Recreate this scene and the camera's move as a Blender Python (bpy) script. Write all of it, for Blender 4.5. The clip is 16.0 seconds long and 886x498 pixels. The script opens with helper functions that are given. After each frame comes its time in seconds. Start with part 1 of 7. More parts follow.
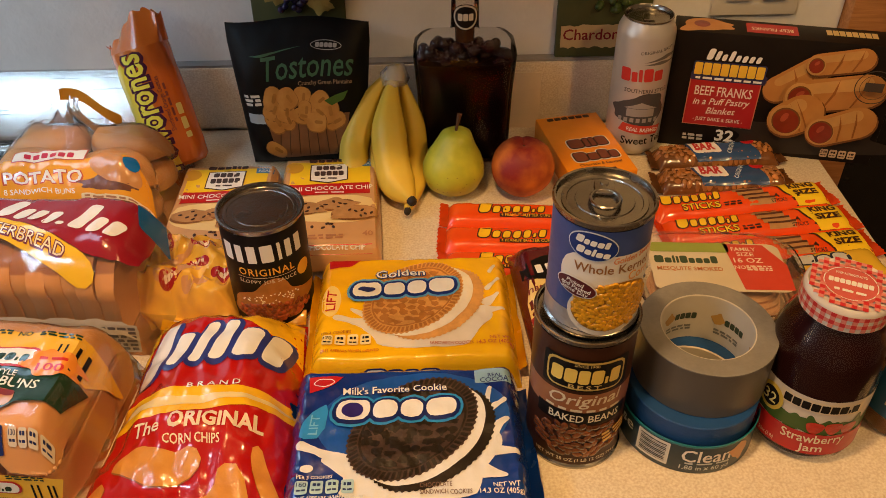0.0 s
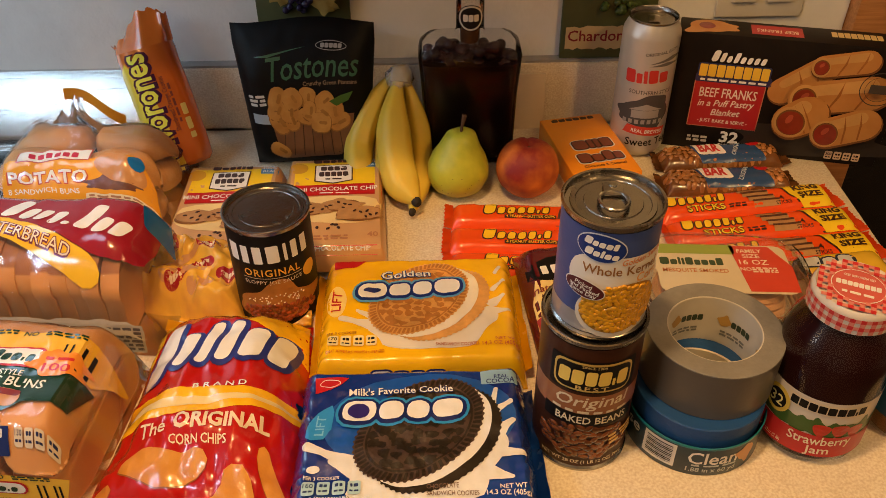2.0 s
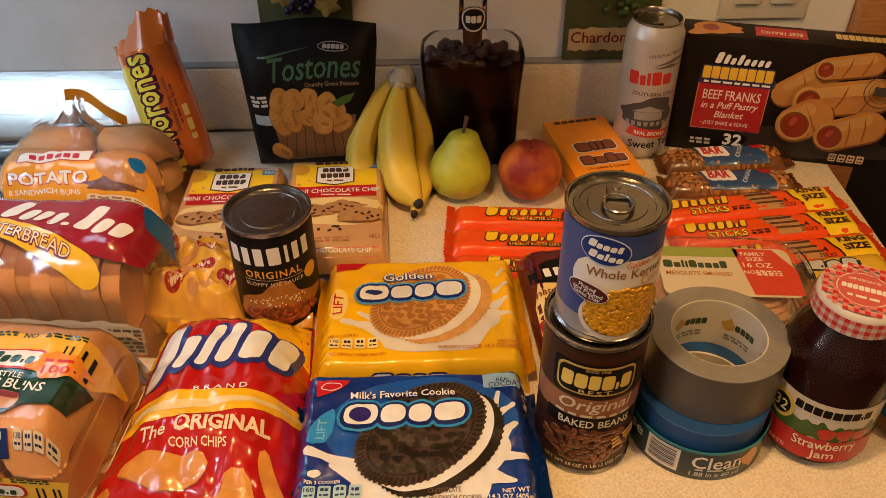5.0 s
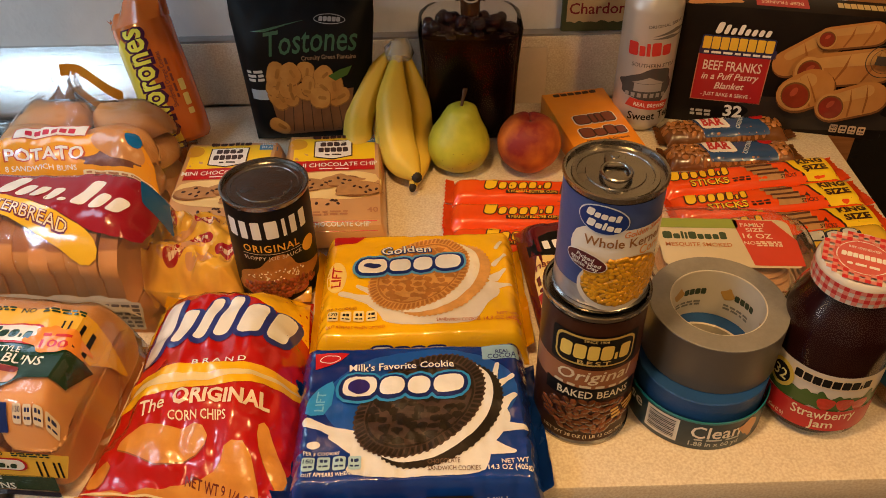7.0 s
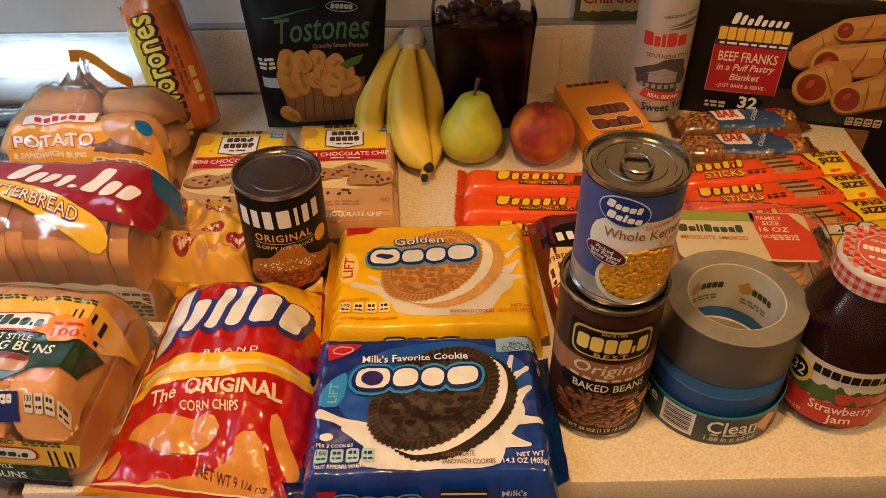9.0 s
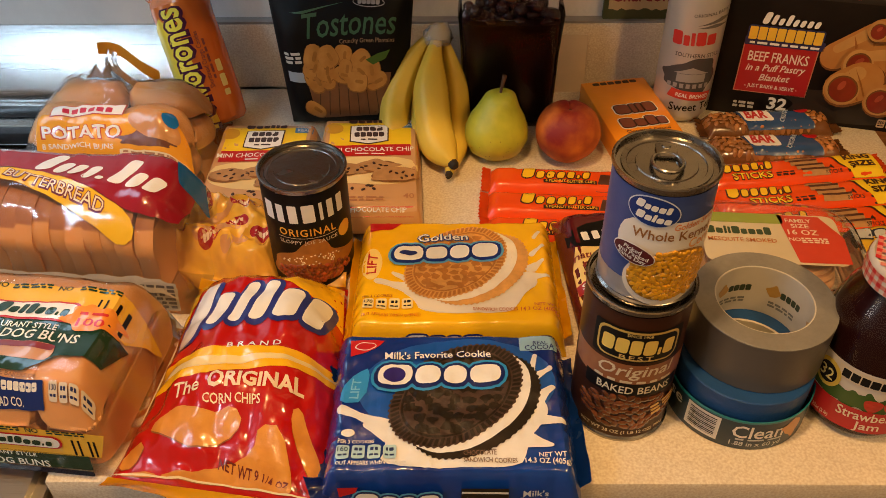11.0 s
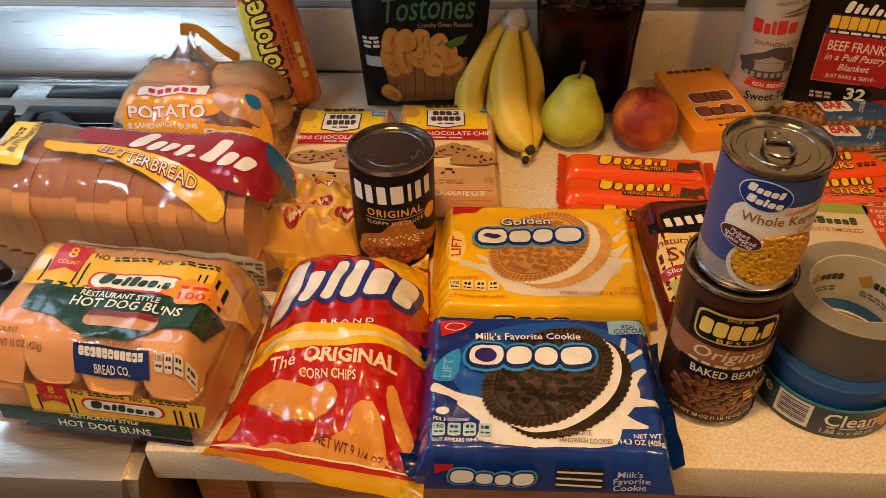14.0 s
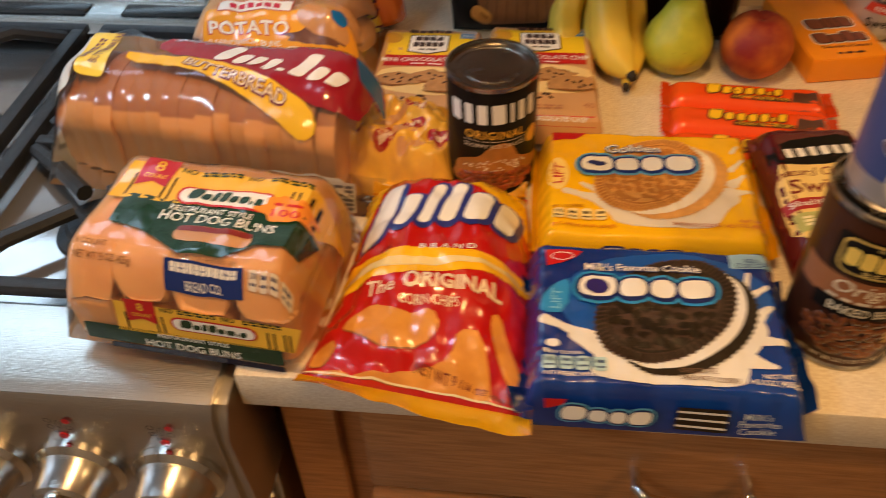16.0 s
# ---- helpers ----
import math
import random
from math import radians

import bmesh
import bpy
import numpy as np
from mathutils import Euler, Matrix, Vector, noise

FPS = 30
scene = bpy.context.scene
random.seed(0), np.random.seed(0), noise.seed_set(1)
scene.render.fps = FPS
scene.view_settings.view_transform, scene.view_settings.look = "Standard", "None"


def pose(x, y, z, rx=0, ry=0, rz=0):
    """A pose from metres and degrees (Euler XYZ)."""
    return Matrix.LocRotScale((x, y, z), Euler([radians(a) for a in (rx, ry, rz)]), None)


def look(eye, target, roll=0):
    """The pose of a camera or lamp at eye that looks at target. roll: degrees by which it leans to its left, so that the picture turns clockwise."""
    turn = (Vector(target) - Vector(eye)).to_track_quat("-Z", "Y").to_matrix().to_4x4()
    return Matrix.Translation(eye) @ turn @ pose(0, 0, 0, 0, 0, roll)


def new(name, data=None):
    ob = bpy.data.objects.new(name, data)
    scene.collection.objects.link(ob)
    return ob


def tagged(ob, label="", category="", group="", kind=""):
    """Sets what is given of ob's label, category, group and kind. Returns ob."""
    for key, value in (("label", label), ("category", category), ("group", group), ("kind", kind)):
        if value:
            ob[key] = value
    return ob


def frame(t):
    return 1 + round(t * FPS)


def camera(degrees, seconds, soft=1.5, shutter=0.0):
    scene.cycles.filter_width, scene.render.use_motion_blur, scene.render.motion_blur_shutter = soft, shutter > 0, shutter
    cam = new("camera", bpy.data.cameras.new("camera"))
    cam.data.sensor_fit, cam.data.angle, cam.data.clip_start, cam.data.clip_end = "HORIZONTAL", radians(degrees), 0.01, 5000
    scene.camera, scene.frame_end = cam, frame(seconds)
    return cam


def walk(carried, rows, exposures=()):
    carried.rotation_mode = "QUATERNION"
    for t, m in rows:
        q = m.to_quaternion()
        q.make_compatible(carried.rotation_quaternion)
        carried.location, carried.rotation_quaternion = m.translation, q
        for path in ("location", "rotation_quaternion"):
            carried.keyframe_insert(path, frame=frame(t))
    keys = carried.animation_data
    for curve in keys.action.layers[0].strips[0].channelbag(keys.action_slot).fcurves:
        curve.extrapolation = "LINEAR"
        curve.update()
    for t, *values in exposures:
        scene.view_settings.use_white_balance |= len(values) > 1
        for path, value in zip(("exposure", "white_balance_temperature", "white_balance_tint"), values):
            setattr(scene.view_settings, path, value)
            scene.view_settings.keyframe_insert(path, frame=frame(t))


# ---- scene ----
cam = camera(55.6, 16.0, soft=0.75, shutter=0.5)
PATH = [
    (0, (0.0123, 0.0151, 1.5252), (0.0425, 1.4874, 0.3402), -0.6),
    (0.5, (0.0142, 0.018, 1.5261), (0.0425, 1.4912, 0.343), -0.6),
    (1, (0.0142, 0.0198, 1.5242), (0.0482, 1.495, 0.343), -0.5),
    (1.5, (0.0113, 0.0161, 1.5242), (0.0463, 1.4912, 0.343), -0.4),
    (2, (0.0057, 0.0161, 1.5252), (0.0378, 1.4893, 0.3411), -0.4),
    (2.5, (0.0047, 0.0161, 1.528), (0.0369, 1.4912, 0.3477), -0.4),
    (3, (0.0047, 0.0161, 1.5271), (0.0387, 1.4978, 0.3543), -0.3),
    (5.5, (0.0047, 0.0208, 1.5224), (0.0321, 1.4931, 0.3373), -0.4),
    (6, (0.0057, 0.018, 1.5242), (0.0302, 1.4855, 0.3336), -0.7),
    (6.5, (0.0104, 0.0198, 1.5195), (0.0359, 1.477, 0.3165), -0.9),
    (7, (0.0076, 0.0189, 1.5157), (0.0331, 1.4647, 0.2976), -0.8),
    (7.5, (0.0028, 0.0208, 1.5139), (0.0236, 1.461, 0.2901), -0.8),
    (8, (0.0, 0.0255, 1.5129), (0.0198, 1.4629, 0.2854), -0.7),
    (8.5, (-0.0038, 0.0265, 1.5101), (0.0208, 1.4629, 0.2816), -0.3),
    (9, (-0.0028, 0.0255, 1.511), (0.0161, 1.4572, 0.2769), -0.5),
    (11.5, (-0.0104, 0.0283, 1.5072), (-0.0435, 1.4553, 0.2683), -0.8),
    (12, (-0.0151, 0.0265, 1.5063), (-0.0558, 1.4487, 0.2617), -1.1),
    (12.5, (-0.0255, 0.0274, 1.5035), (-0.0765, 1.4411, 0.2513), -1.1),
    (13, (-0.0369, 0.0246, 1.5053), (-0.0973, 1.4355, 0.2485), -0.9),
    (13.5, (-0.0501, 0.0189, 1.5072), (-0.1181, 1.4317, 0.2542), -0.9),
    (14, (-0.0643, 0.0161, 1.5072), (-0.1493, 1.4288, 0.2551), -1.1),
    (14.5, (-0.0652, 0.0132, 1.5035), (-0.1701, 1.4222, 0.2485), -1.6),
    (15, (-0.0567, 0.0076, 1.5053), (-0.1739, 1.4156, 0.2494), -1.7),
    (15.5, (-0.0435, -0.0038, 1.4865), (-0.1966, 1.3835, 0.2116), -1.8),
    (16, (-0.1191, 0.0312, 1.4534), (-0.2967, 1.3693, 0.1304), -2.4),
]
walk(cam, [(t, look(eye, target, roll)) for t, eye, target, roll in PATH])

# ---- light ----
world = bpy.data.worlds.new("world")
scene.world = world
world.use_nodes = True
wn = world.node_tree.nodes
sky = wn.new("ShaderNodeTexSky")
sky.sky_type, sky.sun_disc = "NISHITA", False
sky.sun_elevation, sky.sun_rotation = radians(35), radians(250)
world.node_tree.links.new(sky.outputs[0], wn["Background"].inputs[0])
wn["Background"].inputs[1].default_value = 0.10


def area(name, eye, target, sx, sy, watts, colour, shape="RECTANGLE"):
    d = bpy.data.lights.new(name, "AREA")
    d.shape, d.size, d.size_y, d.energy, d.color = shape, sx, sy, watts, colour
    ob = new(name, d)
    ob.matrix_world = look(eye, target)
    return ob


# warm ceiling lamps of the kitchen (the third an added fill), a cool one on the range's side, the range hood's lights,
# daylight from the window
WARM = (1.0, 0.58, 0.222)
COOL = (0.54, 0.77, 1.0)
area("ceiling_lamp", (-0.22, 0.27, 2.42), (-0.22, 0.28, 0), 0.14, 0.14, 15.6, WARM, "DISK")
area("ceiling_lamp", (0.95, -0.25, 2.42), (0.95, -0.25, 0), 0.14, 0.14, 13.6, WARM, "DISK")
# added fill, no known lamp: brightens the cabinet and other front faces
area("ceiling_lamp", (-0.9, -1.5, 2.42), (-0.9, -1.5, 0), 0.14, 0.14, 11, WARM, "DISK")
area("hood_lamp", (-0.63, 0.82, 1.575), (-0.63, 0.82, 0), 0.22, 0.2, 1.0, COOL)
area("daylight_ceiling_lamp", (-1.5, -0.7, 2.42), (-1.5, -0.7, 0), 0.3, 0.3, 11.8, (0.56, 0.79, 1.0))
area("hood_lamp", (-1.02, 0.85, 1.575), (-1.02, 0.85, 0), 0.40, 0.3, 2.2, COOL)
area("window_daylight", (-2.56, 0.1, 1.55), (-0.3, 0.8, 1.0), 1.2, 1.1, 6, (0.55, 0.76, 1.0))

# ---- materials ----
MATS = {}


def mat(name, colour, rough=0.5, metal=0.0, vary=0.12, scale=60.0, bump=0.05, bscale=200.0, coat=0.0, coatrough=0.1, second=None, mix=0.5, trans=0.0, ior=1.45, sss=0.0, stretch=(1, 1, 1), per_object=0.0, island=0.0):
    """A surface with variation at two scales and fine relief, in object space."""
    if name in MATS:
        return MATS[name]
    m = bpy.data.materials.new(name)
    m.use_nodes = True
    nt = m.node_tree
    b = nt.nodes["Principled BSDF"]
    co = nt.nodes.new("ShaderNodeTexCoord")
    mp = nt.nodes.new("ShaderNodeMapping")
    mp.inputs["Scale"].default_value = stretch
    nt.links.new(co.outputs["Object"], mp.inputs[0])
    n1 = nt.nodes.new("ShaderNodeTexNoise")
    n1.inputs["Scale"].default_value, n1.inputs["Detail"].default_value = scale, 6
    n2 = nt.nodes.new("ShaderNodeTexNoise")
    n2.inputs["Scale"].default_value, n2.inputs["Detail"].default_value = scale * 0.13, 3
    for n in (n1, n2):
        nt.links.new(mp.outputs[0], n.inputs["Vector"])
    c2 = second or tuple(max(0.0, c * (1 - 2.2 * vary)) for c in colour)
    ramp = nt.nodes.new("ShaderNodeMapRange")
    ramp.inputs[1].default_value, ramp.inputs[2].default_value = 0.36, 0.66
    nt.links.new(n1.outputs[0], ramp.inputs[0])
    mx = nt.nodes.new("ShaderNodeMix")
    mx.data_type = "RGBA"
    mx.inputs[6].default_value, mx.inputs[7].default_value = (*colour, 1), (*c2, 1)
    mul = nt.nodes.new("ShaderNodeMath")
    mul.operation, mul.inputs[1].default_value = "MULTIPLY", mix
    nt.links.new(ramp.outputs[0], mul.inputs[0])
    nt.links.new(mul.outputs[0], mx.inputs[0])
    hs = nt.nodes.new("ShaderNodeHueSaturation")
    vr = nt.nodes.new("ShaderNodeMapRange")
    vr.inputs[1].default_value, vr.inputs[2].default_value = 0.3, 0.7
    vr.inputs[3].default_value, vr.inputs[4].default_value = 1 - vary, 1 + vary
    nt.links.new(n2.outputs[0], vr.inputs[0])
    val = vr.outputs[0]
    for amount, node, out in ((per_object, "ShaderNodeObjectInfo", "Random"), (island, "ShaderNodeNewGeometry", "Random Per Island")):
        if amount:
            info = nt.nodes.new(node)
            r2 = nt.nodes.new("ShaderNodeMapRange")
            r2.inputs[3].default_value, r2.inputs[4].default_value = 1 - amount, 1 + amount
            nt.links.new(info.outputs[out], r2.inputs[0])
            m2 = nt.nodes.new("ShaderNodeMath")
            m2.operation = "MULTIPLY"
            nt.links.new(val, m2.inputs[0])
            nt.links.new(r2.outputs[0], m2.inputs[1])
            val = m2.outputs[0]
    nt.links.new(val, hs.inputs["Value"])
    nt.links.new(mx.outputs[2], hs.inputs["Color"])
    nt.links.new(hs.outputs[0], b.inputs["Base Color"])
    b.inputs["Metallic"].default_value, b.inputs["IOR"].default_value = metal, ior
    rr = nt.nodes.new("ShaderNodeMapRange")
    rr.inputs[3].default_value, rr.inputs[4].default_value = max(0.02, rough * 0.8), min(1.0, rough * 1.2)
    nt.links.new(n1.outputs[0], rr.inputs[0])
    nt.links.new(rr.outputs[0], b.inputs["Roughness"])
    b.inputs["Coat Weight"].default_value, b.inputs["Coat Roughness"].default_value = coat, coatrough
    b.inputs["Transmission Weight"].default_value = trans
    if sss:
        b.inputs["Subsurface Weight"].default_value = sss
        b.inputs["Subsurface Radius"].default_value, b.inputs["Subsurface Scale"].default_value = (1, 0.5, 0.25), 0.01
    if bump:
        n3 = nt.nodes.new("ShaderNodeTexNoise")
        n3.inputs["Scale"].default_value, n3.inputs["Detail"].default_value = bscale, 4
        nt.links.new(mp.outputs[0], n3.inputs["Vector"])
        bp = nt.nodes.new("ShaderNodeBump")
        bp.inputs["Strength"].default_value, bp.inputs["Distance"].default_value = min(1.0, bump * 4), 0.0015
        nt.links.new(n3.outputs[0], bp.inputs["Height"])
        nt.links.new(bp.outputs[0], b.inputs["Normal"])
        if coat:
            nt.links.new(bp.outputs[0], b.inputs["Coat Normal"])
    MATS[name] = m
    return m


def ink(colour, name="", gloss=0.35, coat=0.35, vary=0.07, bump=0.09):
    """Printed film or card of one colour, slightly uneven and crinkled."""
    key = name or "ink_%03d_%03d_%03d_%d" % (*[int(c * 255) for c in colour], int(coat * 10))
    return mat(key, colour, gloss, 0, vary * 0.7, 45, bump, 55, coat * 0.75, 0.1, ior=1.36)


def film(name, tint=(1, 1, 1), gloss=0.16, bump=0.5, bscale=38.0, haze=0.06, ior=1.36):
    """Thin clear wrapping film: see-through, with a crinkled sheen."""
    if name in MATS:
        return MATS[name]
    m = bpy.data.materials.new(name)
    m.use_nodes = True
    nt = m.node_tree
    nt.nodes.remove(nt.nodes["Principled BSDF"])
    out = nt.nodes["Material Output"]
    tr, gl, df = nt.nodes.new("ShaderNodeBsdfTransparent"), nt.nodes.new("ShaderNodeBsdfGlossy"), nt.nodes.new("ShaderNodeBsdfDiffuse")
    tr.inputs[0].default_value = (*tint, 1)
    gl.inputs["Roughness"].default_value = gloss
    df.inputs[0].default_value = (0.8, 0.8, 0.8, 1)
    co, n = nt.nodes.new("ShaderNodeTexCoord"), nt.nodes.new("ShaderNodeTexNoise")
    n.noise_type = "RIDGED_MULTIFRACTAL"
    n.inputs["Scale"].default_value, n.inputs["Detail"].default_value, n.inputs["Distortion"].default_value = bscale, 2.5, 0.6
    nt.links.new(co.outputs["Object"], n.inputs["Vector"])
    bp, fr = nt.nodes.new("ShaderNodeBump"), nt.nodes.new("ShaderNodeFresnel")
    bp.inputs["Strength"].default_value, bp.inputs["Distance"].default_value = bump, 0.006
    fr.inputs["IOR"].default_value = ior
    nt.links.new(n.outputs[0], bp.inputs["Height"])
    nt.links.new(bp.outputs[0], gl.inputs["Normal"])
    nt.links.new(bp.outputs[0], fr.inputs["Normal"])
    a, c = nt.nodes.new("ShaderNodeMixShader"), nt.nodes.new("ShaderNodeMixShader")
    a.inputs[0].default_value = haze
    nt.links.new(tr.outputs[0], a.inputs[1])
    nt.links.new(df.outputs[0], a.inputs[2])
    nt.links.new(fr.outputs[0], c.inputs[0])
    nt.links.new(a.outputs[0], c.inputs[1])
    nt.links.new(gl.outputs[0], c.inputs[2])
    nt.links.new(c.outputs[0], out.inputs[0])
    MATS[name] = m
    return m


STEEL = mat("brushed_steel", (0.62, 0.6, 0.57), 0.22, 1.0, 0.02, 400, 0.035, 1200, stretch=(0.02, 1, 1), mix=0.25)
SHEEN = mat("brushed_backguard_steel", (0.55, 0.54, 0.52), 0.26, 1.0, 0.02, 400, 0.012, 1400, stretch=(0.02, 1, 1), mix=0.2)
TIN = mat("tin_lid", (0.37, 0.35, 0.32), 0.26, 1.0, 0.1, 60, 0.03, 160)
IRON = mat("cast_iron", (0.022, 0.024, 0.028), 0.5, 0, 0.2, 120, 0.08, 500)
BLACK = mat("black_enamel", (0.012, 0.012, 0.013), 0.18, 0, 0.2, 40, 0.01, 100)
PLASTER = mat("white_plaster", (0.74, 0.73, 0.7), 0.75, 0, 0.05, 30, 0.16, 120)
LAMINATE = mat("speckled_laminate", (0.8, 0.71, 0.56), 0.4, 0, 0.04, 420, 0.02, 300, second=(0.5, 0.36, 0.21), mix=0.55)
OAK = mat("oak_veneer", (0.5, 0.225, 0.08), 0.36, 0, 0.12, 26, 0.05, 90, coat=0.25, second=(0.33, 0.135, 0.042), mix=0.8, stretch=(0.7, 9, 9))
CHROME = mat("chrome", (0.75, 0.75, 0.74), 0.1, 1.0, 0.04, 30, 0.0)
WHITE = ink((0.82, 0.8, 0.76))
CREAM = ink((0.78, 0.66, 0.46))
RED = ink((0.5, 0.012, 0.014))
DARKRED = ink((0.2, 0.012, 0.02))
NEARBLACK = mat("black_print", (0.006, 0.005, 0.005), 0.45, 0, 0.1, 45, 0.05, 55, coat=0.05, ior=1.25)
DARKBLUE = ink((0.012, 0.025, 0.16))

# ---- shapes ----


def thing(name, m, label, category, group=""):
    ob = new(name)
    ob.empty_display_size = 0.02
    ob.matrix_world = m
    return tagged(ob, label, category, group)


def part(name, bm, material, parent, label="", smooth=True, kind=""):
    me = bpy.data.meshes.new(name)
    bm.normal_update()
    bm.to_mesh(me)
    bm.free()
    if smooth:
        me.polygons.foreach_set("use_smooth", [True] * len(me.polygons))
        me.set_sharp_from_angle(angle=radians(38))
    me.materials.append(material)
    ob = new(name, me)
    ob.parent = parent
    return tagged(ob, label, kind=kind)


def box(sx, sy, sz, at=(0, 0, 0), bevel=0.003, seg=2):
    """A box with rounded edges; at is the middle of its underside."""
    bm = bmesh.new()
    bmesh.ops.create_cube(bm, size=1, matrix=Matrix.Translation((at[0], at[1], at[2] + sz / 2)) @ Matrix.Diagonal((sx, sy, sz, 1)))
    if bevel:
        bmesh.ops.bevel(bm, geom=bm.edges[:], offset=min(bevel, 0.45 * min(sx, sy, sz)), segments=seg, affect="EDGES", profile=0.5)
    return bm


def lathe(profile, n=56, wobble=None):
    """A turned body from (radius, height) pairs; wobble(angle, z) scales the radius."""
    bm = bmesh.new()
    rings = []
    for r, z in profile:
        if r < 1e-6:
            rings.append([bm.verts.new((0, 0, z))])
        else:
            ring = []
            for i in range(n):
                a = 2 * math.pi * i / n
                k = wobble(a, z) if wobble else 1
                ring.append(bm.verts.new((r * k * math.cos(a), r * k * math.sin(a), z)))
            rings.append(ring)
    for a, b in zip(rings, rings[1:]):
        for i in range(n):
            j = (i + 1) % n
            if len(a) == 1 and len(b) == 1:
                continue
            if len(a) == 1:
                bm.faces.new((a[0], b[j], b[i]))
            elif len(b) == 1:
                bm.faces.new((a[i], a[j], b[0]))
            else:
                bm.faces.new((a[i], a[j], b[j], b[i]))
    return bm


def tube(points, radii, n=12, flat=1.0):
    """A bent rod through the points, with its ends closed."""
    bm = bmesh.new()
    pts = [Vector(p) for p in points]
    if not hasattr(radii, "__len__"):
        radii = [radii] * len(pts)
    rings, side = [], None
    for i, p in enumerate(pts):
        d = (pts[min(i + 1, len(pts) - 1)] - pts[max(i - 1, 0)]).normalized()
        if side is None:
            side = d.cross(Vector((0.13, 0.31, 0.94))).normalized()
        side = (side - d * side.dot(d)).normalized()
        up = d.cross(side)
        rings.append([bm.verts.new(p + radii[i] * (math.cos(2 * math.pi * k / n) * side + flat * math.sin(2 * math.pi * k / n) * up)) for k in range(n)])
    for a, b in zip(rings, rings[1:]):
        for k in range(n):
            bm.faces.new((a[k], a[(k + 1) % n], b[(k + 1) % n], b[k]))
    bm.faces.new(rings[0][::-1])
    bm.faces.new(rings[-1])
    return bm


def rough(p, scale, seed=0.0):
    return noise.noise(Vector(p) * scale + Vector((seed, seed * 1.7, seed * 0.6)))


def displaced(bm, amount, scale, seed=0.0, sub=0):
    if sub:
        bmesh.ops.subdivide_edges(bm, edges=bm.edges[:], cuts=sub, use_grid_fill=True)
    bm.normal_update()
    moves = [(v, v.normal * amount * (rough(v.co, scale, seed) + 0.5 * rough(v.co, scale * 2.3, seed + 3))) for v in bm.verts]
    for v, d in moves:
        v.co += d
    return bm


# ---- printing: flat shapes in u, v laid on a surface ----


def flat(m):
    return lambda u, v, h: m @ Vector((u, v, h))


def round_can(r, turn=0.0):
    def f(u, v, h):
        a = u / r + turn
        return Vector(((r + h) * math.sin(a), -(r + h) * math.cos(a), v))
    return f


def oval(cx, cy, rx, ry, turn=0.0, n=40, frill=0.0, teeth=0):
    out = []
    if teeth:
        n = teeth * 4
    for i in range(n):
        a = 2 * math.pi * i / n
        k = 1 + (frill if teeth and (i % 4) in (1, 2) else 0)
        x, y = rx * k * math.cos(a), ry * k * math.sin(a)
        out.append((cx + x * math.cos(turn) - y * math.sin(turn), cy + x * math.sin(turn) + y * math.cos(turn)))
    return out


def rect(cx, cy, w, h, r=0.0, slant=0.0, turn=0.0):
    pts = []
    r = min(r, 0.49 * w, 0.49 * h)
    for sx, sy, a0 in ((1, -1, -90), (1, 1, 0), (-1, 1, 90), (-1, -1, 180)):
        for k in range(4 if r > 0 else 1):
            a = radians(a0 + 30 * k)
            x = sx * (w / 2 - r) + r * math.cos(a)
            y = sy * (h / 2 - r) + r * math.sin(a)
            pts.append((x + slant * y, y))
            if r <= 0:
                pts[-1] = (sx * w / 2 + slant * sy * h / 2, sy * h / 2)
    return [(cx + x * math.cos(turn) - y * math.sin(turn), cy + x * math.sin(turn) + y * math.cos(turn)) for x, y in pts]


def ring(cx, cy, rx, ry, t, n=48):
    """A ring as a run of short quads."""
    a = oval(cx, cy, rx, ry, n=n)
    b = oval(cx, cy, rx - t, ry - t, n=n)
    return [[a[i], a[(i + 1) % n], b[(i + 1) % n], b[i]] for i in range(n)]


def splash(cx, cy, r, arms, seed, half=9.0, low=-9.0):
    """An uneven splash of cream with rounded arms."""
    rng = random.Random(seed)
    out, n = [], 96
    ks = [(rng.uniform(0, 6.28), rng.uniform(0.15, 0.5), rng.uniform(9, 18)) for _ in range(arms)]
    for i in range(n):
        a = 2 * math.pi * i / n
        k = 1 + sum(h * math.exp(-((((a - c + math.pi) % (2 * math.pi)) - math.pi) ** 2) * s) for c, h, s in ks)
        out.append((max(-half, min(half, cx + r[0] * k * math.cos(a))), max(low, cy + r[1] * k * math.sin(a))))
    return out


def smooth(pts, times=2):
    """Rounds a polygon by cutting its corners."""
    for _ in range(times):
        out = []
        for a, b in zip(pts, pts[1:] + pts[:1]):
            out += [(0.75 * a[0] + 0.25 * b[0], 0.75 * a[1] + 0.25 * b[1]), (0.25 * a[0] + 0.75 * b[0], 0.25 * a[1] + 0.75 * b[1])]
        pts = out
    return pts


def capsule(x0, y0, x1, y1, r0, r1, waist=0.0, n=9):
    """A rounded bar between two points, its ends of radius r0 and r1, pinched by waist between them."""
    a = math.atan2(y1 - y0, x1 - x0)
    pts = [(x1 + r1 * math.cos(a + q), y1 + r1 * math.sin(a + q)) for q in [math.pi * (k / n - 0.5) for k in range(n + 1)]]
    w = (r0 + r1) / 2 * (1 - waist)
    mx, my = x0 * 0.35 + x1 * 0.65, y0 * 0.35 + y1 * 0.65
    side = (-math.sin(a), math.cos(a))
    if waist:
        pts.append((mx + side[0] * w, my + side[1] * w))
    pts += [(x0 + r0 * math.cos(a + q), y0 + r0 * math.sin(a + q)) for q in [math.pi * (k / n + 0.5) for k in range(n + 1)]]
    if waist:
        pts.append((mx - side[0] * w, my - side[1] * w))
    return pts


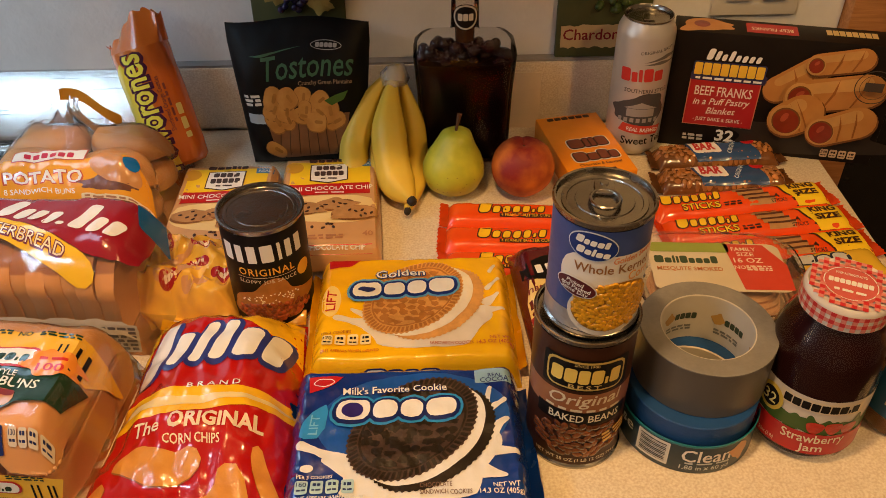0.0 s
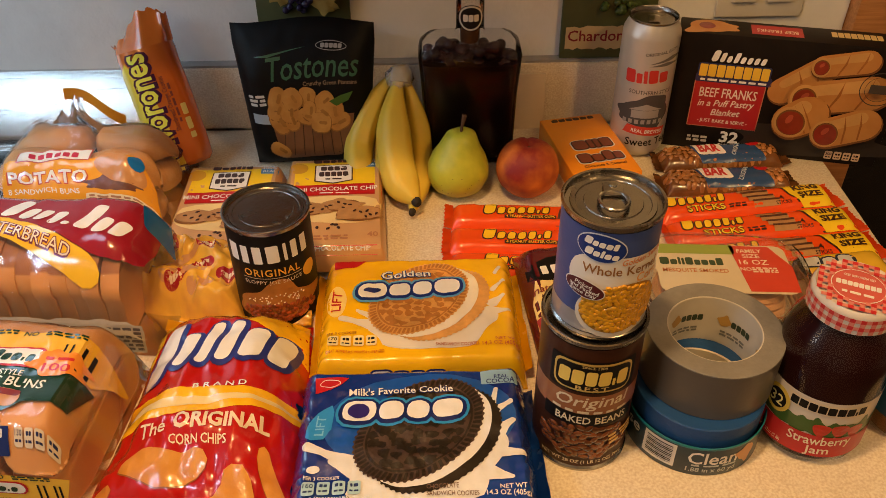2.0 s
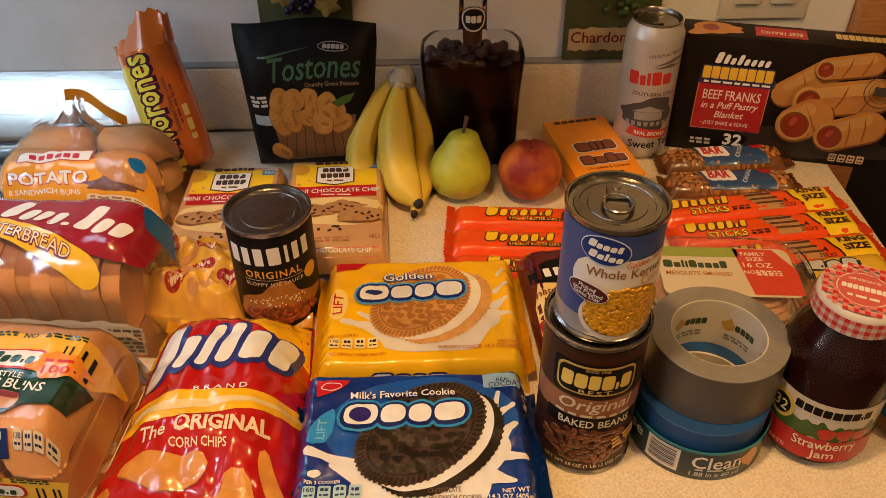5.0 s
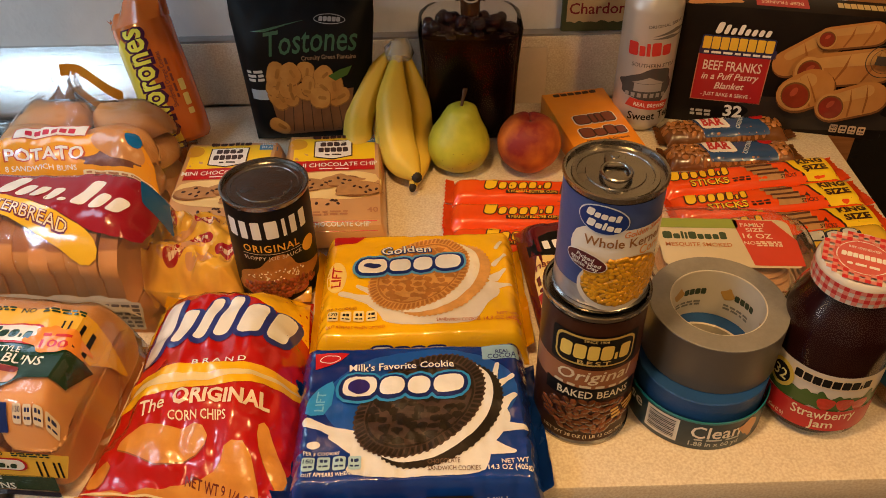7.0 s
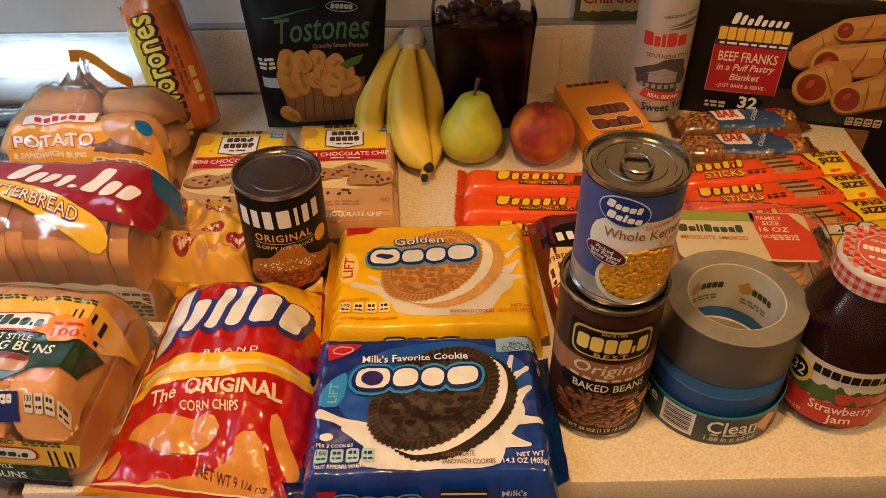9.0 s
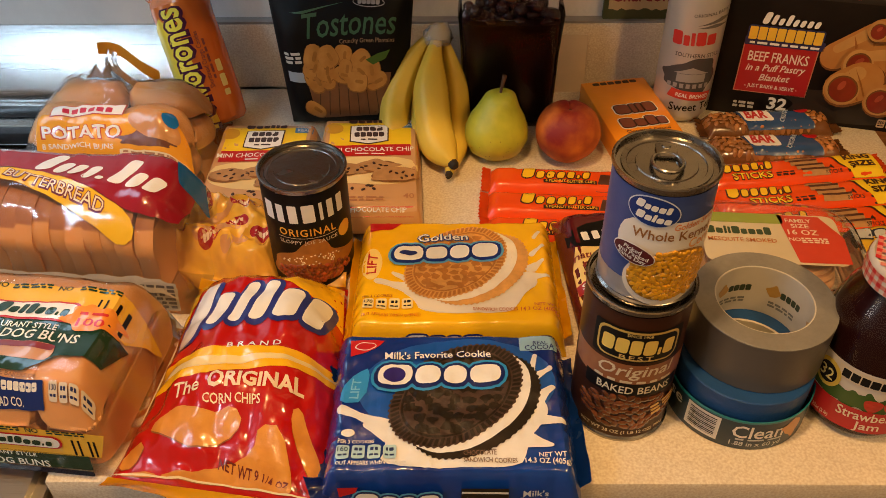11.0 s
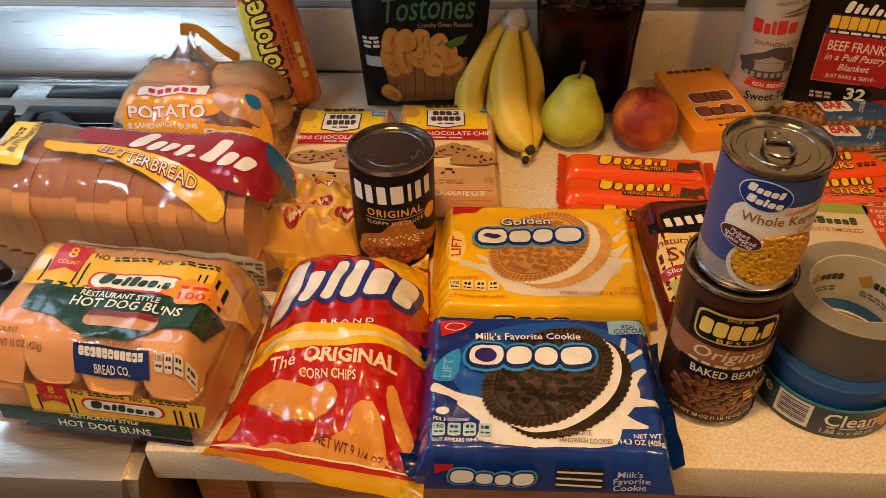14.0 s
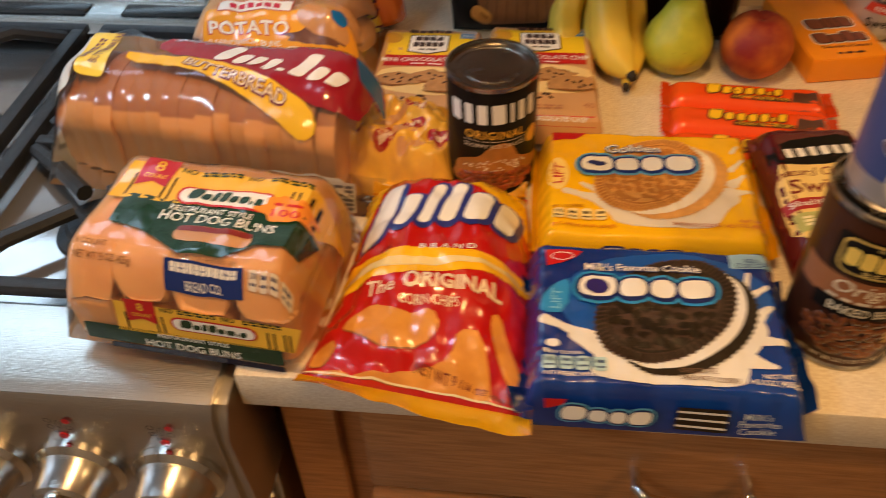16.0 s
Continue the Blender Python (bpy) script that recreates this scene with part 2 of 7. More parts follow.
TEXTS = {}


def letters(body, size, bold=0.0, spacing=1.0):
    """The outline mesh of a line of text, centred on the origin, size high."""
    key = (body, bold, spacing)
    if key not in TEXTS:
        cu = bpy.data.curves.new("type", "FONT")
        cu.body, cu.size, cu.align_x, cu.align_y, cu.resolution_u, cu.offset, cu.space_character = body, 1.0, "CENTER", "CENTER", 2, bold, spacing
        ob = bpy.data.objects.new("type", cu)
        scene.collection.objects.link(ob)
        bpy.context.view_layer.update()
        me = bpy.data.meshes.new_from_object(ob.evaluated_get(bpy.context.evaluated_depsgraph_get()))
        vs = [(v.co.x, v.co.y) for v in me.vertices]
        TEXTS[key] = (vs, [tuple(p.vertices) for p in me.polygons])
        bpy.data.objects.remove(ob)
        bpy.data.curves.remove(cu)
        bpy.data.meshes.remove(me)
    return TEXTS[key]


def words(body, x, y, size, width=0.0, turn=0.0, slant=0.0, bold=0.012, arc=0.0, spacing=1.0):
    """Text for printed(): its middle, height in metres, width if it must fit one, turn in degrees."""
    vs, fs = letters(body, size, bold, spacing)
    xs = [v[0] for v in vs]
    ys = [v[1] for v in vs]
    w0, h0 = max(xs) - min(xs), max(ys) - min(ys)
    mx, my = (max(xs) + min(xs)) / 2, (max(ys) + min(ys)) / 2
    sy = size / 0.72
    sx = width / w0 if width else sy
    a = radians(turn)
    out = []
    for vx, vy in vs:
        px, py = (vx - mx) * sx, (vy - my) * sy
        px += slant * py
        py += arc * px * px
        out.append((x + px * math.cos(a) - py * math.sin(a), y + px * math.sin(a) + py * math.cos(a)))
    return ("mesh", out, fs)


def bars(x, y, w, h, n=1, gap=0.5, r=0.2, turn=0.0, slant=0.0, seed=1, cuts=5):
    """Lines of small writing that cannot be read: word-long bars."""
    rng = random.Random(seed)
    out = []
    lh = h / (n + (n - 1) * gap)
    for i in range(n):
        cy = h / 2 - lh / 2 - i * lh * (1 + gap)
        ws = [rng.uniform(0.6, 1.6) for _ in range(cuts)]
        k = w / (sum(ws) + 0.35 * (cuts - 1))
        cx = -w / 2
        for q in ws:
            px, py = cx + q * k / 2 + slant * cy, cy
            cx += (q + 0.35) * k
            a = radians(turn)
            out.append(rect(x + px * math.cos(a) - py * math.sin(a), y + px * math.sin(a) + py * math.cos(a), q * k, lh, r * lh, 0, a))
    return out


def mark(x, y, w, h, rel, turn=0.0, slant=0.12, r=0.28, grow=0.0, gap=0.14, rise=None):
    """A brand's mark as plain rounded blocks with the rhythm of its lettering: rel are the blocks' (width, height) shares."""
    k = w / (sum(q for q, _ in rel) + gap * (len(rel) - 1))
    out, cx, a = [], -w / 2, radians(turn)
    for i, (q, t) in enumerate(rel):
        px, py = cx + q * k / 2, (rise[i] if rise else (t - 1) / 2) * h
        cx += (q + gap) * k
        px += slant * py
        out.append(rect(x + px * math.cos(a) - py * math.sin(a), y + px * math.sin(a) + py * math.cos(a), q * k + grow, h * t + grow, r * min(q * k, h * t) + grow / 2, slant, a))
    return out


def printed(name, shapes, material, parent, surf, lift=1, step=0.0, label=""):
    """Lays shapes on surf, lift layers up, cut along lines step apart so that they bend with it."""
    verts, faces = [], []
    for s in shapes:
        o = len(verts)
        if s[0] == "mesh":
            verts += s[1]
            faces += [tuple(i + o for i in f) for f in s[2]]
        else:
            verts += s
            faces.append(tuple(range(o, o + len(s))))
    me = bpy.data.meshes.new(name)
    me.from_pydata([(x, y, 0) for x, y in verts], [], faces)
    bm = bmesh.new()
    bm.from_mesh(me)
    bpy.data.meshes.remove(me)
    if step:
        bmesh.ops.triangulate(bm, faces=[f for f in bm.faces if len(f.verts) > 4])
        for ax in (0, 1):
            lo, hi = min(v.co[ax] for v in bm.verts), max(v.co[ax] for v in bm.verts)
            n = int((hi - lo) / step)
            for i in range(1, n + 1):
                co = [0, 0, 0]
                co[ax] = lo + (hi - lo) * i / (n + 1)
                no = [0, 0, 0]
                no[ax] = 1
                bmesh.ops.bisect_plane(bm, geom=bm.verts[:] + bm.edges[:] + bm.faces[:], plane_co=co, plane_no=no)
    h = 0.00032 * lift
    for v in bm.verts:
        v.co = surf(v.co.x, v.co.y, h)
    bm.normal_update()
    return part(name, bm, material, parent, label, kind="stuff" if len(shapes) > 7 else "")

# ---- the room ----
C = 0.91            # top of the counter
L, R, FRONT, BACK = -0.347, 0.536, 0.424, 1.064


def slab(name, lo, hi, material, label, category, bevel=0.0, kind="structure"):
    c = [(a + b) / 2 for a, b in zip(lo, hi)]
    ob = part(name, box(hi[0] - lo[0], hi[1] - lo[1], hi[2] - lo[2], (c[0], c[1], lo[2]), bevel), material, None, "", bevel > 0)
    return tagged(ob, label, category, kind=kind)


FLOOR = mat("grey_floor_tile", (0.2, 0.14, 0.09), 0.4, 0, 0.1, 14, 0.04, 80)
DIM = mat("beige_wall_paint", (0.52, 0.47, 0.4), 0.8, 0, 0.06, 8, 0.08, 140)
slab("floor", (-2.7, -2.7, -0.1), (2.7, 3.3, 0), FLOOR, "grey-brown tiled kitchen floor", "floor")
slab("ceiling", (-2.7, -2.7, 2.45), (2.7, 3.3, 2.55), PLASTER, "white plastered kitchen ceiling", "ceiling")
slab("wall_north", (-2.6, 1.083, 0), (0.575, 1.2, 2.45), PLASTER, "white wall with orange-peel plaster texture", "wall")
slab("wall_south", (-2.6, -2.7, 0), (2.6, -2.6, 2.45), DIM, "plain beige painted kitchen wall", "wall")
slab("wall_east", (2.6, -2.7, 0), (2.7, 3.3, 2.45), DIM, "plain beige painted kitchen wall", "wall")
slab("wall_far", (-2.6, 3.2, 0), (2.6, 3.3, 2.45), DIM, "plain wall of the room beyond", "wall")
# the west wall is built round the window's opening
slab("wall_west", (-2.7, -2.7, 0), (-2.6, 3.3, 0.95), DIM, "wall under the kitchen window", "wall")
slab("wall_west_top", (-2.7, -2.7, 2.15), (-2.6, 3.3, 2.45), DIM, "wall over the kitchen window", "wall")
slab("wall_west_south", (-2.7, -2.7, 0.95), (-2.6, -0.55, 2.15), DIM, "wall beside the kitchen window", "wall")
slab("wall_west_north", (-2.7, 0.75, 0.95), (-2.6, 3.3, 2.15), DIM, "wall beside the kitchen window", "wall")
slab("trim", (0.577, 1.06, 0), (0.64, 1.21, 2.45), OAK, "brown wooden trim at the end of the wall", "trim", 0.004)

slab("countertop", (L, FRONT, C - 0.042), (R, 1.062, C), LAMINATE, "beige speckled laminate kitchen countertop", "countertop", 0.0025)
slab("backsplash", (L - 0.02, BACK, C + 0.001), (R, 1.082, C + 0.0935), LAMINATE, "low beige speckled laminate backsplash", "backsplash", 0.0015)
slab("caulk_trim", (L - 0.02, BACK + 0.003, C + 0.0938), (R, 1.0825, C + 0.097), mat("grey_caulk", (0.3, 0.28, 0.26), 0.6), "grey caulk line on the backsplash", "trim")

# base cabinet with one wide drawer over doors
cab = thing("base_cabinet", pose(0.1, 0.745, 0.1), "oak base cabinet with drawers under the countertop", "cabinet")
part("body", box(0.872, 0.56, 0.762, (0, 0.015, 0)), OAK, cab, smooth=False)
part("toe_kick", box(0.85, 0.5, 0.097, (0, 0.03, -0.099), 0.001), BLACK, cab)
for x, w in ((-0.03, 0.66), (0.37, 0.11)):
    d = part("drawer_front", box(w, 0.019, 0.150, (x, -0.2765, 0.585), 0.006), OAK, cab)
    if w > 0.3:
        hd = part("handle", tube([(0.045 - 0.1 - 0.05, -0.284, 0.655), (-0.105, -0.306, 0.657), (-0.095, -0.314, 0.652), (-0.055, -0.316, 0.645), (-0.015, -0.314, 0.652), (-0.005, -0.306, 0.657), (-0.005, -0.284, 0.655)], 0.0055), CHROME, d, "curved chrome drawer pull")
for x in (-0.2, 0.145):
    part("cabinet_door", box(0.325, 0.019, 0.555, (x, -0.2765, 0.012), 0.006), OAK, cab)
part("side_stile", box(0.05, 0.014, 0.74, (-0.41, -0.2745, 0.01), 0.002), OAK, cab)

# wall cabinet over the counter and hood over the range: both shade the wall
wc = thing("wall_cabinet", pose(-0.13, 1.083, 1.30), "oak wall cabinet hanging over the counter", "cabinet")
part("body", box(0.43, 0.318, 0.76, (0, -0.16, 0), 0.003), OAK, wc)
for x in (-0.107, 0.107):
    part("cabinet_door", box(0.209, 0.019, 0.74, (x, -0.33, 0.01), 0.006), OAK, wc)
hd_ = thing("range_hood", pose(-0.807, 1.083, 1.58), "steel range hood with cool white lamps", "range hood")
part("canopy", box(0.91, 0.48, 0.12, (0, -0.242, 0), 0.006), STEEL, hd_)
part("chimney", box(0.3, 0.28, 0.74, (0, -0.142, 0.121), 0.004), STEEL, hd_)

# dark refrigerator beyond the counter's end
fr = thing("refrigerator", pose(1.15, 1.75, 0), "black refrigerator standing beyond the counter", "refrigerator")
part("body", box(0.95, 0.7, 1.85, (0, 0.02, 0), 0.01), BLACK, fr)
part("door", box(0.94, 0.05, 1.7, (0, -0.36, 0.12), 0.015), BLACK, fr)

# light switches on the wall
sw = thing("light_switch_plate", pose(0.452, 1.083, 1.06), "cream double rocker light switch plate on the wall", "switch")
PLATE = mat("ivory_plastic", (0.7, 0.66, 0.58), 0.35, 0, 0.03, 20, 0.0)
part("plate", box(0.115, 0.006, 0.115, (0, -0.003, 0), 0.002), PLATE, sw)
for x in (-0.024, 0.024):
    part("rocker", box(0.033, 0.006, 0.066, (x, -0.008, 0.022), 0.002), PLATE, sw)

# cream card leaning against the backsplash
cd = thing("cream_card", pose(0.146, 1.052, C, -5), "plain cream card leaning on the backsplash", "card")
part("card_sheet", box(0.05, 0.003, 0.082, (0, 0, 0), 0.0005), ink((0.66, 0.54, 0.4)), cd)


def plaque(x, w, label, grapes, caption):
    ob = thing("wall_plaque", pose(x, 1.0745, C + 0.0972, -2.0), label, "plaque", "wine plaques on the backsplash ledge")
    GREEN = mat("olive_green_paint", (0.075, 0.085, 0.03), 0.6, 0, 0.15, 30, 0.1, 90)
    part("board", box(w, 0.008, 0.2, (0, 0, 0), 0.002), GREEN, ob)
    rng = random.Random(int(x * 100) + 7)
    for k in range(38):
        t = rng.random()
        gx, gz = rng.gauss(0, 0.010) * (1.2 - 0.5 * t), 0.066 + 0.062 * (1 - t) if caption else 0.074 + 0.06 * (1 - t)
        bm = bmesh.new()
        bmesh.ops.create_uvsphere(bm, u_segments=9, v_segments=6, radius=rng.uniform(0.0042, 0.0056), matrix=Matrix.Translation((gx + 0.01 * (1 if caption else 0), -0.008 - 0.004 * rng.random(), gz)))
        part("grape", bm, grapes, ob)
    LEAF = mat("gilded_leaf", (0.42, 0.30, 0.08), 0.45, 0, 0.3, 60, 0.1, 120) if not caption else mat("dark_leaf", (0.06, 0.085, 0.025), 0.5, 0, 0.3, 60, 0.1, 120)
    for sx, sz, a in ((-0.028, 0.1, 0.5), (0.03, 0.086, -0.4), (0.026, 0.12, 0.2), (-0.024, 0.13, 0.0)):
        bm = bmesh.new()
        c0 = bm.verts.new((sx, -0.012, sz))
        vs = []
        for k in range(25):
            q = 2 * math.pi * k / 25
            r = 0.019 * (0.62 + 0.38 * abs(math.cos(2.5 * q + a))) * (1 + 0.1 * math.sin(9 * q))
            vs.append(bm.verts.new((sx + r * math.sin(q + a), -0.007 - 0.003 * abs(math.sin(2.5 * q)), sz - r * math.cos(q + a))))
        for k in range(25):
            bm.faces.new((c0, vs[k], vs[(k + 1) % 25]))
        part("leaf", bm, LEAF, ob)
    if caption:
        bm = bmesh.new()
        rng = random.Random(3)
        top, bot = [], []
        for k in range(21):
            px = -w / 2 + 0.006 + (w - 0.012) * k / 20
            top.append(bm.verts.new((px, -0.0062, 0.046 + rng.uniform(-0.0015, 0.0015))))
            bot.append(bm.verts.new((px, -0.0062, 0.015 + rng.uniform(-0.002, 0.002))))
        for k in range(20):
            bm.faces.new((bot[k], bot[k + 1], top[k + 1], top[k]))
        part("paper_strip", bm, ink((0.5, 0.38, 0.2), gloss=0.6, coat=0), ob)
        printed("lettering", [words("Chardonnay", -0.001, 0.031, 0.0155, w - 0.02)], DARKRED, ob, lambda u, v, h: Vector((u, -0.0064 - h, v)), 1)
    return ob


plaque(-0.152, 0.122, "olive green wine plaque with purple grapes and gold leaves", mat("purple_grape", (0.03, 0.02, 0.06), 0.25, 0, 0.3, 80), False)
plaque(0.252, 0.126, "olive green wine plaque with green grapes and a paper strip", mat("green_grape", (0.06, 0.1, 0.02), 0.3, 0, 0.3, 80), True)

# ---- the gas range ----
RX0, RX1 = -1.265, -0.355
rg = thing("gas_range", pose((RX0 + RX1) / 2, 0.74, 0), "stainless steel gas range with black iron grates", "range")
W = RX1 - RX0
part("body", box(W, 0.6, 0.86, (0, 0.02, 0.02), 0.004), STEEL, rg)
part("cooktop_tray", box(W - 0.006, 0.53, 0.012, (0, -0.008, 0.872), 0.004), mat("pale_enamel_tray", (0.34, 0.32, 0.31), 0.12, 0.7, 0.06, 20, 0.01), rg, "glossy steel cooktop surface")
bm = bmesh.new()
prof = [(-0.345, 0.70), (-0.347, 0.86), (-0.345, 0.885), (-0.338, 0.897), (-0.325, 0.902), (-0.25, 0.903), (-0.245, 0.898), (-0.245, 0.7)]
a = [bm.verts.new((-W / 2, y, z)) for y, z in prof]
b = [bm.verts.new((W / 2 + 0.003, y, z)) for y, z in prof]
for i in range(len(prof)):
    j = (i + 1) % len(prof)
    bm.faces.new((a[i], b[i], b[j], a[j]))
bm.faces.new(a)
bm.faces.new(b[::-1])
bmesh.ops.bevel(bm, geom=[e for e in bm.edges if all(abs(v.co.x - (W / 2 + 0.003)) < 1e-5 for v in e.verts)], offset=0.010, segments=4, affect="EDGES")
panel = part("control_panel", bm, mat("satin_steel", (0.56, 0.52, 0.47), 0.34, 1.0, 0.03, 300, 0.04, 1000, stretch=(0.03, 1, 1), mix=0.25), rg, "brushed steel front with a rounded top edge")
for x in (0.402, 0.313, 0.224, 0.0, -0.224, -0.313, -0.402):
    kn = part("knob", lathe([(0, 0.004), (0.030, 0.004), (0.031, 0.010), (0.027, 0.018), (0.0255, 0.034), (0.022, 0.037), (0, 0.037)], 40), STEEL, rg, "steel burner knob with a raised grip")
    kn.matrix_local = pose(x, -0.347, 0.803, 90) @ Matrix.Scale(1.14, 4)
    sk = part("bezel", lathe([(0.030, 0), (0.036, 0), (0.036, 0.006), (0.031, 0.010), (0.030, 0.010)], 40), CHROME, kn)
    part("grip", box(0.011, 0.05, 0.014, (0, 0, 0.034), 0.004), CHROME, kn)
    part("pointer", lathe([(0, 0), (0.0035, 0), (0.0035, 0.0012), (0, 0.0012)], 16), RED, kn).matrix_local = pose(0.0, 0.043, 0.0003)
    SYM = ink((0.06, 0.05, 0.04))
    fp = lambda u, v, h, x=x: Vector((x + u, -0.3474 - h, 0.868 + v))
    printed("burner_symbol", ring(-0.008, 0.005, 0.0032, 0.0032, 0.0008, 16) + ring(0.0, 0, 0.0024, 0.006, 0.0008, 16) + ring(-0.008, -0.004, 0.0032, 0.0032, 0.0008, 16) + ring(0.008, -0.004, 0.0032, 0.0032, 0.0008, 16) + [words("REAR", 0, -0.0115, 0.0042)], SYM, rg, fp, 1)
    printed("burner_dot", [oval(0.008, 0.005, 0.0036, 0.0036)], RED, rg, fp, 1)
part("oven_door", box(W - 0.01, 0.04, 0.52, (0, -0.30, 0.15), 0.008), STEEL, rg)
part("oven_handle", tube([(-0.3, -0.32, 0.635), (-0.3, -0.36, 0.64), (0.3, -0.36, 0.64), (0.3, -0.32, 0.635)], 0.011), STEEL, rg)
# sloped steel backguard with a slotted vent at its foot
bm = bmesh.new()
prof = [(0.286, 0.897), (0.286, 0.918), (0.290, 0.927), (0.333, 0.992), (0.338, 0.998), (0.3425, 0.998), (0.3425, 0.897)]
a = [bm.verts.new((-W / 2, y, z)) for y, z in prof]
b = [bm.verts.new((W / 2 - 0.018, y, z)) for y, z in prof]
for i in range(len(prof)):
    j = (i + 1) % len(prof)
    bm.faces.new((a[i], b[i], b[j], a[j]))
bm.faces.new(a)
bm.faces.new(b[::-1])
part("backguard", bm, SHEEN, rg, "sloped reflective steel backguard")
part("backguard_end", box(0.014, 0.055, 0.1, (W / 2 - 0.010, 0.314, 0.9), 0.006, 3), STEEL, rg)
part("vent_shelf", box(W - 0.03, 0.085, 0.014, (0, 0.242, 0.897), 0.003), SHEEN, rg)
for x in (-0.375, -0.175, 0.025, 0.225, 0.375):
    part("vent_slot", box(0.15, 0.03, 0.002, (x, 0.258, 0.9112), 0.013), BLACK, rg)
for cx in (-0.285, -0.0075, 0.27):
    for cy in (-0.13, 0.1):
        part("burner_cap", lathe([(0, 0.016), (0.03, 0.016), (0.034, 0.012), (0.034, 0.006), (0.044, 0.004), (0.046, 0), (0, 0)], 36), IRON, rg).matrix_local = pose(cx, cy, 0.8845)
for cx in (-0.285, -0.0075, 0.27):
    gr = part("grate", box(0.255, 0.014, 0.014, (cx, -0.232, 0.900), 0.003), IRON, rg, "black cast-iron pan grate")
    for sx, sy, x, y in ((0.255, 0.014, cx, 0.205), (0.014, 0.423, cx - 0.1205, -0.0135), (0.014, 0.423, cx + 0.1205, -0.0135), (0.21, 0.012, cx, -0.028)):
        part("rail", box(sx + 0.003, sy + 0.003, 0.018, (x, y, 0.900), 0.003), IRON, gr)
    for cy, rise in ((-0.13, 0.0), (0.1, 0.016)):
        for k in range(4):
            q = math.pi / 4 + k * math.pi / 2
            ex, ey = 0.104 * (1 if math.cos(q) > 0 else -1), 0.092 * (1 if math.sin(q) > 0 else -1)
            part("finger", tube([(cx + 0.018 * math.cos(q), cy + 0.018 * math.sin(q), 0.921 + rise), (cx + 0.6 * ex, cy + 0.6 * ey, 0.920 + rise), (cx + ex, cy + ey, 0.908)], 0.0088, 8), IRON, gr)
    for x in (cx - 0.1205, cx + 0.1205):
        for y in (-0.225, 0.198):
            part("foot", box(0.012, 0.012, 0.018, (x, y, 0.8835), 0.002), IRON, gr)

# ---- cans ----


def tin(name, x, y, z, r, h, label, body, turn=0.0, pull=False):
    """A food can with rolled seams, a stepped lid and a paper label round its body."""
    ob = thing(name, pose(x, y, z, 0, 0, turn), label, "can", "food cans")
    part("body", lathe([(0, 0.003), (r - 0.003, 0.003), (r - 0.001, 0), (r + 0.0016, 0.0004), (r + 0.0018, 0.003), (r, 0.0045), (r, h - 0.0045), (r + 0.0018, h - 0.003), (r + 0.0018, h - 0.0004), (r + 0.0004, h)]), TIN, ob)
    ri = r - 0.0006
    part("lid", lathe([(r + 0.0004, h), (ri, h - 0.0002), (ri - 0.0008, h - 0.0042), (ri - 0.004, h - 0.0046), (ri - 0.0045, h - 0.0036), (ri - 0.008, h - 0.0036), (ri - 0.0085, h - 0.0044), (ri - 0.014, h - 0.0044), (ri - 0.0145, h - 0.0036), (ri - 0.02, h - 0.0036), (0, h - 0.0036)]), TIN, ob, "dull grey metal lid with pressed rings")
    part("label", lathe([(r + 0.0004, 0.0055), (r + 0.0005, 0.006), (r + 0.0005, h - 0.0065), (r + 0.0004, h - 0.006)], 72), body, ob)
    if pull:
        lid = part("pull_ring", tube([(0.0105 * math.cos(q), -0.004 + 0.0135 * math.sin(q), h - 0.0008 - 0.0012 * math.sin(q)) for q in [2 * math.pi * i / 20 for i in range(21)]], 0.0016, 8), TIN, ob)
        part("tab", box(0.015, 0.016, 0.0018, (0, 0.012, h - 0.0028), 0.0008), TIN, lid)
        part("rivet", lathe([(0, 0.0022), (0.003, 0.002), (0.0036, 0), (0, 0)], 16), TIN, lid).matrix_local = pose(0, 0.017, h - 0.002)
    return ob, round_can(r + 0.0005)


BEAN = mat("glossy_bean", (0.17, 0.05, 0.015), 0.25, 0, 0.2, 90, 0.02, 200, coat=0.5, island=0.45)
CORN = mat("corn_kernel", (0.66, 0.31, 0.01), 0.3, 0, 0.15, 90, 0.02, 200, coat=0.3, island=0.25)


def scatter(cx, cy, rx, ry, size, n, seed, squash=0.65, gap_=1.25):
    """Little ovals laid side by side within an oval: beans, kernels, crumbs."""
    rng = random.Random(seed)
    out, tries = [], 0
    spots = []
    while len(spots) < n and tries < 6000:
        tries += 1
        a, q = rng.uniform(0, 6.283), math.sqrt(rng.random())
        p = (cx + rx * q * math.cos(a), cy + ry * q * math.sin(a))
        if all((p[0] - s[0]) ** 2 + (p[1] - s[1]) ** 2 > (size * gap_) ** 2 for s in spots):
            spots.append(p)
            out.append(oval(p[0], p[1], size, size * squash, rng.uniform(0, 3.14), 10))
    return out


def bumps(shapes_, material, parent, surf, height, name="picture"):
    """Raised small ovals, each a low dome of its own."""
    bm = bmesh.new()
    for s in shapes_:
        cx, cy = sum(p[0] for p in s) / len(s), sum(p[1] for p in s) / len(s)
        c0 = bm.verts.new(surf(cx, cy, height))
        r1 = [bm.verts.new(surf(cx + 0.7 * (x - cx), cy + 0.7 * (y - cy), height * 0.8)) for x, y in s]
        r2 = [bm.verts.new(surf(x, y, height * 0.35)) for x, y in s]
        for i in range(len(s)):
            j = (i + 1) % len(s)
            bm.faces.new((c0, r1[i], r1[j]))
            bm.faces.new((r1[i], r2[i], r2[j], r1[j]))
    return part(name, bm, material, parent, kind="stuff")


BX, BY = 0.1385, 0.509
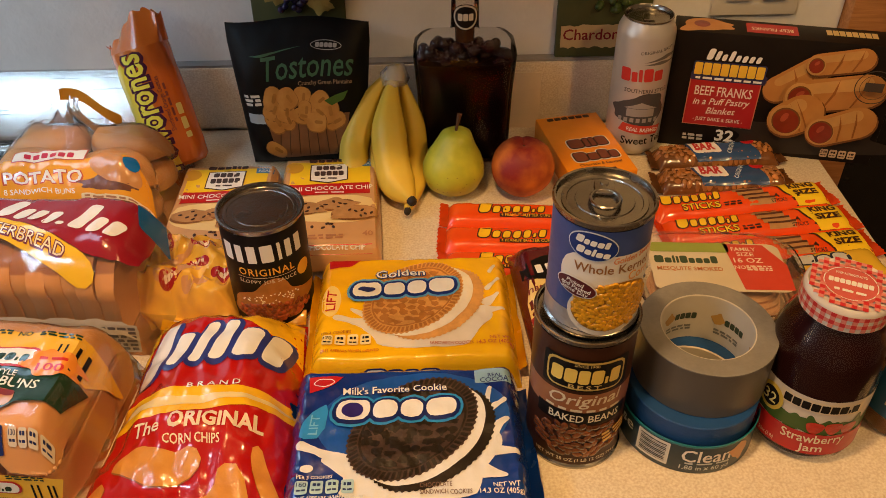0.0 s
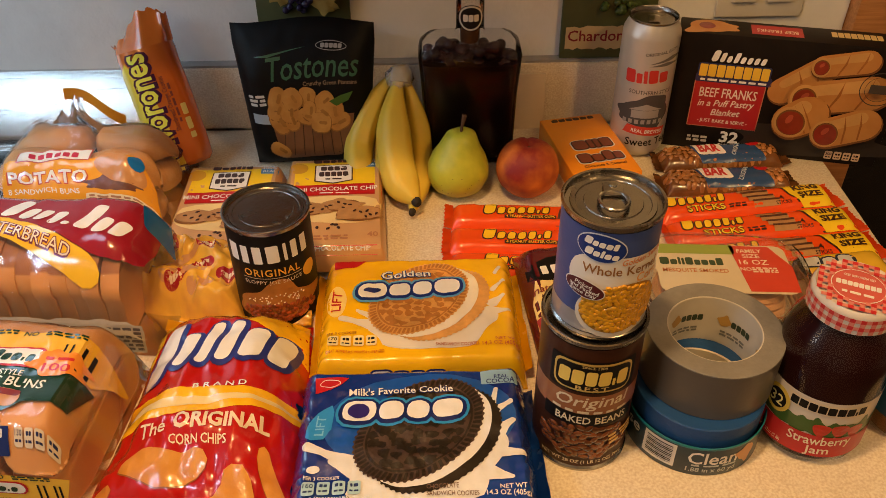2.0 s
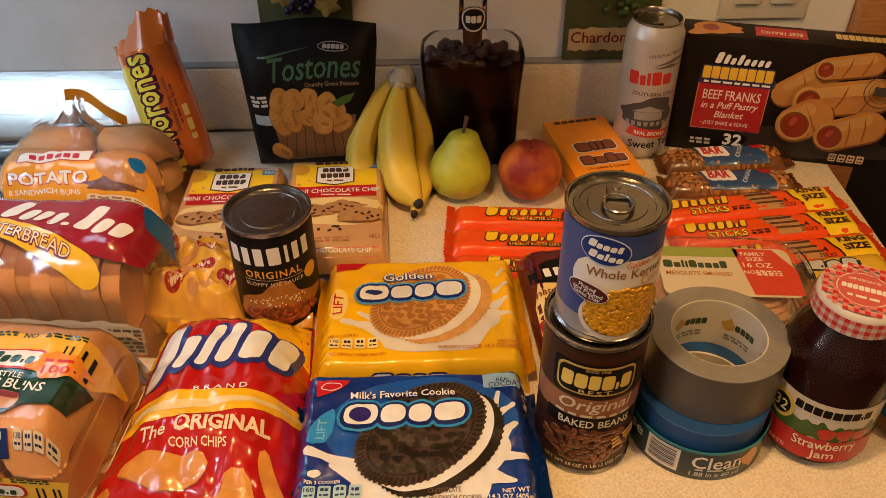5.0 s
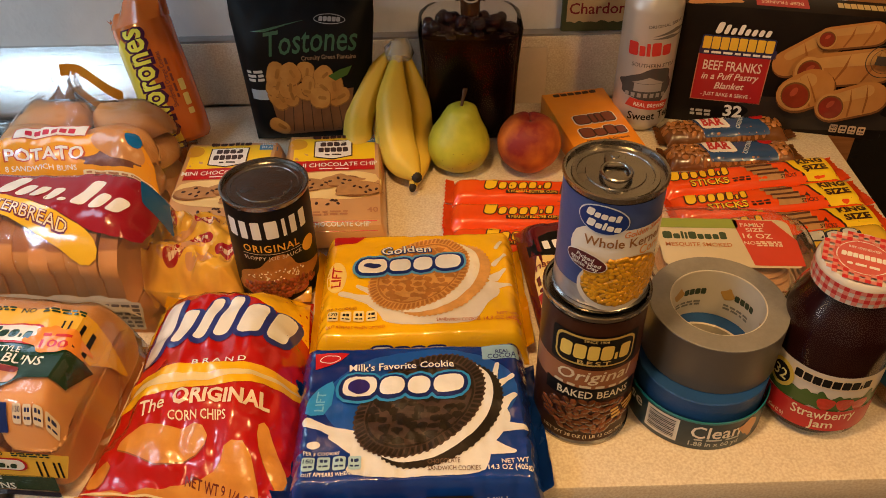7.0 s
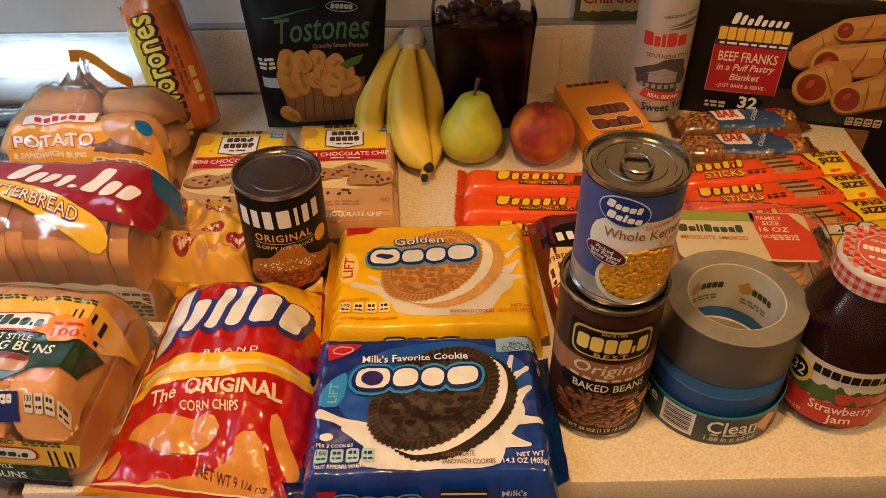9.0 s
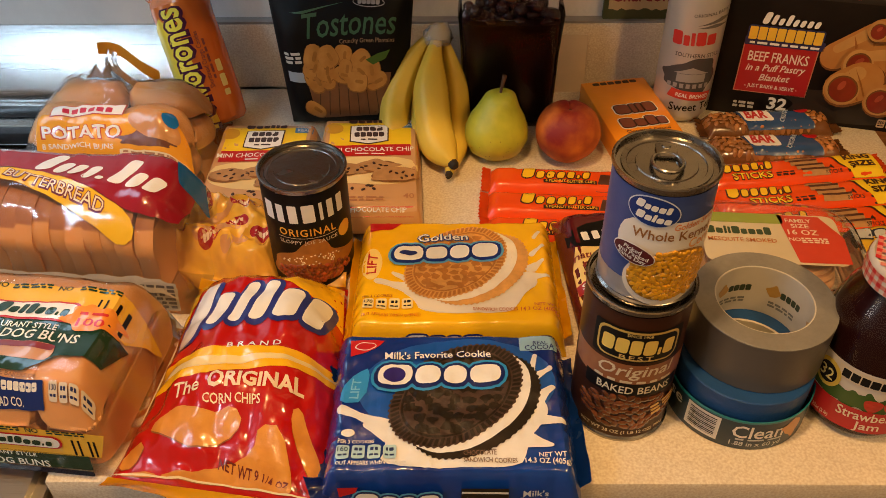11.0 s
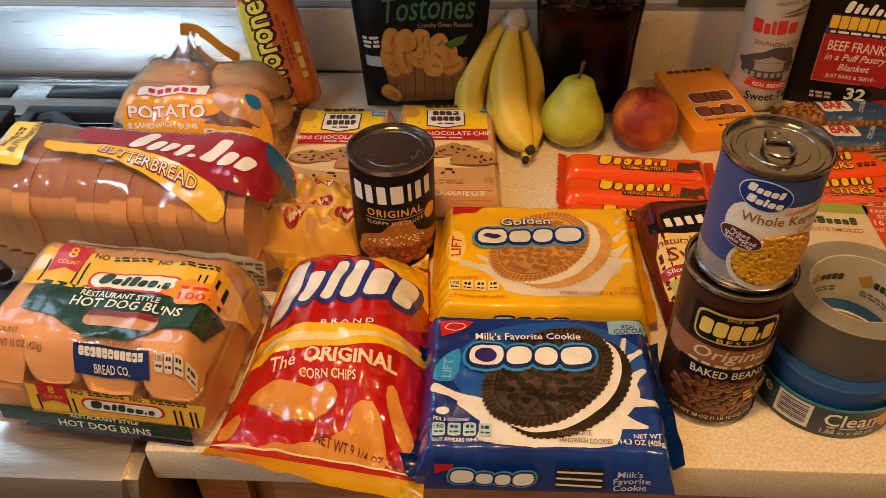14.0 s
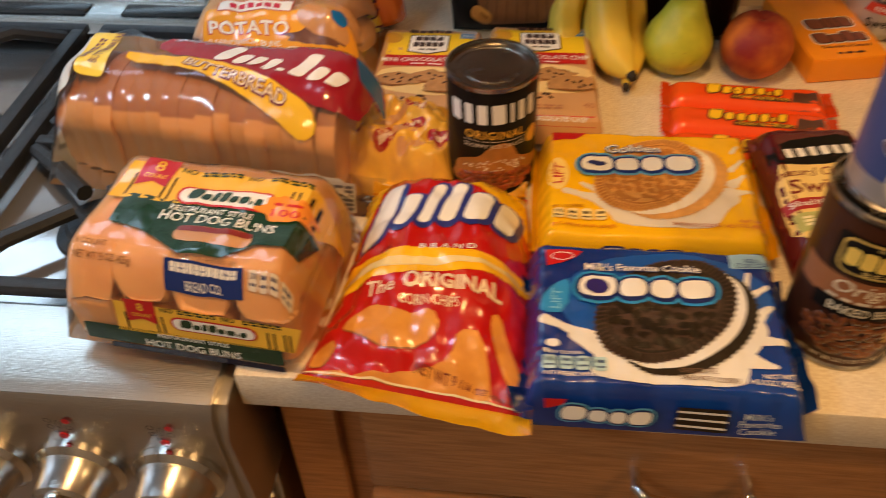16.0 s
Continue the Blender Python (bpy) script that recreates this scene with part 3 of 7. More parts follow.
# big can of baked beans
bh = 0.155
ob, s = tin("baked_beans_can", BX, BY, C, 0.0415, bh, "large can of baked beans with a brown paper label", mat("brown_label_paper", (0.05, 0.014, 0.005), 0.42, 0, 0.15, 45, 0.04, 55, coat=0.12, ior=1.3), 2)
printed("copper_band", [rect(-0.003, 0.084, 0.125, 0.025)], ink((0.33, 0.12, 0.045)), ob, s, 1, 0.006)
printed("label_panel", [rect(-0.006, 0.118, 0.074, 0.036, 0.003)], NEARBLACK, ob, s, 2, 0.006)
printed("gold_frame", [rect(-0.006, 0.118, 0.066, 0.032, 0.008)], ink((0.62, 0.42, 0.1)), ob, s, 3, 0.006)
printed("black_badge", [rect(-0.006, 0.118, 0.062, 0.028, 0.007)], NEARBLACK, ob, s, 4, 0.006)
printed("brand_mark", mark(-0.006, 0.118, 0.056, 0.016, [(1, 1), (1, 1), (0.9, 1), (1, 1), (0.25, 0.5), (0.9, 1)], slant=0.05), ink((0.85, 0.6, 0.12)), ob, s, 5, 0.006)
printed("since_lettering", [words("SINCE 1908", -0.006, 0.1305, 0.0028)], ink((0.7, 0.5, 0.16)), ob, s, 5, 0.006)
printed("best_lettering", [words("BEST", -0.006, 0.1062, 0.0046, 0.026, spacing=1.3)], ink((0.7, 0.5, 0.16)), ob, s, 5, 0.006)
printed("script_lettering", [words("Original", -0.004, 0.0875, 0.0125, 0.062, 2, 0.25)], ink((0.75, 0.62, 0.42)), ob, s, 2, 0.005)
printed("small_lettering", bars(-0.004, 0.0765, 0.066, 0.0028, 1, seed=4, cuts=6), ink((0.75, 0.62, 0.42)), ob, s, 2, 0.006)
printed("name_band", [rect(-0.004, 0.067, 0.082, 0.015)], NEARBLACK, ob, s, 2, 0.006)
printed("name_lettering", [words("BAKED BEANS", -0.002, 0.067, 0.0085, 0.062)], ink((0.8, 0.7, 0.5)), ob, s, 3, 0.005)
bumps(scatter(-0.004, 0.038, 0.042, 0.02, 0.0048, 120, 5, 0.65, 1.05), BEAN, ob, s, 0.0016)
printed("gold_note", bars(0.028, 0.042, 0.026, 0.013, 3, seed=8, cuts=2, turn=12), ink((0.7, 0.4, 0.08)), ob, s, 6, 0.005)
printed("weight_lettering", [words("NET WT 28 OZ (1 LB 12 OZ) 794 g", -0.004, 0.0115, 0.0042, 0.078)], CREAM, ob, s, 2, 0.005)

# can of corn on top of it
ob, s = tin("corn_can", 0.1405, 0.510, C + bh, 0.0365, 0.1085, "can of whole kernel corn standing on another can", ink((0.045, 0.075, 0.24), "", 0.4, 0.2), -8, True)
printed("silver_foot", [rect(0, 0.0145, 0.2, 0.017)], mat("silver_print", (0.45, 0.44, 0.46), 0.3, 0.6), ob, s, 1, 0.006)
printed("pale_panel", [rect(0.012, 0.064, 0.085, 0.034, 0.014, 0.15)], ink((0.78, 0.73, 0.66)), ob, s, 2, 0.005)
printed("badge_rim", [oval(-0.008, 0.089, 0.0185, 0.0125, -0.15)], ink((0.6, 0.64, 0.72)), ob, s, 3, 0.005)
printed("badge", [oval(-0.008, 0.089, 0.0176, 0.0116, -0.15)], ink((0.01, 0.035, 0.2)), ob, s, 4, 0.005)
printed("brand_mark", mark(-0.008, 0.0935, 0.024, 0.0066, [(1, 1), (0.7, 0.7), (0.8, 0.7), (0.8, 0.7), (0.6, 0.9)], -8) + mark(-0.007, 0.0845, 0.024, 0.0066, [(1, 1), (0.8, 0.7), (0.4, 1), (0.8, 0.7), (0.8, 0.7)], -8), WHITE, ob, s, 5, 0.005)
printed("sweet_lettering", [words("Golden Sweet", 0.026, 0.0785, 0.0056, 0.036, 6, 0.2)], ink((0.75, 0.25, 0.08)), ob, s, 3, 0.005)
printed("kernel_lettering", [words("Whole Kernel", 0.010, 0.069, 0.0085, 0.06)], ink((0.3, 0.13, 0.04)), ob, s, 3, 0.005)
printed("corn_lettering", [words("Corn", 0.032, 0.060, 0.0085, 0.021)], ink((0.8, 0.36, 0.1)), ob, s, 3, 0.005)
printed("dish", [oval(0.013, 0.03, 0.035, 0.0265, 0.2)], ink((0.7, 0.62, 0.52)), ob, s, 2.5, 0.005)
printed("corn_bed", [oval(0.013, 0.032, 0.032, 0.0235, 0.2)], ink((0.36, 0.16, 0.008)), ob, s, 3, 0.005)
bumps(scatter(0.013, 0.032, 0.031, 0.022, 0.0031, 220, 9, 0.75, 0.95), CORN, ob, s, 0.0026)
printed("brown_badge_rim", [oval(-0.016, 0.0505, 0.0155, 0.0085, -0.25)], WHITE, ob, s, 9, 0.005)
printed("brown_badge", [oval(-0.016, 0.0505, 0.0147, 0.0077, -0.25)], ink((0.09, 0.012, 0.015)), ob, s, 10, 0.005)
printed("badge_lettering", [words("Picked", -0.0165, 0.0545, 0.0036, 0.0, -12), words("and Packed", -0.016, 0.0505, 0.0036, 0.022, -12), words("Same Day", -0.0165, 0.0465, 0.0036, 0.0, -12)], WHITE, ob, s, 11, 0.005)

# sloppy joe can
ob, s = tin("sloppy_joe_can", -0.1545, 0.692, C, 0.0418, 0.130, "can of sloppy joe sauce with a black label", NEARBLACK, 8)
printed("brand_mark", mark(-0.002, 0.102, 0.086, 0.021, [(1.0, 1), (0.7, 1), (0.8, 1), (1.1, 1), (0.3, 1), (0.6, 1), (0.7, 1)], 2, 0, 0.12, 0, 0.42), WHITE, ob, s, 1, 0.005)
printed("original_lettering", [words("ORIGINAL", 0.0, 0.0795, 0.009, 0.058, spacing=1.15)], ink((0.8, 0.42, 0.05)), ob, s, 1, 0.005)
printed("sauce_lettering", [words("SLOPPY JOE SAUCE", 0.0, 0.0665, 0.0045, 0.06, spacing=1.1), rect(0, 0.0725, 0.062, 0.0006)], ink((0.6, 0.5, 0.4)), ob, s, 1, 0.005)
printed("bun_picture", [splash(0.0, 0.036, (0.042, 0.019), 5, 3)], mat("toasted_bun_print", (0.42, 0.16, 0.04), 0.35, 0, 0.2, 70, 0.1, 90, coat=0.3), ob, s, 1, 0.005)
bumps(scatter(0.002, 0.026, 0.040, 0.011, 0.0032, 90, 12, 0.8), mat("meat_print", (0.26, 0.05, 0.015), 0.35, 0, 0.25, 200, 0.1, 200, coat=0.4, island=0.5), ob, s, 0.0018)
bumps(scatter(0.0, 0.044, 0.034, 0.007, 0.0011, 40, 14), CREAM, ob, s, 0.0012)
printed("gold_seal", [oval(0.041, 0.069, 0.009, 0.009)], ink((0.8, 0.42, 0.05)), ob, s, 1, 0.004)

# tall can of iced tea
ob = thing("iced_tea_can", pose(0.291, 1.0, C, 0, 0, -10), "tall silver can of sweet iced tea", "can")
r = 0.0362
ALU = mat("printed_aluminium", (0.56, 0.54, 0.52), 0.32, 0.45, 0.05, 30, 0.01)
part("body", lathe([(0, 0.006), (0.022, 0.004), (0.026, 0), (0.029, 0.002), (r - 0.001, 0.011), (r, 0.015), (r, 0.168), (r - 0.0008, 0.173), (0.0305, 0.184), (0.0295, 0.186)], 64), ALU, ob)
rim = part("lid", lathe([(0.0295, 0.186), (0.0308, 0.1875), (0.0308, 0.189), (0.0295, 0.1895), (0.0285, 0.188), (0.0272, 0.1825), (0.0262, 0.1825), (0.0255, 0.185), (0, 0.185)], 56), TIN, ob, "silver lid with a stay tab")
part("tab", box(0.014, 0.022, 0.0015, (0, -0.004, 0.1855), 0.0006), TIN, rim)
s = round_can(r)
printed("brand_mark", mark(-0.001, 0.122, 0.055, 0.018, [(1, 1), (0.55, 0.75), (0.35, 0.95), (0.9, 1), (0.9, 0.8)], 3, 0, 0.2), ink((0.5, 0.035, 0.03)), ob, s, 1, 0.004)
printed("style_lettering", [words("SOUTHERN STYLE", 0.008, 0.1, 0.0055, 0.058)], ink((0.1, 0.09, 0.09)), ob, s, 1, 0.004)
printed("brew_lettering", [words("ORIGINAL BREW", 0.016, 0.1545, 0.0042, 0.046, 8)], ink((0.1, 0.09, 0.09)), ob, s, 1, 0.004)
printed("drawn_picture", [splash(0.004, 0.07, (0.034, 0.019), 6, 21)], ink((0.06, 0.058, 0.06)), ob, s, 1, 0.004)
printed("drawn_house", [rect(0.004, 0.069, 0.036, 0.011), [(-0.018, 0.075), (0.026, 0.075), (0.004, 0.084)]] + [rect(-0.022 + 0.008 * k, 0.058, 0.005, 0.006) for k in range(7)], ink((0.3, 0.28, 0.27)), ob, s, 2, 0.004)
printed("drawn_wings", [[(0.0, 0.139), (0.03, 0.149), (0.052, 0.147), (0.03, 0.143)], [(0.0, 0.136), (0.022, 0.141), (0.048, 0.138), (0.022, 0.136)]], ink((0.14, 0.13, 0.13)), ob, s, 1, 0.004)
printed("red_ribbon", [rect(0.008, 0.044, 0.056, 0.0125, 0, 0.3, -0.12)], ink((0.55, 0.05, 0.03)), ob, s, 2, 0.004)
printed("ribbon_lettering", [words("REAL BREWED", 0.011, 0.0435, 0.0055, 0.044, -6)], WHITE, ob, s, 3, 0.004)
printed("tea_lettering", [words("Sweet Tea", 0.014, 0.0275, 0.0115, 0.062)], NEARBLACK, ob, s, 1, 0.004)

# ---- soft packs ----


def ease(q, p=1.0):
    q = max(0.0, min(1.0, q))
    return math.sin(q * math.pi / 2) ** p


def pack(name, m, w, d, h, falls, material, label, category, group="", wrinkle=0.0015, seed=1.0, power=0.7, warp=None, n=44, sag=0.0, wscale=40.0, folds=0.0, ridge=0.0):
    """A filled wrapper lying on its back: falls are the widths of its left, right, front and rear slopes; folds puckers its ends, ridge creases its skin."""
    ob = thing(name, m, label, category, group)
    l, r, f, b = falls

    def top(x, y):
        s = ease((x + w / 2) / l, power) * ease((w / 2 - x) / r, power) * ease((y + d / 2) / f, power) * ease((d / 2 - y) / b, power)
        e = min(1.0, s * 3)
        z = 0.0015 + (h - sag * (2 * x / w) ** 2 * h) * s
        z += wrinkle * e * (rough((x, y * 1.6, 0), wscale, seed) + 0.6 * rough((x * 2.2, y, 0), wscale * 1.8, seed + 5) + (1 - s) * 1.6 * rough((x, y, 0), wscale * 3.2, seed + 9))
        if ridge:
            z += ridge * e * (0.6 - 2.2 * abs(rough((x, y, 0), wscale * 0.9, seed + 13)) - 1.2 * abs(rough((x, y, 0), wscale * 2.1, seed + 17)))
        if folds:
            end = max(0.0, abs(x) / (w / 2) - 0.78) / 0.22
            lip = max(0.0, abs(y) / (d / 2) - 0.86) / 0.14
            z += folds * e * (end * rough((x * 0.25, y, 0), 170, seed + 21) + lip * rough((x, y * 0.25, 0), 130, seed + 23))
        return max(0.001, z)

    wp = warp or (lambda x, y: (x, y))

    def surf(u, v, k):
        u, v = max(-w / 2 + 0.0005, min(w / 2 - 0.0005, u)), max(-d / 2 + 0.0005, min(d / 2 - 0.0005, v))
        x, y = wp(u, v)
        return Vector((x, y, top(u, v) + k))

    bm = bmesh.new()
    up, lo = {}, {}
    for i in range(n + 1):
        for j in range(n + 1):
            # more rows near the edges, where the sides turn down
            u = -w / 2 + w * (0.5 - 0.5 * math.cos(math.pi * i / n)) if i not in (0, n) else (-w / 2 if i == 0 else w / 2)
            v = -d / 2 + d * (0.5 - 0.5 * math.cos(math.pi * j / n)) if j not in (0, n) else (-d / 2 if j == 0 else d / 2)
            x_, y_ = wp(u, v)
            p = Vector((x_, y_, top(u, v)))
            up[i, j] = bm.verts.new(p)
            lo[i, j] = up[i, j] if i in (0, n) or j in (0, n) else bm.verts.new((p.x, p.y, 0.0004))
    for i in range(n):
        for j in range(n):
            bm.faces.new((up[i, j], up[i + 1, j], up[i + 1, j + 1], up[i, j + 1]))
            q = (lo[i, j], lo[i, j + 1], lo[i + 1, j + 1], lo[i + 1, j])
            if len(set(q)) == 4 and any(lo[k] is not up[k] for k in ((i, j), (i + 1, j), (i, j + 1), (i + 1, j + 1))):
                bm.faces.new(q)
    skin = part("wrapper", bm, material, ob)
    skin.visible_shadow = material.name != "bread_bag_film"
    return ob, surf


def crimp(a, b, width, material, parent, label="", teeth=0, lift=0.004, wave=0.001, away=None, z=0.003):
    """A ribbed sealed edge from a to b, standing out by width from the pack."""
    a, b = Vector((*a, 0)), Vector((*b, 0))
    d = b - a
    out = Vector((d.y, -d.x, 0)).normalized()
    if away is not None:
        out = Vector((*away, 0)).normalized()
    n = max(12, int(d.length / 0.003))
    bm = bmesh.new()
    rows = []
    for k in range(6):
        q = k / 5
        row = []
        for i in range(n + 1):
            t = i / n
            e = width * q
            if teeth and k == 5:
                e -= 0.0016 * (i % 2)
            p = a + d * t + out * e
            zz = z + lift * q * (0.5 + 0.8 * math.sin(5 * t + 1)) + wave * rough((t * 9, q, 0), 1.0, width * 77) * q + (0.0004 if k % 2 else 0)
            row.append(bm.verts.new((p.x, p.y, zz)))
        rows.append(row)
    for r0, r1 in zip(rows, rows[1:]):
        for i in range(n):
            bm.faces.new((r0[i], r0[i + 1], r1[i + 1], r1[i]))
    bmesh.ops.solidify(bm, geom=bm.faces[:], thickness=0.0006)
    return part("sealed_edge", bm, material, parent, label)


def facts(x, y, n, first, size, material, parent, surf, lift, ink_):
    """A row of small nutrition boxes; the first carries its number."""
    printed("nutrition_box", [rect(x + i * size * 1.2, y, size, size * 1.25, size * 0.18) for i in range(n)], material, parent, surf, lift, 0.006)
    sh = [words(first, x, y + size * 0.2, size * 0.42, size * 0.8)]
    for i in range(n):
        sh += bars(x + i * size * 1.2, y - size * 0.3, size * 0.7, size * 0.16, 1, seed=i, cuts=2)
        if i:
            sh += bars(x + i * size * 1.2, y + size * 0.2, size * 0.6, size * 0.3, 1, seed=i + 5, cuts=2)
    printed("nutrition_lettering", sh, ink_, parent, surf, lift + 1, 0.006)


def cookie_picture(ob, s, cx, cy, rx, ry, turn, shift, base, dark, cream, lift, seed):
    """A printed sandwich cookie seen at a slant: two ridged wafers with cream between, the upper one embossed."""
    ct, st_ = math.cos(turn), math.sin(turn)

    def at(q, a, dx=0.0, dy=0.0):
        x, y = rx * q * math.cos(a), ry * q * math.sin(a)
        return cx + dx + x * ct - y * st_, cy + dy + x * st_ + y * ct

    printed("lower_wafer", [oval(cx + shift[0], cy + shift[1], rx, ry, turn, teeth=60, frill=0.022)], dark, ob, s, lift, 0.0045)
    printed("cream_filling", [oval(cx + shift[0] * 0.55, cy + shift[1] * 0.55, rx * 0.985, ry * 0.985, turn, 64)], cream, ob, s, lift + 1, 0.0045)
    printed("upper_wafer", [oval(cx, cy, rx, ry, turn, teeth=60, frill=0.024)], base, ob, s, lift + 2, 0.0045)
    rng = random.Random(seed)
    em = []
    for k in range(66):
        a = 2 * math.pi * k / 66
        d = 2 * math.pi / 66 * 0.3
        em.append([at(0.86, a - d), at(0.985, a - d), at(0.985, a + d), at(0.86, a + d)])
    for k in range(72):
        a, b = 2 * math.pi * k / 72, 2 * math.pi * (k + 1) / 72
        em.append([at(0.80, a), at(0.835, a), at(0.835, b), at(0.80, b)])
    spots = []
    for tries in range(4000):
        a, q = rng.uniform(0, 6.283), 0.74 * math.sqrt(rng.random())
        if all((q * math.cos(a) - u) ** 2 + (q * math.sin(a) - v) ** 2 > 0.024 for u, v in spots):
            spots.append((q * math.cos(a), q * math.sin(a)))
    for u, v in spots:
        q, a = math.hypot(u, v), math.atan2(v, u)
        px, py = at(q, a)
        em.append(splash(px, py, (rx * rng.uniform(0.055, 0.085), ry * rng.uniform(0.06, 0.1)), 5, rng.random()))
    return em


ORE = [(1.5, 1), (1.1, 0.86), (1.0, 0.86), (1.35, 0.9)]
COCOA = mat("cocoa_print", (0.016, 0.010, 0.004), 0.4, 0, 0.3, 160, 0.1, 200, coat=0.3)
COCOA2 = mat("pale_cocoa_print", (0.07, 0.04, 0.03), 0.4, 0, 0.3, 120, 0.1, 200, coat=0.3)
GOLDW = mat("golden_wafer_print", (0.74, 0.36, 0.09), 0.4, 0, 0.2, 120, 0.08, 200, coat=0.3)
GOLDW2 = mat("brown_wafer_print", (0.5, 0.19, 0.035), 0.4, 0, 0.2, 120, 0.08, 200, coat=0.3)
MILK = ink((0.76, 0.74, 0.7))
BLUEW = mat("blue_film", (0.004, 0.022, 0.17), 0.25, 0, 0.2, 14, 0.2, 36, coat=0.9, coatrough=0.08, second=(0.006, 0.06, 0.34), mix=0.7)
GOLDF = mat("yellow_film", (0.92, 0.5, 0.006), 0.25, 0, 0.06, 14, 0.18, 36, coat=0.8, coatrough=0.08)

# chocolate sandwich cookies, blue pack reaching over the counter's edge
ob, s = pack("cookie_pack", pose(-0.0105, 0.479, C, 0, 0, 0.5), 0.210, 0.164, 0.043, (0.016, 0.016, 0.011, 0.016), BLUEW, "blue family pack of chocolate sandwich cookies", "cookie pack", "cookie packs", 0.0017, 2.0, 0.7, None, 70, 0.0, 40.0, 0.007)
SKYB = ink((0.03, 0.27, 0.6))
printed("lift_tab", [smooth([(-0.093, -0.008), (-0.071, -0.006), (-0.068, 0.032), (-0.08, 0.026), (-0.091, 0.012)], 1)], SKYB, ob, s, 2, 0.004)
printed("lift_lettering", [words("LIFT", -0.080, 0.008, 0.008, 0.022, 86)], ink((0.2, 0.5, 0.72)), ob, s, 3, 0.004)
printed("bright_blue_field", [oval(0.006, 0.012, 0.084, 0.052, 0.1)], ink((0.010, 0.085, 0.38)), ob, s, 1, 0.004)
printed("milk_splash", [smooth([(-0.058, -0.0705), (-0.05, -0.05), (-0.058, -0.032), (-0.046, -0.02), (-0.03, -0.02), (0.02, -0.03), (0.07, 0.005), (0.083, -0.012), (0.074, -0.03), (0.062, -0.045), (0.06, -0.058), (0.053, -0.0715)], 2)], MILK, ob, s, 2, 0.004)
for k, q in enumerate(((-0.05, -0.032, -0.089, -0.0145, 0.008, 0.0046, 0.45), (-0.05, -0.04, -0.068, -0.030, 0.007, 0.003, 0.2), (0.068, -0.024, 0.0925, -0.0255, 0.008, 0.0022, 0.3), (0.07, -0.006, 0.086, 0.009, 0.008, 0.0028, 0.35), (0.066, 0.012, 0.074, 0.044, 0.005, 0.002, 0.3), (0.072, 0.02, 0.086, 0.03, 0.004, 0.0022, 0.3), (0.06, -0.045, 0.08, -0.050, 0.008, 0.002, 0.2))):
    printed("milk_arm", [capsule(*q)], MILK, ob, s, 2.4 + 0.2 * k, 0.004)
printed("milk_drop", [oval(-0.0825, -0.0374, 0.0055, 0.0035)], MILK, ob, s, 2, 0.004)
em = cookie_picture(ob, s, 0.0055, 0.002, 0.064, 0.044, 0.75, (0.0145, -0.0105), COCOA2, COCOA, MILK, 4, 5)
printed("embossing", em, COCOA, ob, s, 7.5, 0.0045)
printed("brand_shadow", mark(-0.009, 0.0215, 0.106, 0.024, ORE, 1.5, 0.1, 0.4, 0.011), SKYB, ob, s, 9, 0.004)
printed("brand_outline", mark(-0.009, 0.0215, 0.106, 0.024, ORE, 1.5, 0.1, 0.4, 0.006), ink((0.008, 0.02, 0.12)), ob, s, 10, 0.004)
printed("brand_block", mark(-0.009, 0.0222, 0.105, 0.023, ORE, 1.5, 0.1, 0.4), WHITE, ob, s, 11, 0.004)
printed("brand_eye", [oval(-0.0475, 0.021, 0.0095, 0.0085)], ink((0.03, 0.02, 0.16)), ob, s, 12, 0.004)
printed("slogan_outline", [words("Milk's Favorite Cookie", -0.0105, 0.0428, 0.0075, 0.0925, 1.5, bold=0.06)], DARKBLUE, ob, s, 11, 0.004)
printed("slogan", [words("Milk's Favorite Cookie", -0.0105, 0.043, 0.0075, 0.092, 1.5)], WHITE, ob, s, 12, 0.004)
printed("red_corner", [[(-0.0885, 0.0625), (-0.058, 0.063), (-0.066, 0.052), (-0.087, 0.044)]], RED, ob, s, 2, 0.004)
printed("red_corner_mark", ring(-0.0745, 0.0555, 0.0095, 0.0045, 0.0008, 24), WHITE, ob, s, 3, 0.004)
printed("cocoa_panel", [rect(0.078, 0.0585, 0.033, 0.016, 0.001)], ink((0.3, 0.5, 0.62)), ob, s, 2, 0.004)
printed("cocoa_note", [words("REAL", 0.080, 0.0585, 0.0042), words("COCOA", 0.079, 0.0535, 0.005)], DARKBLUE, ob, s, 3, 0.004)
facts(-0.085, -0.0565, 4, "160", 0.0103, ink((0.42, 0.62, 0.68)), ob, s, 6, ink((0.01, 0.03, 0.12)))
printed("note", [words("PER 3 COOKIES", -0.075, -0.0465, 0.0034, 0.029)], WHITE, ob, s, 6, 0.004)
printed("opened_note", [words("OUT APPEARS WHEN OPENED", -0.062, -0.0665, 0.0036, 0.056)], WHITE, ob, s, 6, 0.004)
printed("kind_lettering", [words("CHOCOLATE", 0.023, -0.0575, 0.0046, 0.026), words("SANDWICH COOKIES", 0.031, -0.0645, 0.0046, 0.042)], ink((0.2, 0.12, 0.08)), ob, s, 6, 0.004)
printed("weight_lettering", [words("NET WT", 0.080, -0.0595, 0.0042), words("14.3 OZ (405g)", 0.076, -0.066, 0.0048, 0.036)], WHITE, ob, s, 6, 0.004)
fs = lambda u, v, k: Vector((u, -0.0815 - k - 0.12 * (0.036 - v) + 0.0007 * math.sin(90 * u + 60 * v), v))
printed("front_red_corner", [[(-0.088, 0.035), (-0.072, 0.035), (-0.074, 0.029), (-0.087, 0.025)]], RED, ob, fs, 2)
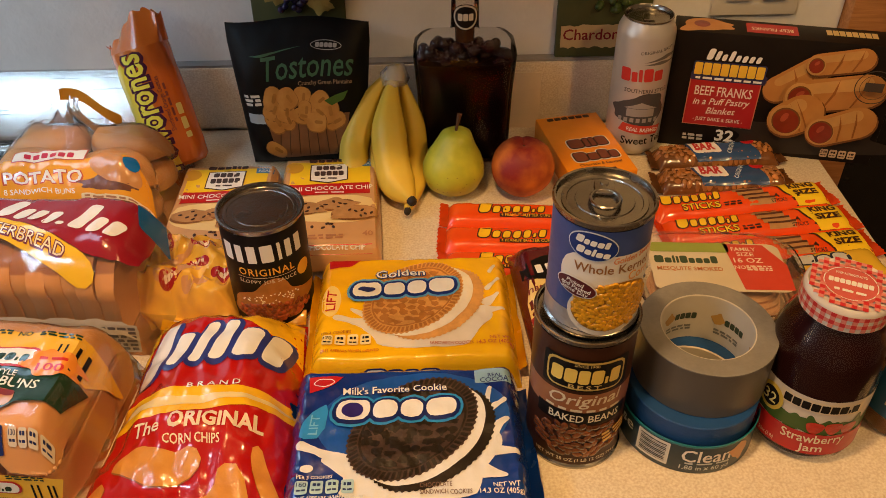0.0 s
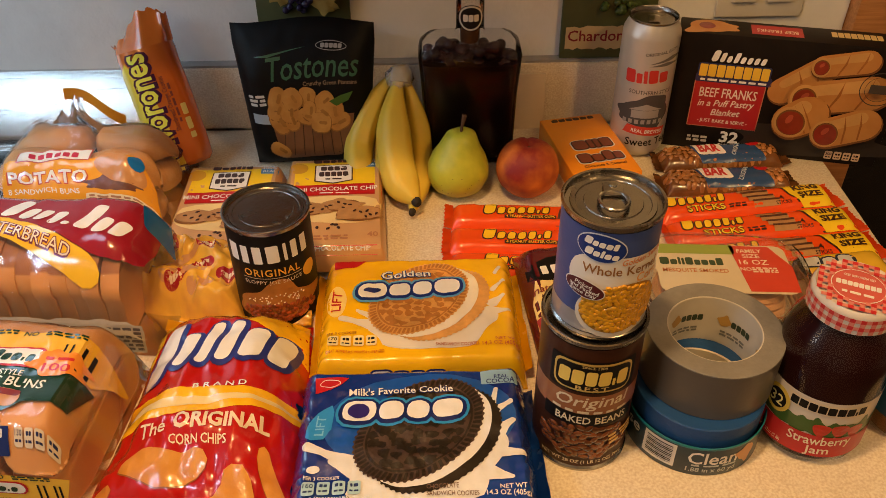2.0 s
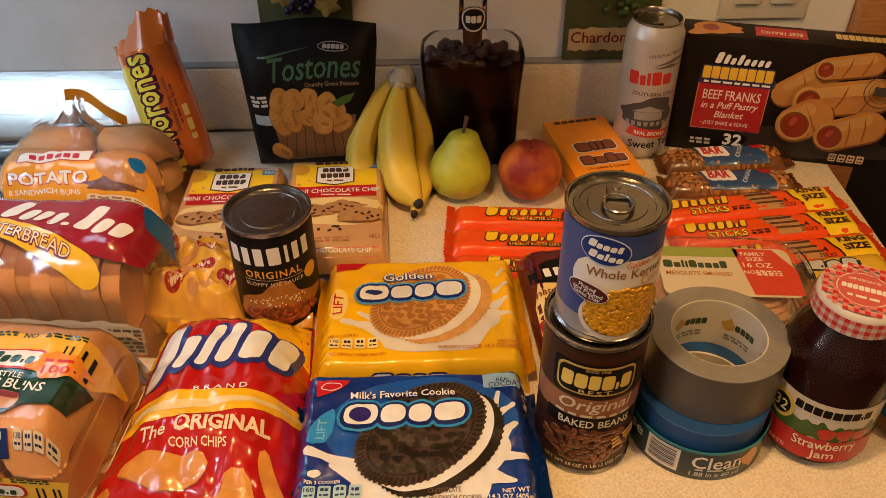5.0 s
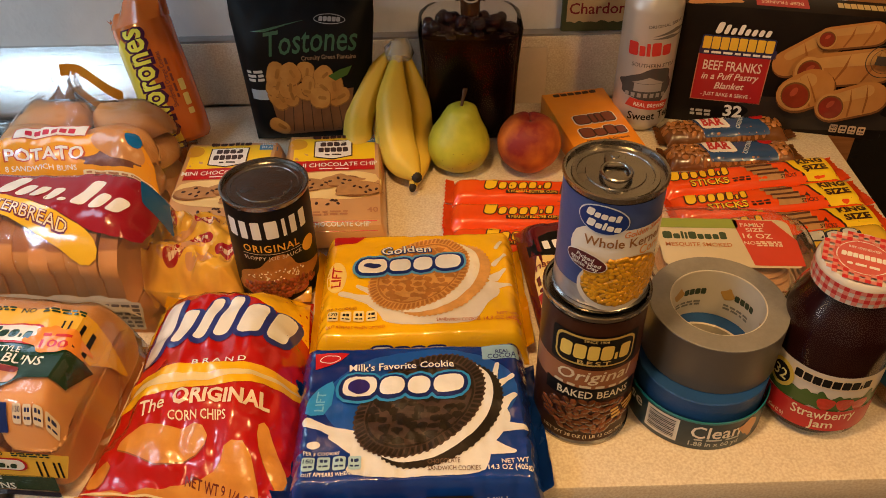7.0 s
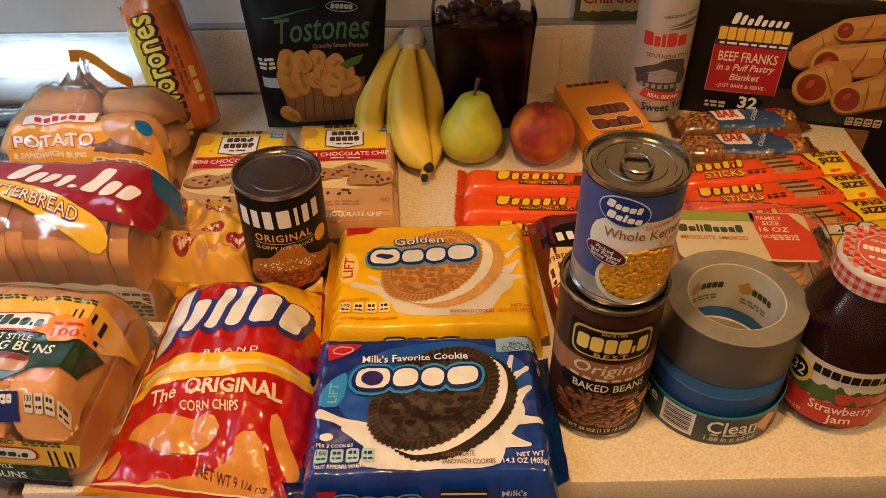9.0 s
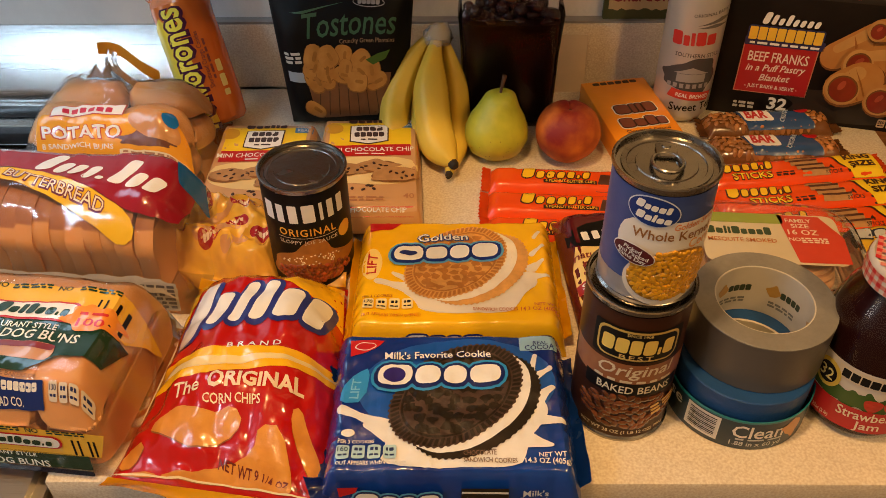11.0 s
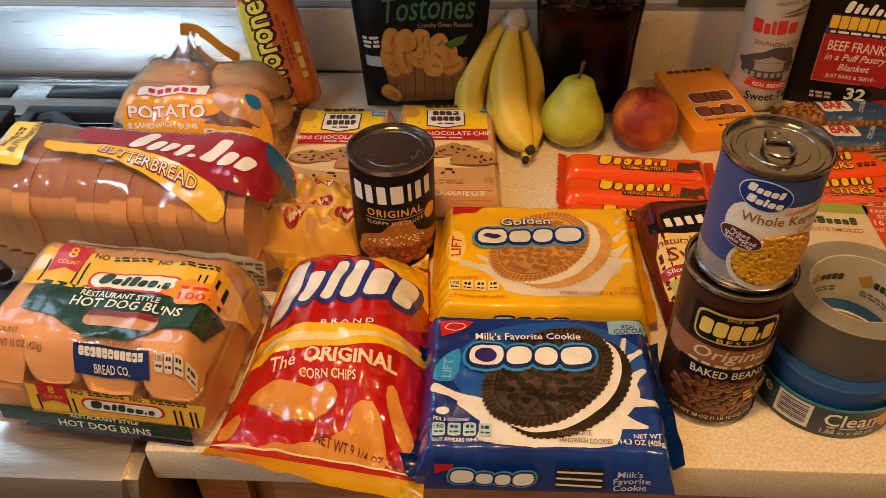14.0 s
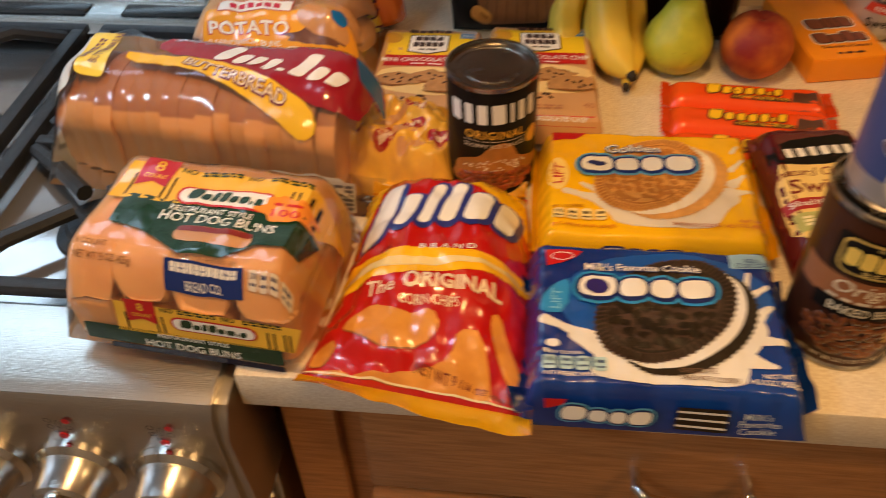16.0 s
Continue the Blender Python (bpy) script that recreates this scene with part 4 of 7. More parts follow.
printed("front_brand_shadow", mark(-0.042, 0.0215, 0.066, 0.015, ORE, 0, 0.1, 0.4, 0.006), ink((0.1, 0.35, 0.6)), ob, fs, 2)
printed("front_brand_outline", mark(-0.042, 0.0215, 0.066, 0.015, ORE, 0, 0.1, 0.4, 0.003), ink((0.01, 0.02, 0.1)), ob, fs, 3)
printed("front_brand_block", mark(-0.042, 0.0215, 0.066, 0.0145, ORE, 0, 0.1, 0.4), WHITE, ob, fs, 4)
printed("front_picture", [rect(0.0265, 0.022, 0.037, 0.024)], COCOA, ob, fs, 2)
for q in (-0.0075, 0.0, 0.0075):
    printed("front_stripe", [rect(0.0265, 0.022 + q, 0.036, 0.0022)], MILK, ob, fs, 3)
printed("front_slogan", [words("Milk's", 0.066, 0.028, 0.0065), words("Favorite", 0.068, 0.0205, 0.0065), words("Cookie", 0.067, 0.013, 0.0065)], ink((0.5, 0.58, 0.66)), ob, fs, 3)
crimp((0.102, -0.07), (0.102, 0.066), 0.009, BLUEW, ob, "crimped blue end seal", 0, 0.010, 0.006, (1, 0), 0.014)
crimp((-0.102, 0.066), (-0.102, -0.07), 0.009, BLUEW, ob, "crimped blue end seal", 0, 0.010, 0.006, (-1, 0), 0.014)
crimp((-0.104, -0.062), (-0.094, -0.082), 0.014, BLUEW, ob, "folded blue corner of the wrapper", 0, 0.006, 0.004, (-1, -0.35), 0.020)

# golden sandwich cookies behind it
ob, s = pack("cookie_pack", pose(-0.005, 0.645, C, 0, 0, 0.5), 0.206, 0.168, 0.036, (0.016, 0.016, 0.012, 0.014), GOLDF, "yellow family pack of golden sandwich cookies", "cookie pack", "cookie packs", 0.0016, 6.0, 0.7, None, 70, 0.0, 40.0, 0.004)
GMILK = ink((0.76, 0.66, 0.5))
printed("milk_splash", [smooth([(-0.034, -0.062), (-0.04, -0.045), (-0.056, -0.03), (-0.04, -0.016), (0.0, -0.03), (0.07, 0.0), (0.082, -0.02), (0.066, -0.035), (0.058, -0.05), (0.05, -0.0625)], 2)], GMILK, ob, s, 2, 0.004)
for k, q in enumerate(((-0.045, -0.028, -0.077, -0.0165, 0.008, 0.004, 0.4), (-0.04, -0.02, -0.062, -0.006, 0.006, 0.002, 0.2), (0.07, -0.012, 0.09, -0.010, 0.007, 0.002, 0.3), (0.074, 0.0, 0.086, 0.012, 0.006, 0.002, 0.3), (0.076, 0.02, 0.088, 0.034, 0.003, 0.002, 0.3), (0.08, 0.045, 0.086, 0.056, 0.002, 0.0015, 0.0))):
    printed("milk_arm", [capsule(*q)], GMILK, ob, s, 2.4 + 0.2 * k, 0.004)
em = cookie_picture(ob, s, 0.0, 0.0095, 0.060, 0.042, 0.84, (0.021, -0.0085), GOLDW, GOLDW, ink((0.85, 0.74, 0.55)), 4, 15)
printed("embossing", em, GOLDW2, ob, s, 7.5, 0.0045)
printed("brand_shadow", mark(-0.010, 0.0225, 0.106, 0.0225, ORE, 4, 0.1, 0.4, 0.011), ink((0.12, 0.36, 0.6)), ob, s, 9, 0.004)
printed("brand_outline", mark(-0.010, 0.0225, 0.106, 0.0225, ORE, 4, 0.1, 0.4, 0.006), ink((0.008, 0.03, 0.2)), ob, s, 10, 0.004)
printed("brand_block", mark(-0.010, 0.023, 0.105, 0.0215, ORE, 4, 0.1, 0.4), WHITE, ob, s, 11, 0.004)
printed("brand_eye", [oval(-0.048, 0.0205, 0.009, 0.004)], ink((0.02, 0.03, 0.16)), ob, s, 12, 0.004)
printed("golden_outline", [words("Golden", -0.0135, 0.0435, 0.0105, 0.053, 4, bold=0.07)], ink((0.02, 0.05, 0.2)), ob, s, 11, 0.004)
printed("golden_lettering", [words("Golden", -0.0135, 0.0437, 0.0105, 0.051, 4)], WHITE, ob, s, 12, 0.004)
printed("lift_tab", [oval(-0.084, 0.008, 0.010, 0.022)], ink((0.9, 0.66, 0.2)), ob, s, 1, 0.004)
printed("lift_lettering", [words("LIFT", -0.084, 0.008, 0.010, 0.027, 88)], RED, ob, s, 2, 0.004)
printed("red_corner", [[(-0.09, 0.072), (-0.056, 0.072), (-0.066, 0.062), (-0.089, 0.058)]], RED, ob, s, 2, 0.004)
facts(-0.084, -0.050, 4, "170", 0.0103, ink((0.86, 0.66, 0.26)), ob, s, 6, NEARBLACK)
printed("per_note", [words("PER 3 COOKIES", -0.076, -0.040, 0.0034, 0.029)], ink((0.4, 0.1, 0.0045)), ob, s, 6, 0.004)
printed("opened_note", [words("OUT APPEARS WHEN OPENED", -0.062, -0.0645, 0.0036, 0.056)], ink((0.6, 0.14, 0.0045)), ob, s, 6, 0.004)
printed("kind_lettering", [words("SANDWICH COOKIES", 0.036, -0.058, 0.0046, 0.042)], ink((0.5, 0.12, 0.02)), ob, s, 6, 0.004)
printed("weight_lettering", [words("NET WT", 0.084, -0.052, 0.0042), words("14.3 OZ (405g)", 0.078, -0.059, 0.0048, 0.036)], ink((0.55, 0.1, 0.02)), ob, s, 6, 0.004)
fs = lambda u, v, k: Vector((u, -0.0838 - k - 0.12 * (0.03 - v), v))
printed("front_brand_outline", mark(-0.012, 0.026, 0.07, 0.012, ORE, 0, 0.1, 0.4, 0.004), DARKBLUE, ob, fs, 2)
printed("front_brand_block", mark(-0.012, 0.026, 0.07, 0.012, ORE, 0, 0.1, 0.4), WHITE, ob, fs, 3)
crimp((0.1, -0.072), (0.1, 0.072), 0.008, GOLDF, ob, "crimped yellow end seal", 0, 0.008, 0.005, (1, 0), 0.010)
crimp((-0.1, 0.072), (-0.1, -0.072), 0.008, GOLDF, ob, "crimped yellow end seal", 0, 0.008, 0.005, (-1, 0), 0.010)

# corn chips: a puffed bag that hangs over the counter's edge
REDF = mat("red_film", (0.5, 0.007, 0.006), 0.25, 0, 0.08, 18, 0.24, 44, coat=0.9, coatrough=0.07)


def chips_warp(x, y):
    t = (y + 0.125) / 0.25
    k = 1.07 - 0.13 * t + (0.13 * (1 - t) ** 3 if x < 0 else 0)
    return x * k + 0.004 * math.sin(3 * t), y * 0.965 - (0.17 * x) * (1 - t) + 0.02 * x * t


ob, s = pack("corn_chips_bag", pose(-0.194, 0.531, C, 0, 0, 0), 0.164, 0.25, 0.058, (0.06, 0.055, 0.085, 0.055), REDF, "shiny red and yellow bag of corn chips", "chips bag", "", 0.0050, 11.0, 0.75, chips_warp, 130, 0.0, 26.0)
s_bag = s
s = lambda u, v, k: s_bag(u, v - 0.016 * max(0.0, min(1.0, (v + 0.122) / 0.022, (0.12 - v) / 0.03)), k * 1.5 + 0.0002)
FY = mat("chips_yellow_film", (0.94, 0.52, 0.01), 0.25, 0, 0.05, 18, 0.16, 38, coat=0.9, coatrough=0.07)
WH = ink((0.84, 0.82, 0.78), "", 0.25, 0.8)
printed("yellow_top", [[(-0.079, 0.12)] + [(-0.079 + 0.158 * k / 14, 0.10 + 0.016 * math.sin(math.pi * k / 14) - 0.03 * (k / 14)) for k in range(15)] + [(0.079, 0.12)]], FY, ob, s, 1, 0.0045)
printed("yellow_corner", [[(-0.08, 0.1), (-0.055, 0.104), (-0.079, 0.02)]], FY, ob, s, 1, 0.0045)
printed("yellow_band", [[(-0.08 + 0.16 * k / 14, -0.038 + 0.038 * (k / 14) ** 1.4) for k in range(15)] + [(0.08 - 0.16 * k / 14, 0.016 - 0.02 * (k / 14) ** 0.8) for k in range(15)]], FY, ob, s, 1, 0.0045)
printed("pale_band", [[(-0.08 + 0.16 * k / 14, -0.028 + 0.034 * (k / 14) ** 1.4) for k in range(15)] + [(0.08 - 0.16 * k / 14, 0.009 - 0.026 * (k / 14) ** 0.8) for k in range(15)]], ink((0.85, 0.66, 0.3), "", 0.25, 0.8), ob, s, 2, 0.0045)
FR = [(0.62, 1.25), (0.42, 0.75), (0.3, 1.05), (0.4, 1.0), (0.62, 0.78), (0.5, 0.8)]
RISE = [0.0, -0.12, 0.02, 0.02, -0.08, -0.1]
printed("brand_shadow", mark(0.004, 0.061, 0.13, 0.05, FR, 8, 0.38, 0.35, 0.009, 0.24, RISE), ink((0.02, 0.03, 0.2)), ob, s, 2, 0.0045)
printed("brand_mark", mark(0.003, 0.063, 0.13, 0.05, FR, 8, 0.38, 0.35, 0.001, 0.24, RISE), WH, ob, s, 3, 0.0045)
printed("brand_word", [words("B R A N D", 0.010, 0.008, 0.0055, 0.046, 10, 0.2)], WH, ob, s, 2, 0.0045)
printed("the_lettering", [words("The", -0.036, -0.042, 0.011, 0.022, 7, 0.15), words("ORIGINAL", 0.018, -0.031, 0.0145, 0.076, 9, 0.12, 0.035), words("CORN CHIPS", 0.002, -0.050, 0.0075, 0.045, 6)], ink((0.85, 0.68, 0.48), "", 0.25, 0.8), ob, s, 2, 0.0045)
CHIP = mat("corn_chip_print", (0.72, 0.31, 0.05), 0.3, 0, 0.14, 50, 0.2, 60, coat=0.7, coatrough=0.1, second=(0.5, 0.17, 0.02), mix=0.6)
chips = [[(-0.062, -0.072), (-0.04, -0.055), (-0.015, -0.062), (0.005, -0.055), (0.013, -0.066), (0.0, -0.08), (-0.02, -0.088), (-0.045, -0.08)],
         [(-0.044, -0.108), (-0.02, -0.1), (0.004, -0.094), (0.022, -0.085), (0.026, -0.066), (0.044, -0.066), (0.054, -0.1), (0.05, -0.118), (0.02, -0.114), (-0.015, -0.12), (-0.044, -0.118)],
         [(0.048, -0.05), (0.055, -0.042), (0.062, -0.06), (0.074, -0.08), (0.076, -0.11), (0.064, -0.09), (0.052, -0.07)],
         [(-0.078, -0.085), (-0.058, -0.082), (-0.066, -0.1), (-0.078, -0.102)],
         [(-0.074, -0.112), (-0.05, -0.108), (-0.046, -0.12), (-0.074, -0.121)]]
for chip in chips:
    printed("chip_edge", [[(x, y - 0.0009) for x, y in smooth(chip, 1)]], mat("chip_edge_ink", (0.34, 0.1, 0.015), 0.3, 0, 0.14, 50, 0.2, 60, coat=0.7), ob, s, 2, 0.0045)
    printed("chip_picture", [smooth(chip, 1)], CHIP, ob, s, 3, 0.0045)
printed("weight_lettering", [words("NET WT 9 1/4 OZ (262.2 g)", 0.036, -0.1005, 0.0068, 0.08, -8)], ink((0.16, 0.02, 0.01)), ob, s, 4, 0.0045)
printed("pale_foot", [smooth([(-0.08, -0.112), (-0.04, -0.1155), (0.0, -0.116), (0.04, -0.1155), (0.08, -0.114), (0.08, -0.1195), (-0.08, -0.1195)], 1)], ink((0.85, 0.72, 0.45), "", 0.25, 0.8), ob, s, 4, 0.0045)
a0, b0 = chips_warp(-0.082, -0.124), chips_warp(0.082, -0.124)
crimp(a0, b0, 0.017, FY, ob, "ribbed yellow bottom seal of the bag", 0, 0.010, 0.006, (0.03, -1), 0.006)
a0, b0 = chips_warp(0.08, 0.1235), chips_warp(-0.08, 0.1235)
crimp(a0, b0, 0.014, FY, ob, "ribbed yellow top seal of the bag", 0, 0.006, 0.004, (0, 1), 0.006)

# cookie dough packs
PINK = mat("peach_print", (0.62, 0.34, 0.15), 0.35, 0, 0.1, 20, 0.06, 50, coat=0.4)
DOUGH = mat("cookie_print", (0.5, 0.26, 0.1), 0.4, 0, 0.2, 90, 0.1, 150, coat=0.3)
CHOC = ink((0.045, 0.016, 0.01))
for x, y, z, a, tilt, title in ((-0.238, 0.832, C, 0, 0, "MINI CHOCOLATE CHIP"), (-0.107, 0.836, C + 0.005, 3, 2.0, "MINI CHOCOLATE CHIP")):
    ob, s = pack("cookie_dough_pack", pose(x, y, z, 0, tilt, a), 0.122, 0.198, 0.026, (0.008, 0.008, 0.01, 0.01), PINK, "yellow and peach pack of chocolate chip cookie dough", "dough pack", "cookie dough packs", 0.0008, 3.0 + x, 0.6, None, 32)
    printed("yellow_field", [rect(0, 0.064, 0.118, 0.06)], ink((0.88, 0.58, 0.02)), ob, s, 1, 0.01)
    printed("red_band", [rect(0, 0.024, 0.114, 0.023, 0, 0, 0.03)], RED, ob, s, 2, 0.01)
    printed("band_lettering", [words(title, 0.0, 0.0255, 0.0085, 0.104, 1.7)] + bars(0.0, 0.0165, 0.035, 0.002, 1, seed=2, cuts=2), WHITE, ob, s, 3, 0.01)
    printed("badge_outline", [[(-0.025, 0.077), (0.022, 0.079), (0.022, 0.044), (-0.002, 0.036), (-0.025, 0.042)]], CHOC, ob, s, 3, 0.01)
    printed("badge", [[(-0.0235, 0.0755), (0.0205, 0.0775), (0.0205, 0.045), (-0.002, 0.0375), (-0.0235, 0.0432)]], WHITE, ob, s, 4, 0.01)
    printed("badge_mark", mark(-0.0015, 0.069, 0.032, 0.0095, [(1, 1)] * 4, 2, 0) + mark(-0.0015, 0.0565, 0.036, 0.0095, [(1, 1)] * 5, 2, 0) + bars(-0.0015, 0.046, 0.02, 0.003, 1, cuts=2), ink((0.05, 0.03, 0.03)), ob, s, 5, 0.01)
    printed("brand_mark", mark(-0.002, 0.087, 0.05, 0.0085, [(1, 1), (0.8, 0.7), (0.7, 0.7), (0.5, 1), (0.4, 1), (0.8, 0.7)], 2, 0), ink((0.05, 0.02, 0.02)), ob, s, 3, 0.01)
    printed("gold_seal", [oval(-0.045, 0.071, 0.0115, 0.0115)], ink((0.62, 0.32, 0.03)), ob, s, 2, 0.01)
    printed("blue_note", [rect(0.045, 0.083, 0.022, 0.018)], ink((0.08, 0.22, 0.42)), ob, s, 2, 0.01)
    printed("blue_note_lettering", [words("100%", 0.045, 0.086, 0.006, 0.016), words("REAL", 0.045, 0.079, 0.005, 0.016)], ink((0.6, 0.66, 0.7)), ob, s, 3, 0.01)
    printed("pale_field", [smooth([(-0.056, 0.010), (0.056, 0.012), (0.056, -0.03), (0.03, -0.046), (-0.02, -0.042), (-0.056, -0.03)], 2)], ink((0.82, 0.6, 0.27)), ob, s, 1, 0.01)
    for k, (cx, cy, rx, ry, a) in enumerate(((0.006, -0.008, 0.024, 0.011, 0.25), (-0.030, -0.016, 0.024, 0.012, 0.15), (0.030, -0.026, 0.028, 0.014, 0.1))):
        printed("cookie_edge", [oval(cx + 0.0006, cy - 0.0016, rx, ry, a)], mat("cookie_edge_print", (0.28, 0.11, 0.03), 0.4, 0, 0.2, 90, 0.1, 150, coat=0.3), ob, s, 2 + 2 * k, 0.01)
        printed("cookie_picture", [splash(cx, cy, (rx * 0.93, ry * 0.93), 3, k + 3)], DOUGH, ob, s, 3 + 2 * k, 0.01)
        bumps(scatter(cx, cy, rx * 0.8, ry * 0.75, 0.0028, 6, 30 + k, 0.6, 2.0), CHOC, ob, lambda u, v, h, k=k, s=s: s(u, v, h + 0.0011 + 0.0007 * k), 0.0008)
    bumps(scatter(-0.004, -0.052, 0.022, 0.006, 0.003, 5, 8), CHOC, ob, s, 0.0016)
    printed("weight_lettering", bars(-0.008, -0.07, 0.05, 0.008, 2, seed=9) + [words("40", 0.045, -0.066, 0.009)], ink((0.45, 0.2, 0.1)), ob, s, 2, 0.01)
    printed("bottom_band", [rect(0, -0.09, 0.1, 0.010)], RED, ob, s, 2, 0.01)
    printed("bottom_lettering", [words(title, 0, -0.09, 0.0055, 0.085)], WHITE, ob, s, 3, 0.01)

# peanut butter cup packs
ORANGE = mat("orange_film", (0.88, 0.085, 0.008), 0.24, 0, 0.06, 20, 0.10, 45, coat=0.8, coatrough=0.08)
MARK6 = [(1.1, 1.15), (0.7, 0.7), (0.7, 0.7), (0.7, 0.7), (0.65, 0.75), (0.25, 0.4), (0.6, 0.75)]


def bar_pack(name, x, y, a, w, d, h, film_, label, cat, group, seed, z=C):
    ob, s = pack(name, pose(x, y, z, 0, 0, a), w, d, h, (0.012, 0.012, d * 0.3, d * 0.3), film_, label, cat, group, 0.0011, seed, 0.7, None, 30)
    crimp((w / 2 - 0.001, -d / 2), (w / 2 - 0.001, d / 2), 0.011, film_, ob, "", 1, 0.003, 0.002, (1, 0), 0.004)
    crimp((-w / 2 + 0.001, d / 2), (-w / 2 + 0.001, -d / 2), 0.011, film_, ob, "", 1, 0.003, 0.002, (-1, 0), 0.004)
    return ob, s


for k, (x, y) in enumerate(((0.117, 0.833), (0.113, 0.784), (0.112, 0.738))):
    ob, s = bar_pack("peanut_butter_cup_pack", x, y, -4.0, 0.165, 0.046, 0.013, ORANGE, "orange wrapper of milk chocolate peanut butter cups", "candy", "peanut butter cup packs", 20 + k)
    printed("brand_outline", mark(-0.004, 0.004, 0.078, 0.018, MARK6, 1, 0.2, 0.4, 0.0032, 0.3), CHOC, ob, s, 1, 0.008)
    printed("brand_mark", mark(-0.004, 0.004, 0.078, 0.018, MARK6, 1, 0.2, 0.4, 0, 0.3), ink((0.95, 0.58, 0.02)), ob, s, 2, 0.008)
    printed("kind_lettering", [words("MILK CHOCOLATE", 0.012, 0.0175, 0.0045, 0.05)], CHOC, ob, s, 1, 0.008)
    printed("kind_band", [rect(0.012, -0.0105, 0.062, 0.006)], CHOC, ob, s, 2, 0.008)
    printed("band_lettering", [words("4 PEANUT BUTTER CUPS", 0.012, -0.0105, 0.0042, 0.058)], ink((0.9, 0.5, 0.03)), ob, s, 3, 0.008)
    printed("brown_corner", [[(0.042, -0.02), (0.08, -0.02), (0.08, 0.012), (0.062, 0.004), (0.048, 0.006)]], mat("chocolate_print", (0.1, 0.035, 0.018), 0.35, 0, 0.2, 60, 0.1, 80, coat=0.4), ob, s, 1, 0.008)

# wafer stick packs with yellow ends
WAF = mat("wafer_print", (0.5, 0.27, 0.11), 0.4, 0, 0.15, 100, 0.05, 100, coat=0.3)
for k, (x, y) in enumerate(((0.3955, 0.852), (0.404, 0.8035), (0.408, 0.756))):
    ob, s = bar_pack("wafer_stick_pack", x, y, 7.5 - k, 0.225, 0.049, 0.013, ORANGE, "orange king size wrapper of chocolate wafer sticks", "candy", "wafer stick packs", 40 + k)
    printed("brand_outline", mark(-0.062, 0.007, 0.074, 0.018, MARK6, 1, 0.2, 0.4, 0.0032, 0.3), CHOC, ob, s, 2, 0.008)
    printed("brand_mark", mark(-0.062, 0.007, 0.074, 0.018, MARK6, 1, 0.2, 0.4, 0, 0.3), ink((0.95, 0.58, 0.02)), ob, s, 3, 0.008)
    printed("sticks_outline", [words("STICKS", -0.054, -0.011, 0.010, 0.05, bold=0.06)], CHOC, ob, s, 2, 0.008)
    printed("sticks_lettering", [words("STICKS", -0.054, -0.011, 0.0095, 0.048)], ink((0.95, 0.66, 0.03)), ob, s, 3, 0.008)
    printed("small_lettering", bars(-0.014, -0.012, 0.022, 0.006, 2, seed=k, cuts=3), CHOC, ob, s, 2, 0.008)
    printed("wafer_side", [rect(0.012 + 0.004 * q, 0.014 - 0.009 * q, 0.034, 0.0095, 0.001, 0.2) for q in range(4)], WAF, ob, s, 2, 0.008)
    printed("wafer_chocolate", [rect(0.012 + 0.004 * q, 0.018 - 0.009 * q, 0.035, 0.0035, 0.001, 0.2) for q in range(4)], mat("chocolate_print", (0.1, 0.035, 0.018), 0.35), ob, s, 3, 0.008)
    printed("count_lettering", [words("4", 0.045, -0.006, 0.009), words("STICKS", 0.045, -0.0145, 0.0045, 0.020)], CHOC, ob, s, 2, 0.008)
    printed("yellow_outline", [[(0.044, 0.0225), (0.052, 0.010), (0.057, -0.004), (0.066, -0.0225), (0.1105, -0.0225), (0.1105, 0.0225)]], CHOC, ob, s, 2, 0.008)
    printed("yellow_end", [[(0.0465, 0.0225), (0.0545, 0.010), (0.0595, -0.004), (0.0685, -0.0225), (0.111, -0.0225), (0.111, 0.0225)]], ink((0.9, 0.62, 0.02)), ob, s, 3, 0.008)
    printed("size_lettering", [words("KING", 0.082, 0.0085, 0.0098, 0.033, bold=0.05), words("SIZE", 0.083, -0.0055, 0.0098, 0.031, bold=0.05)], CHOC, ob, s, 4, 0.008)

# peanut bars in clear-windowed wrappers
NUT = mat("roast_peanut", (0.42, 0.165, 0.04), 0.35, 0, 0.2, 90, 0.05, 150, coat=0.5, island=0.35)
for k, (x, y, a) in enumerate(((0.395, 0.957, 3.0), (0.388, 0.9, 1.0))):
    ob, s = bar_pack("peanut_bar", x, y, a, 0.162, 0.046, 0.015, mat("caramel_film", (0.2, 0.075, 0.02), 0.25, 0, 0.3, 60, 0.15, 60, coat=0.8), "peanut caramel bar in a blue wrapper", "candy", "peanut bars", 60 + k)
    bumps(scatter(0.0, 0.0, 0.08, 0.022, 0.0046, 130, 70 + k), NUT, ob, s, 0.0028, "peanut_topping")
    printed("blue_panel", [rect(0.006, 0.0, 0.086, 0.041, 0.002, -0.35)], ink((0.03, 0.075, 0.19), "", 0.25, 0.8), ob, s, 10, 0.006)
    printed("red_outline", mark(-0.016, 0.003, 0.032, 0.024, [(1, 1)] * 3, 0, -0.2, 0.2, 0.005), WHITE, ob, s, 11, 0.006)
    printed("bar_lettering", [words("BAR", -0.016, 0.003, 0.017, 0.028, bold=0.04)], ink((0.5, 0.03, 0.03)), ob, s, 12, 0.006)
    printed("original_lettering", [words("ORIGINAL", 0.02, 0.0, 0.006, 0.032, 62)], ink((0.5, 0.6, 0.7)), ob, s, 11, 0.006)
    printed("red_seal", [oval(0.045, 0.010, 0.009, 0.006)], RED, ob, s, 11, 0.006)

